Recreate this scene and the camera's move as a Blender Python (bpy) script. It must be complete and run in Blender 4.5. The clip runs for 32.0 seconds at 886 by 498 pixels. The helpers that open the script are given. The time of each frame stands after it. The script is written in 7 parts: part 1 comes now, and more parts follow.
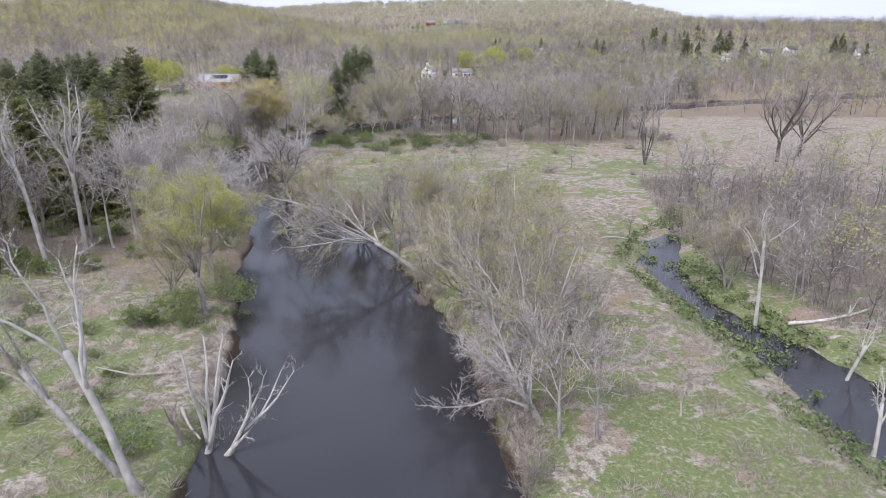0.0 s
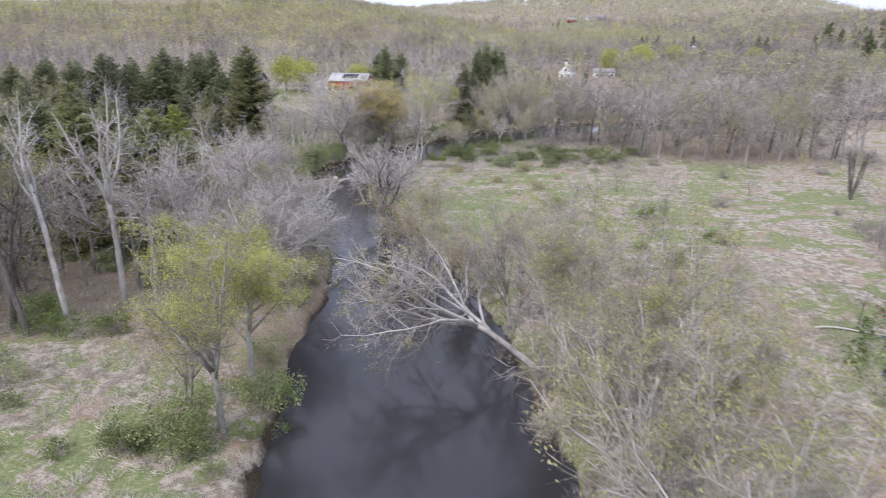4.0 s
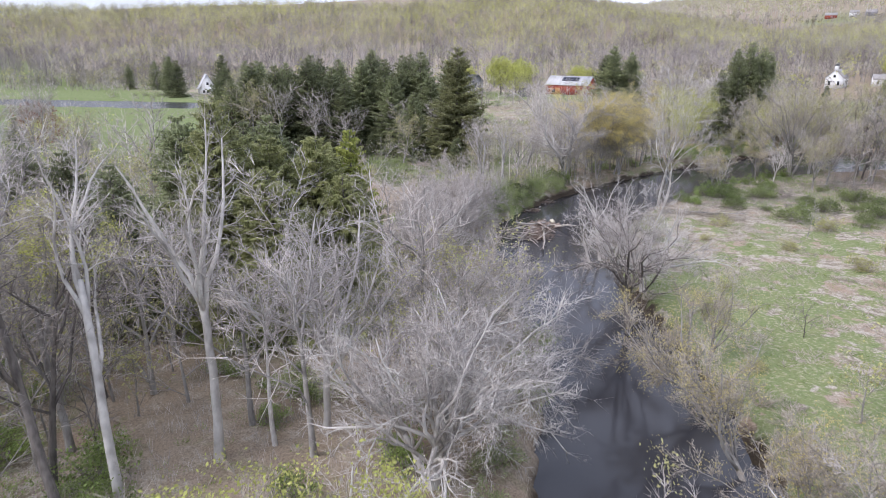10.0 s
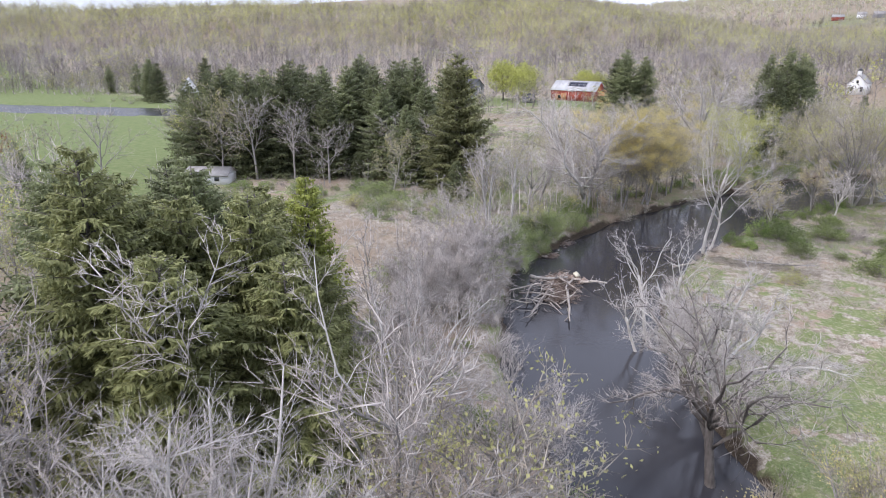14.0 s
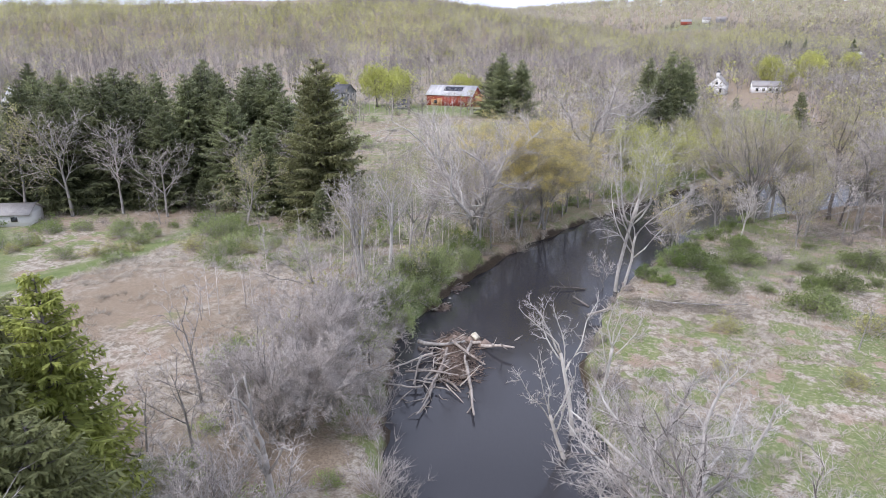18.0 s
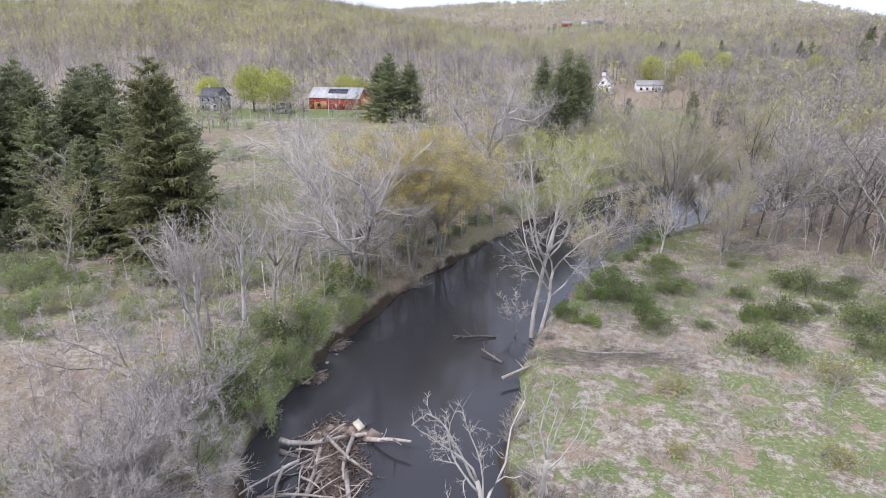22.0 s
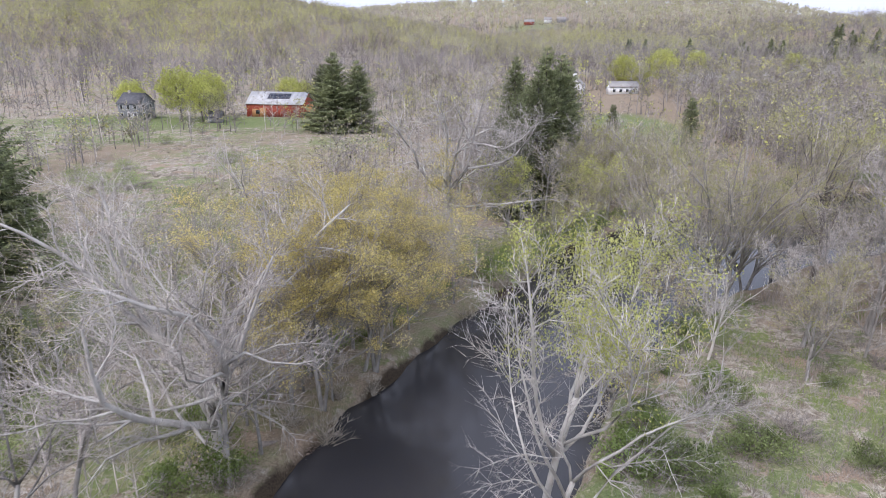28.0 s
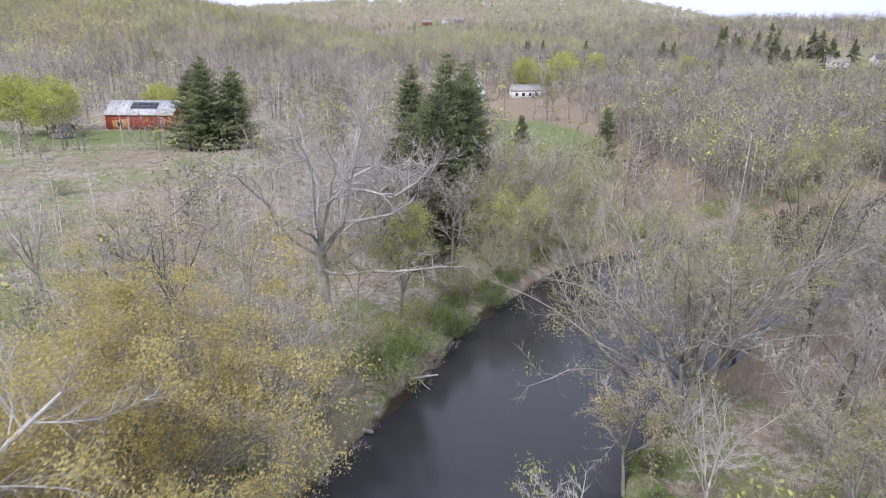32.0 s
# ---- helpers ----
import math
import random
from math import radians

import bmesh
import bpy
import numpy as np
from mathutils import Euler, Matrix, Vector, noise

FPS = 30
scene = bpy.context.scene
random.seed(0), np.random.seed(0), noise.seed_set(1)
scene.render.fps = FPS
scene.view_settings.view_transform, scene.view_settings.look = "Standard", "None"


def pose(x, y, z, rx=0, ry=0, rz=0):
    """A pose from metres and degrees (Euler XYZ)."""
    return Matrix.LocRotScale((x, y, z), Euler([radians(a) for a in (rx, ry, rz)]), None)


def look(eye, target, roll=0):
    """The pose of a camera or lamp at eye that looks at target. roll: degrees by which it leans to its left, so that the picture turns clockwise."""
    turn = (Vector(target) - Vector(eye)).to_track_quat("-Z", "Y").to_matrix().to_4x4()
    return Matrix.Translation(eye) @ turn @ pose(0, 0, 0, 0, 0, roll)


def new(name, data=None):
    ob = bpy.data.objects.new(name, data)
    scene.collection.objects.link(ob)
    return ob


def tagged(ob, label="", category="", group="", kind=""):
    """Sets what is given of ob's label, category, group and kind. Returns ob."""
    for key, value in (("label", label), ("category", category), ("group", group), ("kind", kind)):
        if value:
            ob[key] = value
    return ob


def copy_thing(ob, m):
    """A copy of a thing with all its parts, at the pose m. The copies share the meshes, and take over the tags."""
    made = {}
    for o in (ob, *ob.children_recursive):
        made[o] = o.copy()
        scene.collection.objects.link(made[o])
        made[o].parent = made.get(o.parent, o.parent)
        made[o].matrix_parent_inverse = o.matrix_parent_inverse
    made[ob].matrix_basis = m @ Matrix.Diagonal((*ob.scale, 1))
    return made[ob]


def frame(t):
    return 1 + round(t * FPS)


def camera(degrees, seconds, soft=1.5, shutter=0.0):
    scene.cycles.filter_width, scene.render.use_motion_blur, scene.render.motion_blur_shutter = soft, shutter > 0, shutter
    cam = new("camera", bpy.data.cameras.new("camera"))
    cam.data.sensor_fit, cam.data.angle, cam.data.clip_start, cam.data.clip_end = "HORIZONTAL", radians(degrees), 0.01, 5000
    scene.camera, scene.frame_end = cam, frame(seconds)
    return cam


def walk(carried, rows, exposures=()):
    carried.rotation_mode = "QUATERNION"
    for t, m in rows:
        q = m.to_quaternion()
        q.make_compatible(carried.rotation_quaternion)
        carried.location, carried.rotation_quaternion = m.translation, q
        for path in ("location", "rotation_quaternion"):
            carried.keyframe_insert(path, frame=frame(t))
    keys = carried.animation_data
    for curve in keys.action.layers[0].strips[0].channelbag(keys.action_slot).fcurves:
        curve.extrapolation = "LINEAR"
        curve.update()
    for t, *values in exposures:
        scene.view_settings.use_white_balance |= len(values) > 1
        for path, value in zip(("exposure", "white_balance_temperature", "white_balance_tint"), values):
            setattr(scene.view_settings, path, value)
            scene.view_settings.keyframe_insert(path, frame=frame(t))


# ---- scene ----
cam = camera(68.4, 32.0, soft=0.6, shutter=0.4)
METRES, EYE, TILT, LEAN, TURN = 165.0, 24.4, -17.5, 0.0, 0.0
ROWS = [
    (0.0, -0.0045, 0.0283, 0.0086, 0.00, 0.00, -0.00),
    (0.5, -0.0035, 0.0463, 0.0135, 0.34, -0.02, -0.10),
    (1.0, -0.0029, 0.0642, 0.0186, 2.28, -0.05, -0.68),
    (1.5, -0.0031, 0.0817, 0.0239, 4.37, -0.12, -1.33),
    (2.0, -0.0035, 0.0989, 0.0291, 6.03, -0.18, -1.82),
    (2.5, -0.0045, 0.1154, 0.0344, 6.90, -0.21, -2.04),
    (3.0, -0.0058, 0.1319, 0.0400, 7.42, -0.25, -2.18),
    (3.5, -0.0071, 0.1483, 0.0454, 7.91, -0.26, -2.30),
    (4.0, -0.0100, 0.1648, 0.0508, 11.11, -0.46, -3.30),
    (4.5, -0.0143, 0.1816, 0.0558, 17.69, -1.00, -5.28),
    (6.5, -0.0376, 0.2359, 0.0718, 28.46, -2.38, -8.24),
    (7.0, -0.0449, 0.2495, 0.0763, 28.48, -2.35, -8.24),
    (7.5, -0.0524, 0.2628, 0.0809, 28.48, -2.35, -8.26),
    (8.0, -0.0597, 0.2757, 0.0858, 28.49, -2.33, -8.28),
    (8.5, -0.0668, 0.2886, 0.0906, 28.51, -2.32, -8.29),
    (9.0, -0.0740, 0.3015, 0.0954, 28.53, -2.30, -8.32),
    (9.5, -0.0815, 0.3146, 0.1002, 28.54, -2.31, -8.33),
    (10.0, -0.0890, 0.3277, 0.1048, 28.56, -2.32, -8.36),
    (10.5, -0.0966, 0.3407, 0.1094, 28.57, -2.32, -8.37),
    (11.0, -0.1042, 0.3538, 0.1140, 28.59, -2.32, -8.38),
    (11.5, -0.1119, 0.3669, 0.1187, 28.59, -2.32, -8.42),
    (12.0, -0.1196, 0.3799, 0.1232, 28.61, -2.30, -8.44),
    (12.5, -0.1273, 0.3930, 0.1280, 28.62, -2.29, -8.43),
    (13.0, -0.1348, 0.4058, 0.1328, 28.62, -2.29, -8.46),
    (13.5, -0.1423, 0.4184, 0.1375, 28.62, -2.29, -8.51),
    (15.5, -0.1680, 0.4676, 0.1546, 27.55, -2.02, -8.20),
    (16.0, -0.1735, 0.4791, 0.1585, 26.61, -1.86, -7.95),
    (16.5, -0.1779, 0.4907, 0.1622, 22.75, -1.32, -6.87),
    (17.0, -0.1821, 0.5021, 0.1658, 19.41, -0.91, -5.92),
    (17.5, -0.1861, 0.5139, 0.1692, 18.18, -0.78, -5.57),
    (18.0, -0.1898, 0.5262, 0.1721, 18.12, -0.75, -5.55),
    (18.5, -0.1928, 0.5381, 0.1752, 18.13, -0.74, -5.56),
    (19.0, -0.1958, 0.5498, 0.1779, 18.09, -0.71, -5.57),
    (19.5, -0.1979, 0.5611, 0.1805, 15.50, -0.46, -4.81),
    (20.0, -0.2002, 0.5719, 0.1831, 11.91, -0.16, -3.73),
    (20.5, -0.2024, 0.5827, 0.1861, 9.71, -0.02, -3.05),
    (21.0, -0.2042, 0.5936, 0.1891, 9.09, 0.02, -2.86),
    (21.5, -0.2056, 0.6047, 0.1922, 9.08, 0.03, -2.86),
    (22.0, -0.2071, 0.6167, 0.1958, 9.10, 0.02, -2.85),
    (22.5, -0.2085, 0.6297, 0.1996, 9.12, 0.01, -2.84),
    (23.0, -0.2102, 0.6433, 0.2038, 9.13, 0.01, -2.85),
    (23.5, -0.2119, 0.6575, 0.2081, 9.14, -0.00, -2.84),
    (24.0, -0.2135, 0.6722, 0.2125, 9.08, 0.01, -2.82),
    (24.5, -0.2147, 0.6863, 0.2166, 8.64, 0.04, -2.68),
    (26.5, -0.2192, 0.7462, 0.2345, 7.17, 0.11, -2.13),
    (27.0, -0.2201, 0.7607, 0.2392, 6.82, 0.10, -2.02),
    (27.5, -0.2209, 0.7755, 0.2440, 6.49, 0.10, -1.89),
    (28.0, -0.2219, 0.7904, 0.2492, 6.06, 0.09, -1.77),
    (28.5, -0.2223, 0.8055, 0.2543, 5.35, 0.12, -1.56),
    (29.0, -0.2225, 0.8203, 0.2595, 4.15, 0.16, -1.18),
    (29.5, -0.2223, 0.8349, 0.2648, 2.29, 0.19, -0.58),
    (30.0, -0.2217, 0.8498, 0.2701, 0.23, 0.20, 0.03),
    (30.5, -0.2207, 0.8648, 0.2755, -0.78, 0.21, 0.32),
    (31.0, -0.2194, 0.8796, 0.2808, -1.31, 0.21, 0.47),
    (31.5, -0.2180, 0.8942, 0.2859, -1.76, 0.20, 0.60),
    (32.0, -0.2165, 0.9089, 0.2910, -2.00, 0.18, 0.66),
]
walk(cam, [(t, pose(0, 0, EYE, TILT, LEAN, TURN) @ pose(METRES * x, METRES * y, METRES * z, 90 + pitch, roll, yaw)) for t, x, y, z, yaw, pitch, roll in ROWS],
     [(0.0, -0.09, 6420, 12), (2.0, -0.04, 6420, 12), (4.0, 0.02, 6420, 12), (7.0, 0.12, 6420, 12), (12.0, 0.17, 6420, 12), (16.0, 0.18, 6420, 12), (18.0, 0.14, 6420, 12), (20.0, 0.08, 6420, 12), (24.0, 0.07, 6420, 12), (28.0, 0.0, 6420, 12), (32.0, 0.03, 6420, 12)])


# ---- light ----
SUN_EL, SUN_AZ = 48.0, 215.0          # degrees; azimuth clockwise from +y
world = bpy.data.worlds.new("overcast_sky")
scene.world = world
world.use_nodes = True
wn, wl = world.node_tree.nodes, world.node_tree.links
wn.clear()
w_out = wn.new("ShaderNodeOutputWorld")
w_bg = wn.new("ShaderNodeBackground")
w_sky = wn.new("ShaderNodeTexSky")
w_sky.sky_type = "NISHITA"
w_sky.sun_disc = False
w_sky.sun_elevation, w_sky.sun_rotation = radians(SUN_EL), radians(SUN_AZ)
w_scale = wn.new("ShaderNodeVectorMath")
w_scale.operation = "SCALE"
w_scale.inputs["Scale"].default_value = 0.118
w_co = wn.new("ShaderNodeTexCoord")
w_map = wn.new("ShaderNodeMapping")
w_map.inputs["Scale"].default_value = (1.0, 1.0, 5.0)
w_noise = wn.new("ShaderNodeTexNoise")
w_noise.inputs["Scale"].default_value = 2.6
w_noise.inputs["Detail"].default_value = 6.0
w_noise.inputs["Roughness"].default_value = 0.6
w_ramp = wn.new("ShaderNodeValToRGB")
w_ramp.color_ramp.elements[0].position, w_ramp.color_ramp.elements[1].position = 0.34, 0.58
w_ramp.color_ramp.elements[0].color = (0.62, 0.62, 0.62, 1)
w_ramp.color_ramp.elements[1].color = (0.97, 0.97, 0.97, 1)
w_mix = wn.new("ShaderNodeMix")
w_mix.data_type = "RGBA"
w_mix.inputs["B"].default_value = (0.86, 0.925, 1.16, 1)
wl.new(w_co.outputs["Generated"], w_map.inputs["Vector"])
wl.new(w_map.outputs["Vector"], w_noise.inputs["Vector"])
wl.new(w_noise.outputs["Fac"], w_ramp.inputs["Fac"])
wl.new(w_ramp.outputs["Color"], w_mix.inputs["Factor"])
wl.new(w_sky.outputs["Color"], w_scale.inputs[0])
wl.new(w_scale.outputs["Vector"], w_mix.inputs["A"])
wl.new(w_mix.outputs["Result"], w_bg.inputs["Color"])
w_bg.inputs["Strength"].default_value = 1.13
wl.new(w_bg.outputs["Background"], w_out.inputs["Surface"])

sun = new("sun", bpy.data.lights.new("sun", "SUN"))
sun.data.energy, sun.data.angle, sun.data.color = 2.25, radians(16), (1.0, 0.935, 0.945)
sun.matrix_world = look((math.sin(radians(SUN_AZ)) * 100, math.cos(radians(SUN_AZ)) * 100, 100 * math.tan(radians(SUN_EL))), (0, 0, 0))


# ---- materials ----
def surface(name, dark, light, scale=3.0, rough=0.85, bump=0.25, vary=0.0, island=0.0, metal=0.0, spec=0.3, stretch=(1, 1, 1), through_light=0.0):
    """Two colours mixed by noise at two scales, varied per object (vary) or per loose piece (island)."""
    m = bpy.data.materials.new(name)
    m.use_nodes = True
    n, l = m.node_tree.nodes, m.node_tree.links
    b = n["Principled BSDF"]
    b.inputs["Roughness"].default_value, b.inputs["Metallic"].default_value = rough, metal
    b.inputs["Specular IOR Level"].default_value = spec
    co, mp = n.new("ShaderNodeTexCoord"), n.new("ShaderNodeMapping")
    mp.inputs["Scale"].default_value = stretch
    l.new(co.outputs["Object"], mp.inputs["Vector"])
    fine, broad = n.new("ShaderNodeTexNoise"), n.new("ShaderNodeTexNoise")
    for node, sc, det in ((fine, scale, 5.0), (broad, scale * 0.17, 2.0)):
        node.inputs["Scale"].default_value, node.inputs["Detail"].default_value = sc, det
        l.new(mp.outputs["Vector"], node.inputs["Vector"])
    add = n.new("ShaderNodeMath")
    add.operation = "ADD"
    l.new(fine.outputs["Fac"], add.inputs[0])
    l.new(broad.outputs["Fac"], add.inputs[1])
    rng_ = n.new("ShaderNodeMapRange")
    rng_.inputs["From Min"].default_value, rng_.inputs["From Max"].default_value = 0.72, 1.28
    l.new(add.outputs[0], rng_.inputs["Value"])
    mix = n.new("ShaderNodeMix")
    mix.data_type = "RGBA"
    mix.inputs["A"].default_value, mix.inputs["B"].default_value = (*dark, 1), (*light, 1)
    l.new(rng_.outputs["Result"], mix.inputs["Factor"])
    col = mix.outputs["Result"]
    for amount, node, socket in ((vary, "ShaderNodeObjectInfo", "Random"), (island, "ShaderNodeNewGeometry", "Random Per Island")):
        if amount:
            src, mr, mul = n.new(node), n.new("ShaderNodeMapRange"), n.new("ShaderNodeVectorMath")
            mr.inputs["To Min"].default_value, mr.inputs["To Max"].default_value = 1 - amount, 1 + amount
            mul.operation = "SCALE"
            l.new(src.outputs[socket], mr.inputs["Value"])
            l.new(mr.outputs["Result"], mul.inputs["Scale"])
            l.new(col, mul.inputs[0])
            col = mul.outputs["Vector"]
    l.new(col, b.inputs["Base Color"])
    if bump:
        bp = n.new("ShaderNodeBump")
        bp.inputs["Strength"].default_value, bp.inputs["Distance"].default_value = bump, 0.05
        l.new(fine.outputs["Fac"], bp.inputs["Height"])
        l.new(bp.outputs["Normal"], b.inputs["Normal"])
    if through_light:
        tr, ms = n.new("ShaderNodeBsdfTranslucent"), n.new("ShaderNodeMixShader")
        ms.inputs["Fac"].default_value = through_light
        l.new(col, tr.inputs["Color"])
        l.new(b.outputs[0], ms.inputs[1])
        l.new(tr.outputs[0], ms.inputs[2])
        l.new(ms.outputs[0], n["Material Output"].inputs["Surface"])
    return m


BARK_PALE = surface("sycamore_bark", (0.32, 0.3, 0.275), (0.7, 0.675, 0.63), 2.2, 0.8, 0.3, vary=0.12, stretch=(1, 1, 0.5))
BARK_GREY = surface("grey_bark", (0.2, 0.185, 0.17), (0.46, 0.44, 0.41), 4.0, 0.9, 0.5, vary=0.15, stretch=(1, 1, 0.3))
BARK_DARK = surface("dark_bark", (0.09, 0.08, 0.072), (0.23, 0.205, 0.185), 5.0, 0.9, 0.6, vary=0.15, stretch=(1, 1, 0.3))
DEAD_WOOD = surface("bleached_dead_wood", (0.42, 0.39, 0.35), (0.76, 0.73, 0.67), 3.0, 0.8, 0.4, vary=0.1, stretch=(1, 1, 0.35))
LOG_PALE = surface("weathered_log", (0.31, 0.265, 0.23), (0.60, 0.545, 0.485), 3.0, 0.85, 0.5, vary=0.25)
DRIFT = surface("driftwood", (0.26, 0.215, 0.185), (0.58, 0.52, 0.46), 3.0, 0.85, 0.5, vary=0.3)
TWIG_GREY = surface("grey_twigs", (0.33, 0.298, 0.272), (0.6, 0.555, 0.515), 0.8, 0.9, 0.0, vary=0.12, island=0.42)
TWIG_TAN = surface("tan_twigs", (0.31, 0.272, 0.22), (0.55, 0.495, 0.41), 0.8, 0.9, 0.0, vary=0.12, island=0.42)
TWIG_BROWN = surface("brown_twigs", (0.2, 0.175, 0.155), (0.38, 0.34, 0.31), 0.8, 0.9, 0.0, vary=0.15, island=0.42)
TWIG_HILL = surface("hillside_twigs", (0.118, 0.104, 0.1), (0.395, 0.36, 0.343), 0.16, 0.9, 0.0, island=0.3)
TWIG_PALE = surface("pale_twigs", (0.4, 0.37, 0.345), (0.66, 0.62, 0.575), 0.8, 0.85, 0.0, vary=0.1, island=0.42)
LEAF_LIME = surface("young_lime_leaves", (0.44, 0.465, 0.13), (0.69, 0.69, 0.26), 0.6, 0.6, 0.0, vary=0.1, island=0.3, through_light=0.5)
LEAF_GOLD = surface("golden_catkins_and_leaves", (0.58, 0.5, 0.2), (0.81, 0.715, 0.35), 0.6, 0.7, 0.0, vary=0.1, island=0.3, through_light=0.6)
LEAF_OLIVE = surface("olive_opening_buds", (0.38, 0.375, 0.16), (0.6, 0.58, 0.28), 0.6, 0.7, 0.0, vary=0.1, island=0.3, through_light=0.45)
# far hill crowns: haze of distance painted in as paler, flatter colour
LEAF_HAZED = surface("hazed_far_leaves", (0.5, 0.475, 0.34), (0.74, 0.71, 0.52), 0.02, 0.8, 0.0, island=0.1, through_light=0.45)
HAZED_TAN = surface("hazed_tan_crowns", (0.4, 0.37, 0.315), (0.58, 0.535, 0.455), 0.03, 0.9, 0.0, island=0.1, through_light=0.3)
HAZED_OLIVE = surface("hazed_olive_crowns", (0.44, 0.43, 0.26), (0.63, 0.615, 0.37), 0.03, 0.9, 0.0, island=0.1, through_light=0.4)
HILL_OLIVE = surface("distant_olive_buds", (0.19, 0.182, 0.11), (0.56, 0.535, 0.32), 0.16, 0.9, 0.0, island=0.2)
HILL_LIME = surface("distant_lime_leaves", (0.33, 0.34, 0.1), (0.78, 0.775, 0.28), 0.16, 0.9, 0.0, island=0.2)
LEAF_GREEN = surface("fresh_green_leaves", (0.19, 0.26, 0.085), (0.37, 0.45, 0.165), 0.7, 0.6, 0.0, vary=0.2, island=0.35, through_light=0.45)
LEAF_SAGE = surface("sage_willow_leaves", (0.28, 0.34, 0.15), (0.52, 0.575, 0.28), 0.7, 0.6, 0.0, vary=0.15, island=0.3, through_light=0.45)
LEAF_BUSH = surface("dull_bush_leaves", (0.13, 0.165, 0.065), (0.3, 0.345, 0.15), 0.7, 0.6, 0.0, vary=0.3, island=0.35, through_light=0.35)
DEBRIS = surface("brown_bark_debris", (0.17, 0.125, 0.1), (0.4, 0.315, 0.26), 3.0, 0.9, 0.4, island=0.35)
LEAF_RUST = surface("rust_red_leaves", (0.20, 0.08, 0.05), (0.40, 0.19, 0.12), 0.7, 0.7, 0.0, vary=0.15, island=0.3, through_light=0.45)
LEAF_WHITE = surface("white_blossom", (0.42, 0.41, 0.38), (0.62, 0.60, 0.56), 0.7, 0.7, 0.0, island=0.2, through_light=0.45)
NEEDLE = surface("spruce_needles", (0.14, 0.16, 0.09), (0.32, 0.35, 0.18), 0.9, 0.7, 0.0, vary=0.3, island=0.3, through_light=0.35)
NEEDLE_OLIVE = surface("sunlit_olive_needles", (0.175, 0.188, 0.08), (0.41, 0.425, 0.19), 0.9, 0.7, 0.0, vary=0.2, island=0.3, through_light=0.3)
NEEDLE_DULL = surface("dull_olive_needles", (0.165, 0.172, 0.085), (0.365, 0.372, 0.18), 0.9, 0.7, 0.0, vary=0.1, island=0.3, through_light=0.35)
NEEDLE_LIME = surface("yellow_green_larch_needles", (0.25, 0.29, 0.07), (0.5, 0.53, 0.15), 0.9, 0.7, 0.0, vary=0.1, island=0.3, through_light=0.35)
STRAW = surface("dead_straw_grass", (0.32, 0.28, 0.22), (0.6, 0.55, 0.47), 0.25, 0.9, 0.0, island=0.25)
BLADE = surface("green_grass_blades", (0.11, 0.18, 0.035), (0.24, 0.31, 0.08), 0.3, 0.8, 0.0, island=0.3)
WEED = surface("marsh_weed_leaves", (0.1, 0.145, 0.05), (0.21, 0.265, 0.1), 0.5, 0.6, 0.0, island=0.35)
RED_BOARD = surface("red_barn_boards", (0.23, 0.045, 0.03), (0.40, 0.09, 0.055), 3.0, 0.8, 0.2, stretch=(6, 6, 0.4))
ORANGE_BOARD = surface("orange_cedar_boards", (0.40, 0.20, 0.09), (0.56, 0.32, 0.16), 3.0, 0.8, 0.2, stretch=(6, 6, 0.4))
GREY_BOARD = surface("grey_weathered_boards", (0.16, 0.17, 0.18), (0.28, 0.29, 0.31), 3.0, 0.8, 0.2, stretch=(0.4, 0.4, 6))
WHITE_PAINT = surface("white_painted_boards", (0.72, 0.72, 0.70), (0.84, 0.84, 0.83), 3.0, 0.7, 0.1, stretch=(0.4, 0.4, 6))
METAL_ROOF = surface("galvanised_roof_sheet", (0.42, 0.42, 0.43), (0.72, 0.72, 0.73), 1.5, 0.5, 0.05, spec=0.5, stretch=(4, 0.6, 0.6))
SHINGLE = surface("grey_roof_shingles", (0.09, 0.09, 0.10), (0.17, 0.17, 0.18), 6.0, 0.9, 0.3)
PALE_SHINGLE = surface("pale_roof_shingles", (0.30, 0.29, 0.28), (0.45, 0.43, 0.41), 6.0, 0.9, 0.3)
PANEL = surface("dark_solar_panel", (0.012, 0.014, 0.03), (0.02, 0.024, 0.05), 2.0, 0.15, 0.0, spec=0.6)
GLASS = surface("dark_window_glass", (0.02, 0.024, 0.03), (0.05, 0.055, 0.06), 2.0, 0.08, 0.0, spec=0.6)
STONE = surface("pale_river_stone", (0.2, 0.185, 0.165), (0.42, 0.395, 0.36), 5.0, 0.9, 0.6, vary=0.2)
PLANK = surface("pale_cut_plank", (0.62, 0.56, 0.42), (0.80, 0.75, 0.60), 4.0, 0.8, 0.1)


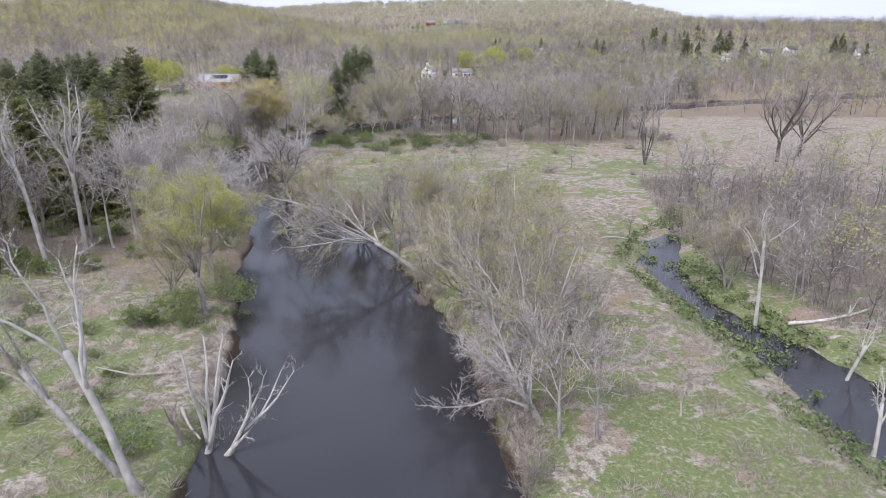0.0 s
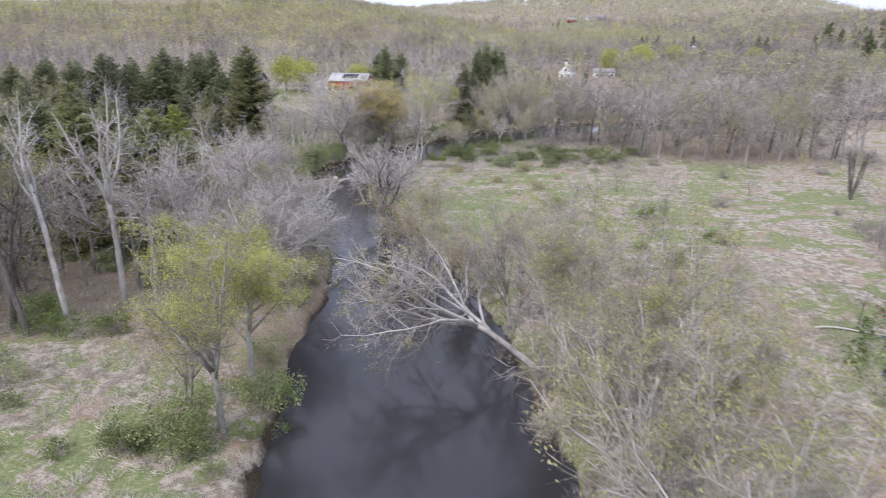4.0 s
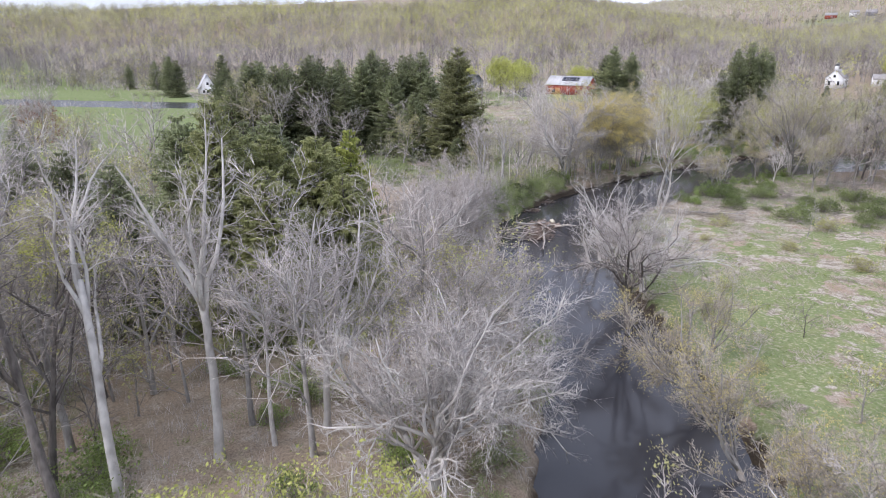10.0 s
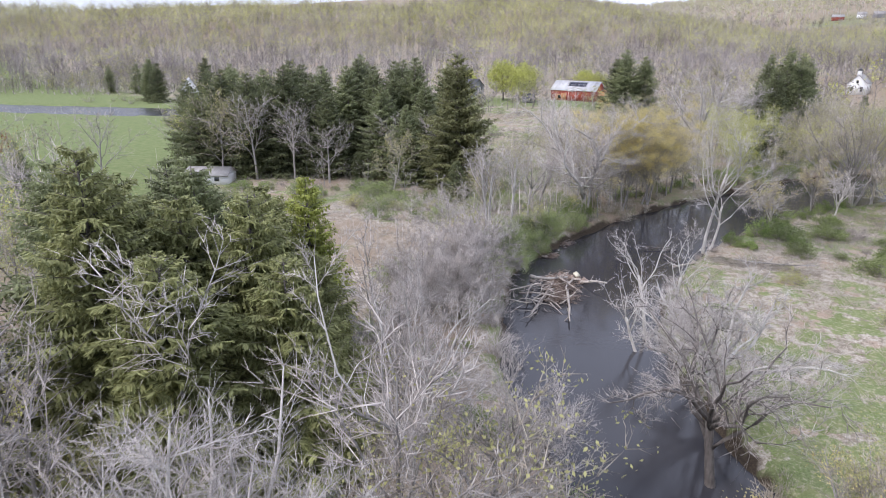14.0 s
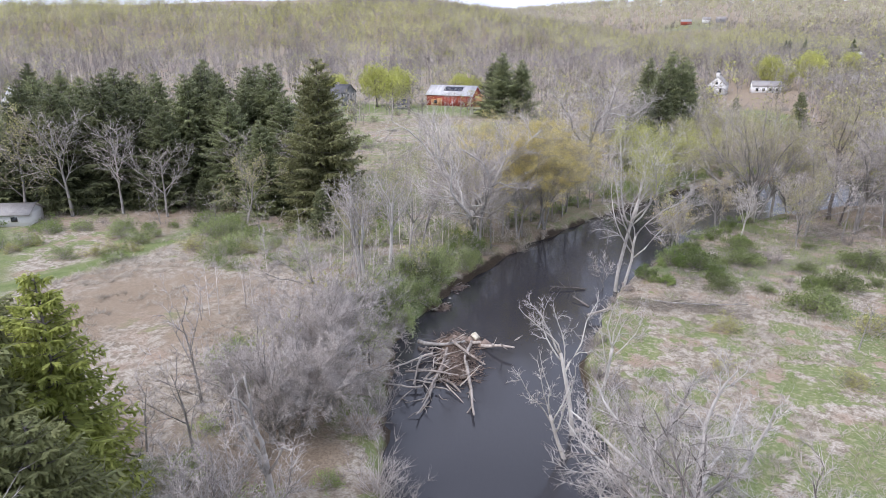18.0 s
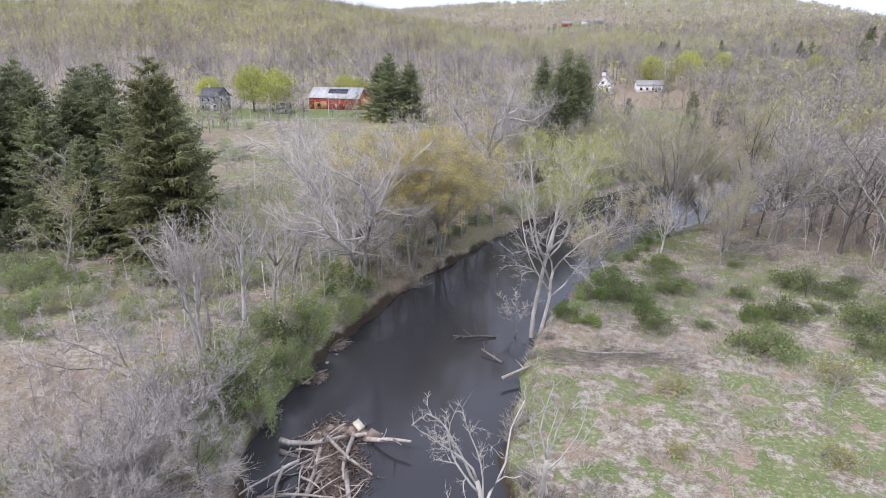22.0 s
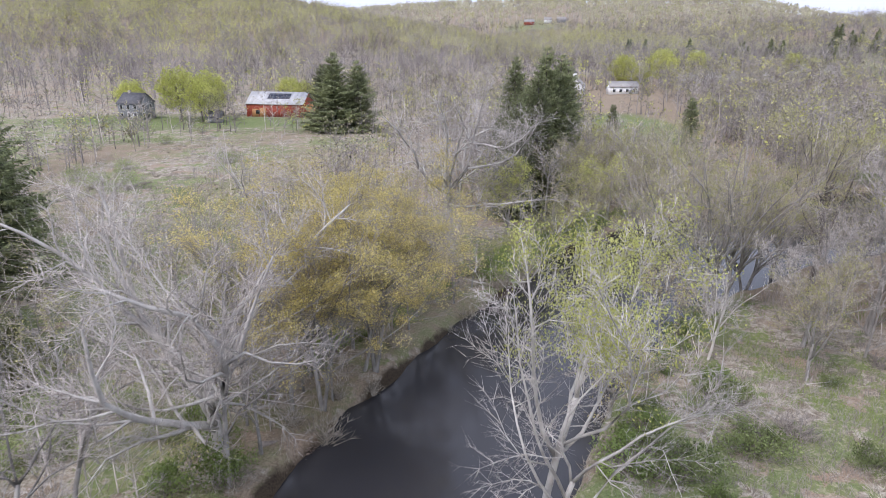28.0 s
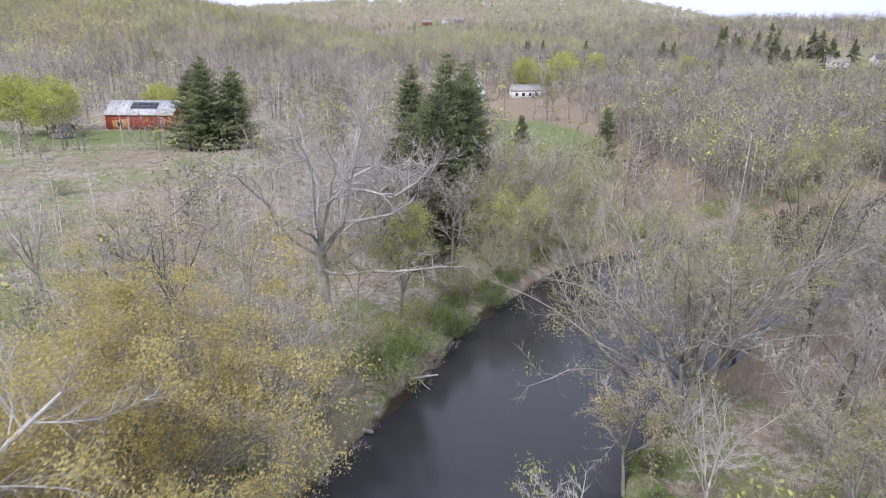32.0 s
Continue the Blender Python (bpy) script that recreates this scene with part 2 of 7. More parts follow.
def water_material(name="dark_river_water", ripple=0.19, rough=0.1):
    m = bpy.data.materials.new(name)
    m.use_nodes = True
    n, l = m.node_tree.nodes, m.node_tree.links
    b = n["Principled BSDF"]
    b.inputs["Base Color"].default_value = (0.04, 0.04, 0.045, 1)
    b.inputs["Roughness"].default_value, b.inputs["IOR"].default_value = rough, 1.45
    co, mp = n.new("ShaderNodeTexCoord"), n.new("ShaderNodeMapping")
    mp.inputs["Scale"].default_value = (1.0, 0.45, 1.0)
    mp.inputs["Rotation"].default_value = (0, 0, radians(-12))
    l.new(co.outputs["Object"], mp.inputs["Vector"])
    small, broad = n.new("ShaderNodeTexNoise"), n.new("ShaderNodeTexNoise")
    small.inputs["Scale"].default_value, small.inputs["Detail"].default_value = 3.2, 3.0
    broad.inputs["Scale"].default_value, broad.inputs["Detail"].default_value = 0.11, 2.0
    l.new(mp.outputs["Vector"], small.inputs["Vector"])
    l.new(mp.outputs["Vector"], broad.inputs["Vector"])
    mr = n.new("ShaderNodeMapRange")
    mr.inputs["From Min"].default_value, mr.inputs["From Max"].default_value = 0.35, 0.65
    mr.inputs["To Min"].default_value, mr.inputs["To Max"].default_value = 0.2 * ripple, ripple
    l.new(broad.outputs["Fac"], mr.inputs["Value"])
    bp = n.new("ShaderNodeBump")
    bp.inputs["Distance"].default_value = 0.06
    l.new(mr.outputs["Result"], bp.inputs["Strength"])
    l.new(small.outputs["Fac"], bp.inputs["Height"])
    l.new(bp.outputs["Normal"], b.inputs["Normal"])
    return m


def ground_material():
    """Cover from the attribute: red greenness, green leaf litter, blue wet mud, alpha mown lawn."""
    m = bpy.data.materials.new("meadow_ground")
    m.use_nodes = True
    n, l = m.node_tree.nodes, m.node_tree.links
    b = n["Principled BSDF"]
    b.inputs["Roughness"].default_value, b.inputs["Specular IOR Level"].default_value = 0.95, 0.15
    co = n.new("ShaderNodeTexCoord")
    at = n.new("ShaderNodeAttribute")
    at.attribute_name = "cover"
    sep = n.new("ShaderNodeSeparateColor")
    l.new(at.outputs["Color"], sep.inputs["Color"])

    def noise_at(sc, det, rough=0.6):
        t = n.new("ShaderNodeTexNoise")
        t.inputs["Scale"].default_value, t.inputs["Detail"].default_value, t.inputs["Roughness"].default_value = sc, det, rough
        l.new(co.outputs["Object"], t.inputs["Vector"])
        return t.outputs["Fac"]

    def blend(fac, a, bb):
        t = n.new("ShaderNodeMix")
        t.data_type = "RGBA"
        l.new(fac, t.inputs["Factor"])
        for key, v in (("A", a), ("B", bb)):
            if isinstance(v, tuple):
                t.inputs[key].default_value = (*v, 1)
            else:
                l.new(v, t.inputs[key])
        return t.outputs["Result"]

    def ranged(v, lo, hi):
        t = n.new("ShaderNodeMapRange")
        t.inputs["From Min"].default_value, t.inputs["From Max"].default_value = lo, hi
        l.new(v, t.inputs["Value"])
        return t.outputs["Result"]

    def summed(a, bb, k):
        t = n.new("ShaderNodeMath")
        t.operation = "MULTIPLY_ADD"
        l.new(bb, t.inputs[0])
        t.inputs[1].default_value = k
        l.new(a, t.inputs[2])
        return t.outputs[0]

    fine, mid, broad = noise_at(7.0, 4.0, 0.7), noise_at(0.6, 6.0, 0.65), noise_at(0.09, 3.0)
    straw = blend(ranged(fine, 0.3, 0.7), (0.27, 0.232, 0.18), (0.66, 0.605, 0.515))
    straw = blend(ranged(noise_at(1.3, 6.0, 0.72), 0.44, 0.54), blend(ranged(fine, 0.3, 0.7), (0.16, 0.13, 0.095), (0.36, 0.31, 0.24)), straw)
    straw = blend(ranged(noise_at(0.2, 4.0), 0.5, 0.64), straw, blend(ranged(fine, 0.3, 0.7), (0.22, 0.16, 0.115), (0.5, 0.39, 0.3)))
    green = blend(ranged(fine, 0.3, 0.7), (0.12, 0.155, 0.06), (0.27, 0.32, 0.145))
    green = blend(ranged(mid, 0.45, 0.85), green, (0.27, 0.27, 0.13))
    green = blend(ranged(noise_at(2.6, 4.0, 0.7), 0.52, 0.6), green, blend(ranged(fine, 0.3, 0.7), (0.23, 0.23, 0.125), (0.47, 0.455, 0.3)))
    patch = noise_at(0.34, 5.0, 0.62)
    k = summed(summed(summed(patch, sep.outputs["Red"], 0.2), mid, 0.55), broad, 0.6)
    cover = blend(ranged(k, 1.1, 1.15), straw, green)
    litter = blend(ranged(fine, 0.3, 0.7), (0.19, 0.148, 0.105), (0.42, 0.34, 0.25))
    cover = blend(ranged(summed(sep.outputs["Green"], mid, 0.9), 0.75, 1.15), cover, litter)
    lawn = blend(ranged(fine, 0.3, 0.7), (0.12, 0.16, 0.06), (0.21, 0.265, 0.105))
    lawn = blend(ranged(mid, 0.4, 0.7), lawn, (0.25, 0.275, 0.13))
    cover = blend(at.outputs["Alpha"], cover, lawn)
    mud = blend(ranged(fine, 0.3, 0.7), (0.035, 0.027, 0.02), (0.11, 0.085, 0.06))
    cover = blend(ranged(summed(sep.outputs["Blue"], mid, 0.5), 0.55, 0.85), cover, mud)
    l.new(cover, b.inputs["Base Color"])
    bp = n.new("ShaderNodeBump")
    bp.inputs["Strength"].default_value, bp.inputs["Distance"].default_value = 0.6, 0.15
    l.new(fine, bp.inputs["Height"])
    l.new(bp.outputs["Normal"], b.inputs["Normal"])
    return m


# ---- mesh helpers ----
class Geo:
    """Vertices and faces gathered as arrays."""

    def __init__(self):
        self.v, self.t, self.q, self.n = [], [], [], 0

    def add(self, v, t=None, q=None):
        v = np.asarray(v, float).reshape(-1, 3)
        if t is not None and len(t):
            self.t.append(np.asarray(t, int) + self.n)
        if q is not None and len(q):
            self.q.append(np.asarray(q, int) + self.n)
        self.v.append(v)
        self.n += len(v)

    def join(self, other, move=(0, 0, 0), scale=1.0, turn=0.0):
        c, s = math.cos(turn), math.sin(turn)
        r = np.array(((c, -s, 0), (s, c, 0), (0, 0, 1))) * scale
        base = self.n
        for v in other.v:
            self.v.append(v @ r.T + np.asarray(move))
            self.n += len(v)
        self.t += [t + base for t in other.t]
        self.q += [q + base for q in other.q]

    def mesh(self, name, material, smooth=False):
        me = bpy.data.meshes.new(name)
        v = np.concatenate(self.v) if self.v else np.zeros((0, 3))
        t = np.concatenate(self.t) if self.t else np.zeros((0, 3), int)
        q = np.concatenate(self.q) if self.q else np.zeros((0, 4), int)
        me.vertices.add(len(v))
        me.vertices.foreach_set("co", v.astype(np.float32).ravel())
        me.loops.add(t.size + q.size)
        me.loops.foreach_set("vertex_index", np.concatenate((t.ravel(), q.ravel())).astype(np.int32))
        me.polygons.add(len(t) + len(q))
        starts = np.concatenate((np.arange(len(t)) * 3, t.size + np.arange(len(q)) * 4)).astype(np.int32)
        me.polygons.foreach_set("loop_start", starts)
        if smooth:
            me.polygons.foreach_set("use_smooth", np.ones(len(t) + len(q), bool))
        me.materials.append(material)
        me.update(calc_edges=True)
        return me


def unit(v):
    v = np.asarray(v, float)
    return v / np.maximum(np.linalg.norm(v, axis=-1, keepdims=True), 1e-9)


def tube(g, pts, radii, sides=6, cap=True):
    """A tapered round limb along pts."""
    p, r = np.asarray(pts, float), np.asarray(radii, float)
    d = unit(np.gradient(p, axis=0))
    ref = np.where(np.abs(d[:, 2:3]) > 0.8, np.array((1.0, 0, 0)), np.array((0, 0, 1.0)))
    a = unit(np.cross(d, ref))
    b = np.cross(d, a)
    ang = np.arange(sides) * 2 * math.pi / sides
    ring = p[:, None] + r[:, None, None] * (a[:, None] * np.cos(ang)[None, :, None] + b[:, None] * np.sin(ang)[None, :, None])
    k, j = np.meshgrid(np.arange(len(p) - 1), np.arange(sides), indexing="ij")
    jn = (j + 1) % sides
    q = np.stack((k * sides + j, k * sides + jn, (k + 1) * sides + jn, (k + 1) * sides + j), -1).reshape(-1, 4)
    v = ring.reshape(-1, 3)
    t = []
    if cap:
        v = np.concatenate((v, p[-1:] + d[-1:] * r[-1], p[:1]))
        m = len(p) * sides
        last = (len(p) - 1) * sides
        t = [(last + i, last + (i + 1) % sides, m) for i in range(sides)] + [((i + 1) % sides, i, m + 1) for i in range(sides)]
    g.add(v, t, q)


def spikes(g, a, b, w, rng):
    """Three-sided tapering twigs from a to b, w thick at the foot."""
    a, b = np.asarray(a, float), np.asarray(b, float)
    m = len(a)
    if not m:
        return
    d = unit(b - a)
    s = unit(np.cross(d, rng.normal(size=(m, 3))))
    u = np.cross(d, s)
    w = np.broadcast_to(np.asarray(w, float), (m,))[:, None] * 0.5
    v = np.stack((a + s * w, a + (-0.5 * s + 0.866 * u) * w, a + (-0.5 * s - 0.866 * u) * w, b), 1).reshape(-1, 3)
    i = np.arange(m)[:, None] * 4
    g.add(v, np.concatenate((i + (0, 1, 3), i + (1, 2, 3), i + (2, 0, 3)), 0))


def leaves(g, c, size, rng, flat=0.0):
    """Small folded leaf diamonds at c, turned at random."""
    c = np.asarray(c, float)
    m = len(c)
    if not m:
        return
    n = rng.normal(size=(m, 3)) * (1 - flat) + np.array((0, 0, flat * 2))
    n = unit(n)
    a = unit(np.cross(n, rng.normal(size=(m, 3))))
    b = np.cross(n, a)
    s = (np.asarray(size) * rng.uniform(0.6, 1.3, m))[:, None]
    v = np.stack((c - a * s, c + b * s * 0.55 + n * s * 0.2, c + a * s, c - b * s * 0.55 + n * s * 0.2), 1).reshape(-1, 3)
    i = np.arange(m)[:, None] * 4
    g.add(v, np.concatenate((i + (0, 1, 2), i + (0, 2, 3)), 0))


def blades(g, a, b, w, rng, tilt=0.35):
    """Flat folded sprays from a to b, w wide, lying nearly level."""
    a, b = np.asarray(a, float), np.asarray(b, float)
    m = len(a)
    d = unit(b - a)
    s = unit(np.cross(d, np.array((0, 0, 1.0)) + rng.normal(size=(m, 3)) * tilt))
    w = np.broadcast_to(np.asarray(w, float), (m,))[:, None] * 0.5
    c = a + (b - a) * rng.uniform(0.35, 0.6, (m, 1))
    v = np.stack((a, c + s * w - (0, 0, 0.03), b, c - s * w - (0, 0, 0.03)), 1).reshape(-1, 3)
    i = np.arange(m)[:, None] * 4
    g.add(v, np.concatenate((i + (0, 1, 2), i + (0, 2, 3)), 0))


def box(g, x0, x1, y0, y1, z0, z1):
    v = [(x, y, z) for z in (z0, z1) for x, y in ((x0, y0), (x1, y0), (x1, y1), (x0, y1))]
    g.add(v, None, [(0, 3, 2, 1), (4, 5, 6, 7), (0, 1, 5, 4), (1, 2, 6, 5), (2, 3, 7, 6), (3, 0, 4, 7)])


def part(name, geo, material, parent=None, label="", smooth=False):
    ob = new(name, geo.mesh(name, material, smooth) if isinstance(geo, Geo) else geo)
    ob.parent = parent
    return tagged(ob, label) if label else ob


def thing(name, at, label, category, group="", turn=0.0, kind=""):
    ob = new(name)
    ob.empty_display_size = 0.3
    ob.matrix_basis = pose(*at, 0, 0, turn)
    return tagged(ob, label, category, group, kind)


# ---- plan of the ground ----
def smooth(a, b, x):
    t = np.clip((np.asarray(x, float) - a) / (b - a), 0, 1)
    return t * t * (3 - 2 * t)


def wobble(x, y, size, seed=0):
    """Smooth value noise, -1 to 1."""
    x, y = np.asarray(x, float) / size + seed * 17.3, np.asarray(y, float) / size - seed * 9.1
    xi, yi = np.floor(x), np.floor(y)
    fx, fy = x - xi, y - yi
    fx, fy = fx * fx * (3 - 2 * fx), fy * fy * (3 - 2 * fy)

    def h(i, j):
        v = np.sin(i * 127.1 + j * 311.7 + seed * 74.7) * 43758.5453
        return (v - np.floor(v)) * 2 - 1
    return (h(xi, yi) * (1 - fx) + h(xi + 1, yi) * fx) * (1 - fy) + (h(xi, yi + 1) * (1 - fx) + h(xi + 1, yi + 1) * fx) * fy


WATER_Z = -1.1
# centre line of the river: x, y, half width
RIVER = [(-1, -60, 10), (-4, 10, 10), (-6, 36, 10), (-8.5, 55, 10), (-12, 67, 9.6), (-15.5, 78, 9.3), (-19, 90, 7.6), (-23.5, 101, 6.6),
         (-30, 112, 6.6), (-37, 122, 7.2), (-42, 132, 7.6), (-45, 144, 8.7), (-44.5, 156, 8.6), (-42.5, 167, 8.3), (-39, 178, 8.3),
         (-34.5, 189, 8.6), (-29, 199, 9), (-22, 210, 11), (-10, 223, 12.5), (9, 235, 13), (42, 254, 13), (110, 290, 12), (220, 345, 12), (420, 420, 14)]
# side channel of the marsh
MARSH = [(38, 18, 4.5), (32.5, 36, 5.0), (30.5, 46, 4.8), (28, 56, 2.8), (26, 64, 1.6), (25, 72, 2.0), (25.5, 80, 2.6), (29, 88, 1.8), (36, 100, 0.8)]
POND = [(-420, 196, 13), (-300, 229, 15), (-255, 243, 15), (-225, 252, 10)]


def channel(x, y, line):
    """Distance past the edge of a channel: negative inside."""
    x, y = np.asarray(x, float), np.asarray(y, float)
    best = np.full(np.broadcast(x, y).shape, 1e9)
    for (ax, ay, aw), (bx, by, bw) in zip(line, line[1:]):
        dx, dy = bx - ax, by - ay
        t = np.clip(((x - ax) * dx + (y - ay) * dy) / (dx * dx + dy * dy), 0, 1)
        best = np.minimum(best, np.hypot(x - ax - t * dx, y - ay - t * dy) - (aw + t * (bw - aw)))
    return best


def river_side(x, y):
    """Positive on the meadow's side of the river, negative on the woods' side."""
    ys = [p[1] for p in RIVER]
    return np.asarray(x) - np.interp(y, ys, [p[0] for p in RIVER])


def hill(x, y):
    x, y = np.asarray(x, float), np.asarray(y, float)
    u = (x + 140) * -0.48 + (y - 425) * 0.876
    v = (x + 140) * 0.876 + (y - 425) * 0.48
    ridge = (50 * smooth(-15, 420, u) + 8 * smooth(300, 900, u)) * (1 - 0.85 * smooth(20, 330, v)) * (1 + 0.06 * wobble(x, y, 140, 3))
    far = 97 * (0.84 + 0.16 * smooth(-520, -120, x)) * smooth(620, 1800, y) * (0.42 + 0.58 * (1 - smooth(380, 640, x - 0.04 * (y - 2000)))) * (1 + 0.05 * wobble(x, y, 420, 4))
    low = 34 * smooth(560, 850, y) * smooth(60, 330, x) * (1 - smooth(900, 1300, y))
    rise = 4.5 * smooth(330, 520, y) * smooth(-60, 30, x)
    return np.maximum(ridge, 0) + np.maximum(far, low) + rise


def ground_z(x, y):
    x, y = np.asarray(x, float), np.asarray(y, float)
    z = hill(x, y) + 0.22 * wobble(x, y, 17, 1) + 0.08 * wobble(x, y, 4.5, 2)
    edge = channel(x, y, RIVER) + 0.6 * wobble(x, y, 5, 5) + 0.35 * wobble(x, y, 1.9, 6)
    z = z * smooth(-1, 6, edge) - 2.5 * (1 - smooth(-1.3, 0.9, edge))
    low = channel(x, y, MARSH) + 0.9 * wobble(x, y, 4.5, 7) + 0.4 * wobble(x, y, 1.8, 8)
    z = np.minimum(z, z - 0.75 * (1 - smooth(0, 5, low)) - 0.75 * (1 - smooth(-1.0, 0.6, low)))
    pond = channel(x, y, POND)
    return z - 2.2 * (1 - smooth(-1.5, 2.0, pond))


def gz(x, y):
    return float(ground_z(x, y))


def axis(fine0, fine1, step, lo, hi, grow):
    mid = list(np.arange(fine0, fine1, step))
    up, s, v = [], step, mid[-1]
    while v < hi:
        s *= grow
        v += s
        up.append(v)
    down, s, v = [], step, mid[0]
    while v > lo:
        s *= grow
        v -= s
        down.append(v)
    return np.array(down[::-1] + mid + up)


def build_ground():
    xs, ys = axis(-100, 62, 1.15, -3500, 3500, 1.08), axis(24, 235, 1.15, -900, 4200, 1.08)
    x, y = np.meshgrid(xs, ys)
    z = ground_z(x, y)
    g = Geo()
    nx, ny = len(xs), len(ys)
    i, j = np.meshgrid(np.arange(nx - 1), np.arange(ny - 1))
    k = j * nx + i
    g.add(np.stack((x, y, z), -1).reshape(-1, 3), None, np.stack((k, k + 1, k + 1 + nx, k + nx), -1).reshape(-1, 4))
    ob = new("ground", g.mesh("ground", ground_material(), True))
    tagged(ob, "river meadow of dead straw and fresh green grass", "ground", kind="structure")
    side, edge, marsh = river_side(x, y), channel(x, y, RIVER), channel(x, y, MARSH)
    wood = smooth(0, 8, -side) * smooth(64, 80, y + 0.25 * x + 12) * (1 - smooth(104, 122, y + 0.2 * (x + 60)))
    green = np.where(side > 0, 0.2, 0.06) + 0.16 * wobble(x, y, 26, 11) + 0.34 * wobble(x, y, 11, 16) + 0.3 * wobble(x, y, 4.5, 18) + 0.22 * (1 - smooth(0, 6, edge)) + 0.3 * (1 - smooth(1, 7, marsh))
    green = green + 0.35 * smooth(0, 4, side) * (1 - smooth(8, 24, side - 8)) * smooth(95, 110, y) * (1 - smooth(150, 165, y))
    green = green - 0.35 * smooth(0, 6, -side - 9) * smooth(112, 124, y) * (1 - smooth(158, 172, y)) * smooth(-100, -90, x)
    green = green - 0.6 * smooth(40, 60, x) * smooth(95, 130, y) * (1 - smooth(220, 240, y)) - 0.3 * smooth(220, 250, y) - 0.1 * (side < -10) + 0.6 * smooth(170, 200, y) * (1 - smooth(345, 360, y)) * (1 - smooth(-75, -60, x))
    green = green + 0.45 * smooth(-64, -56, x) * smooth(4, 12, -side - 6) * (1 - smooth(62, 70, y))
    green = green + 0.45 * (side < -10) * smooth(150, 160, y) * (1 - smooth(196, 206, y)) * smooth(-92, -80, x)
    green = np.where((y > 420) & (x > 60), 0.35, green)
    litter = np.clip(0.62 * wood + smooth(0, 40, hill(x, y) - 5) * (y > 300) * (1 - 0.5 * smooth(800, 1100, y)) + (0.42 + 0.6 * wobble(x, y, 9, 44) + 0.25 * wobble(x, y, 3.5, 45)) * smooth(0, 4, -side - 9) * smooth(112, 124, y) * (1 - smooth(150, 165, y)), 0, 1)
    litter = np.maximum(litter, 0.8 * smooth(-14, -4, side) * (side < 0) * smooth(150, 165, y) * (1 - smooth(225, 245, y)))
    litter = np.maximum(litter, 0.34 + 0.35 * wobble(x, y, 30, 15) + 0.15 * wobble(x, y, 6, 46)) * np.where((side < -9) & (y > 160) & (y < 350) & (x > -150) & (x < -40), 1, 0) + litter * np.where((side < -9) & (y > 160) & (y < 350) & (x > -150) & (x < -40), 0, 1)
    litter = np.maximum(litter, 0.75 * smooth(228, 240, y) * (x > -50) * (1 - smooth(560, 600, y)))
    litter = np.maximum(litter, 0.7 * smooth(184, 196, y + 0.75 * x) * (side > 9) * smooth(166, 176, y) * (y < 245) * (1 - smooth(44, 60, x)))
    mud = (1 - smooth(-0.6, 0.7, edge)) + 0.9 * (1 - smooth(-1.5, 0.3, marsh)) + (1 - smooth(-2, 0.5, channel(x, y, POND)))
    edge_x = np.interp(y, (115, 133, 150, 165, 200, 240, 270), (-82, -89, -108, -128, -152, -205, -265))
    lawn = smooth(0, 5, edge_x - x) * smooth(108, 118, y) * (1 - smooth(262, 275, y + 0.25 * (x + 250)))
    track = 1 - smooth(1.2, 2.0, np.abs((x + 95) * 0.82 - (y - 153) * 0.10 + 0.006 * (y - 153) ** 2)) * 1.0
    lawn = np.maximum(lawn, track * (y > 118) * (y < 176) * (x < -84) * (x > -118))
    lawn = np.maximum(lawn, smooth(0, 8, 46 - np.hypot((x + 150) * 0.8, (y - 352) * 2.2)))
    lawn = np.maximum(lawn, smooth(0, 10, 40 - np.hypot((x + 2) * 2.2, (y - 342) * 0.85)))
    lawn = np.maximum(lawn, smooth(0, 12, 95 - np.hypot((x - 250) * 0.7, (y - 600) * 1.5)))
    lawn = np.maximum(lawn, smooth(0, 10, 34 - np.hypot((x + 14) * 0.5, (y - 1165) * 0.6)) * 0.7)
    cov = np.stack((green, litter, np.clip(mud, 0, 1), np.clip(lawn, 0, 1)), -1).reshape(-1, 4)
    at = ob.data.attributes.new("cover", "FLOAT_COLOR", "POINT")
    at.data.foreach_set("color", cov.astype(np.float32).ravel())


build_ground()
wg = Geo()
wg.add([(-430, -120, 0), (440, -120, 0), (440, 430, 0), (-430, 430, 0)], None, [(0, 1, 2, 3)])
river = part("river_water", wg, water_material())
river.location.z = WATER_Z
tagged(river, "dark slow river water with faint ripples", "water", kind="structure")


pg = Geo()
pg.add([(-440, 150, 0), (-205, 150, 0), (-205, 300, 0), (-440, 300, 0)], None, [(0, 1, 2, 3)])
pond = part("pond_water", pg, water_material("rippled_pond_water", 0.9, 0.25))
pond.location.z = WATER_Z + 0.45
tagged(pond, "pale wind-rippled pond between mown lawns", "water", kind="structure")


# ---- trees ----
def bend_path(rng, start, d, length, n, wob=0.12, lift=0.0):
    """A wandering limb: points from start, heading d, rising or sinking by lift."""
    p, d = [np.array(start, float)], unit(d)
    for _ in range(n):
        d = unit(d + rng.normal(size=3) * wob + np.array((0, 0, lift)))
        p.append(p[-1] + d * length / n)
    return np.array(p)


def side_dirs(rng, d, angle, lift):
    """Directions that leave d sideways by about angle."""
    d = unit(d)
    s = unit(np.cross(d, rng.normal(size=d.shape)))
    a = (angle * rng.uniform(0.65, 1.3, len(d)))[:, None]
    return unit(d * np.cos(a) + s * np.sin(a) + np.array((0, 0, lift)))


def twiglets(rng, g, p, d, length, width, count, angle, lift):
    """count twigs from each point of p; returns their feet's direction and tips."""
    a = np.repeat(p, count, 0)
    w = side_dirs(rng, np.repeat(d, count, 0), angle, lift)
    ln = (np.repeat(np.broadcast_to(length, (len(p),)), count) * rng.uniform(0.5, 1.25, len(a)))[:, None]
    b = a + w * ln
    spikes(g, a, b, width, rng)
    return a, w, ln, b


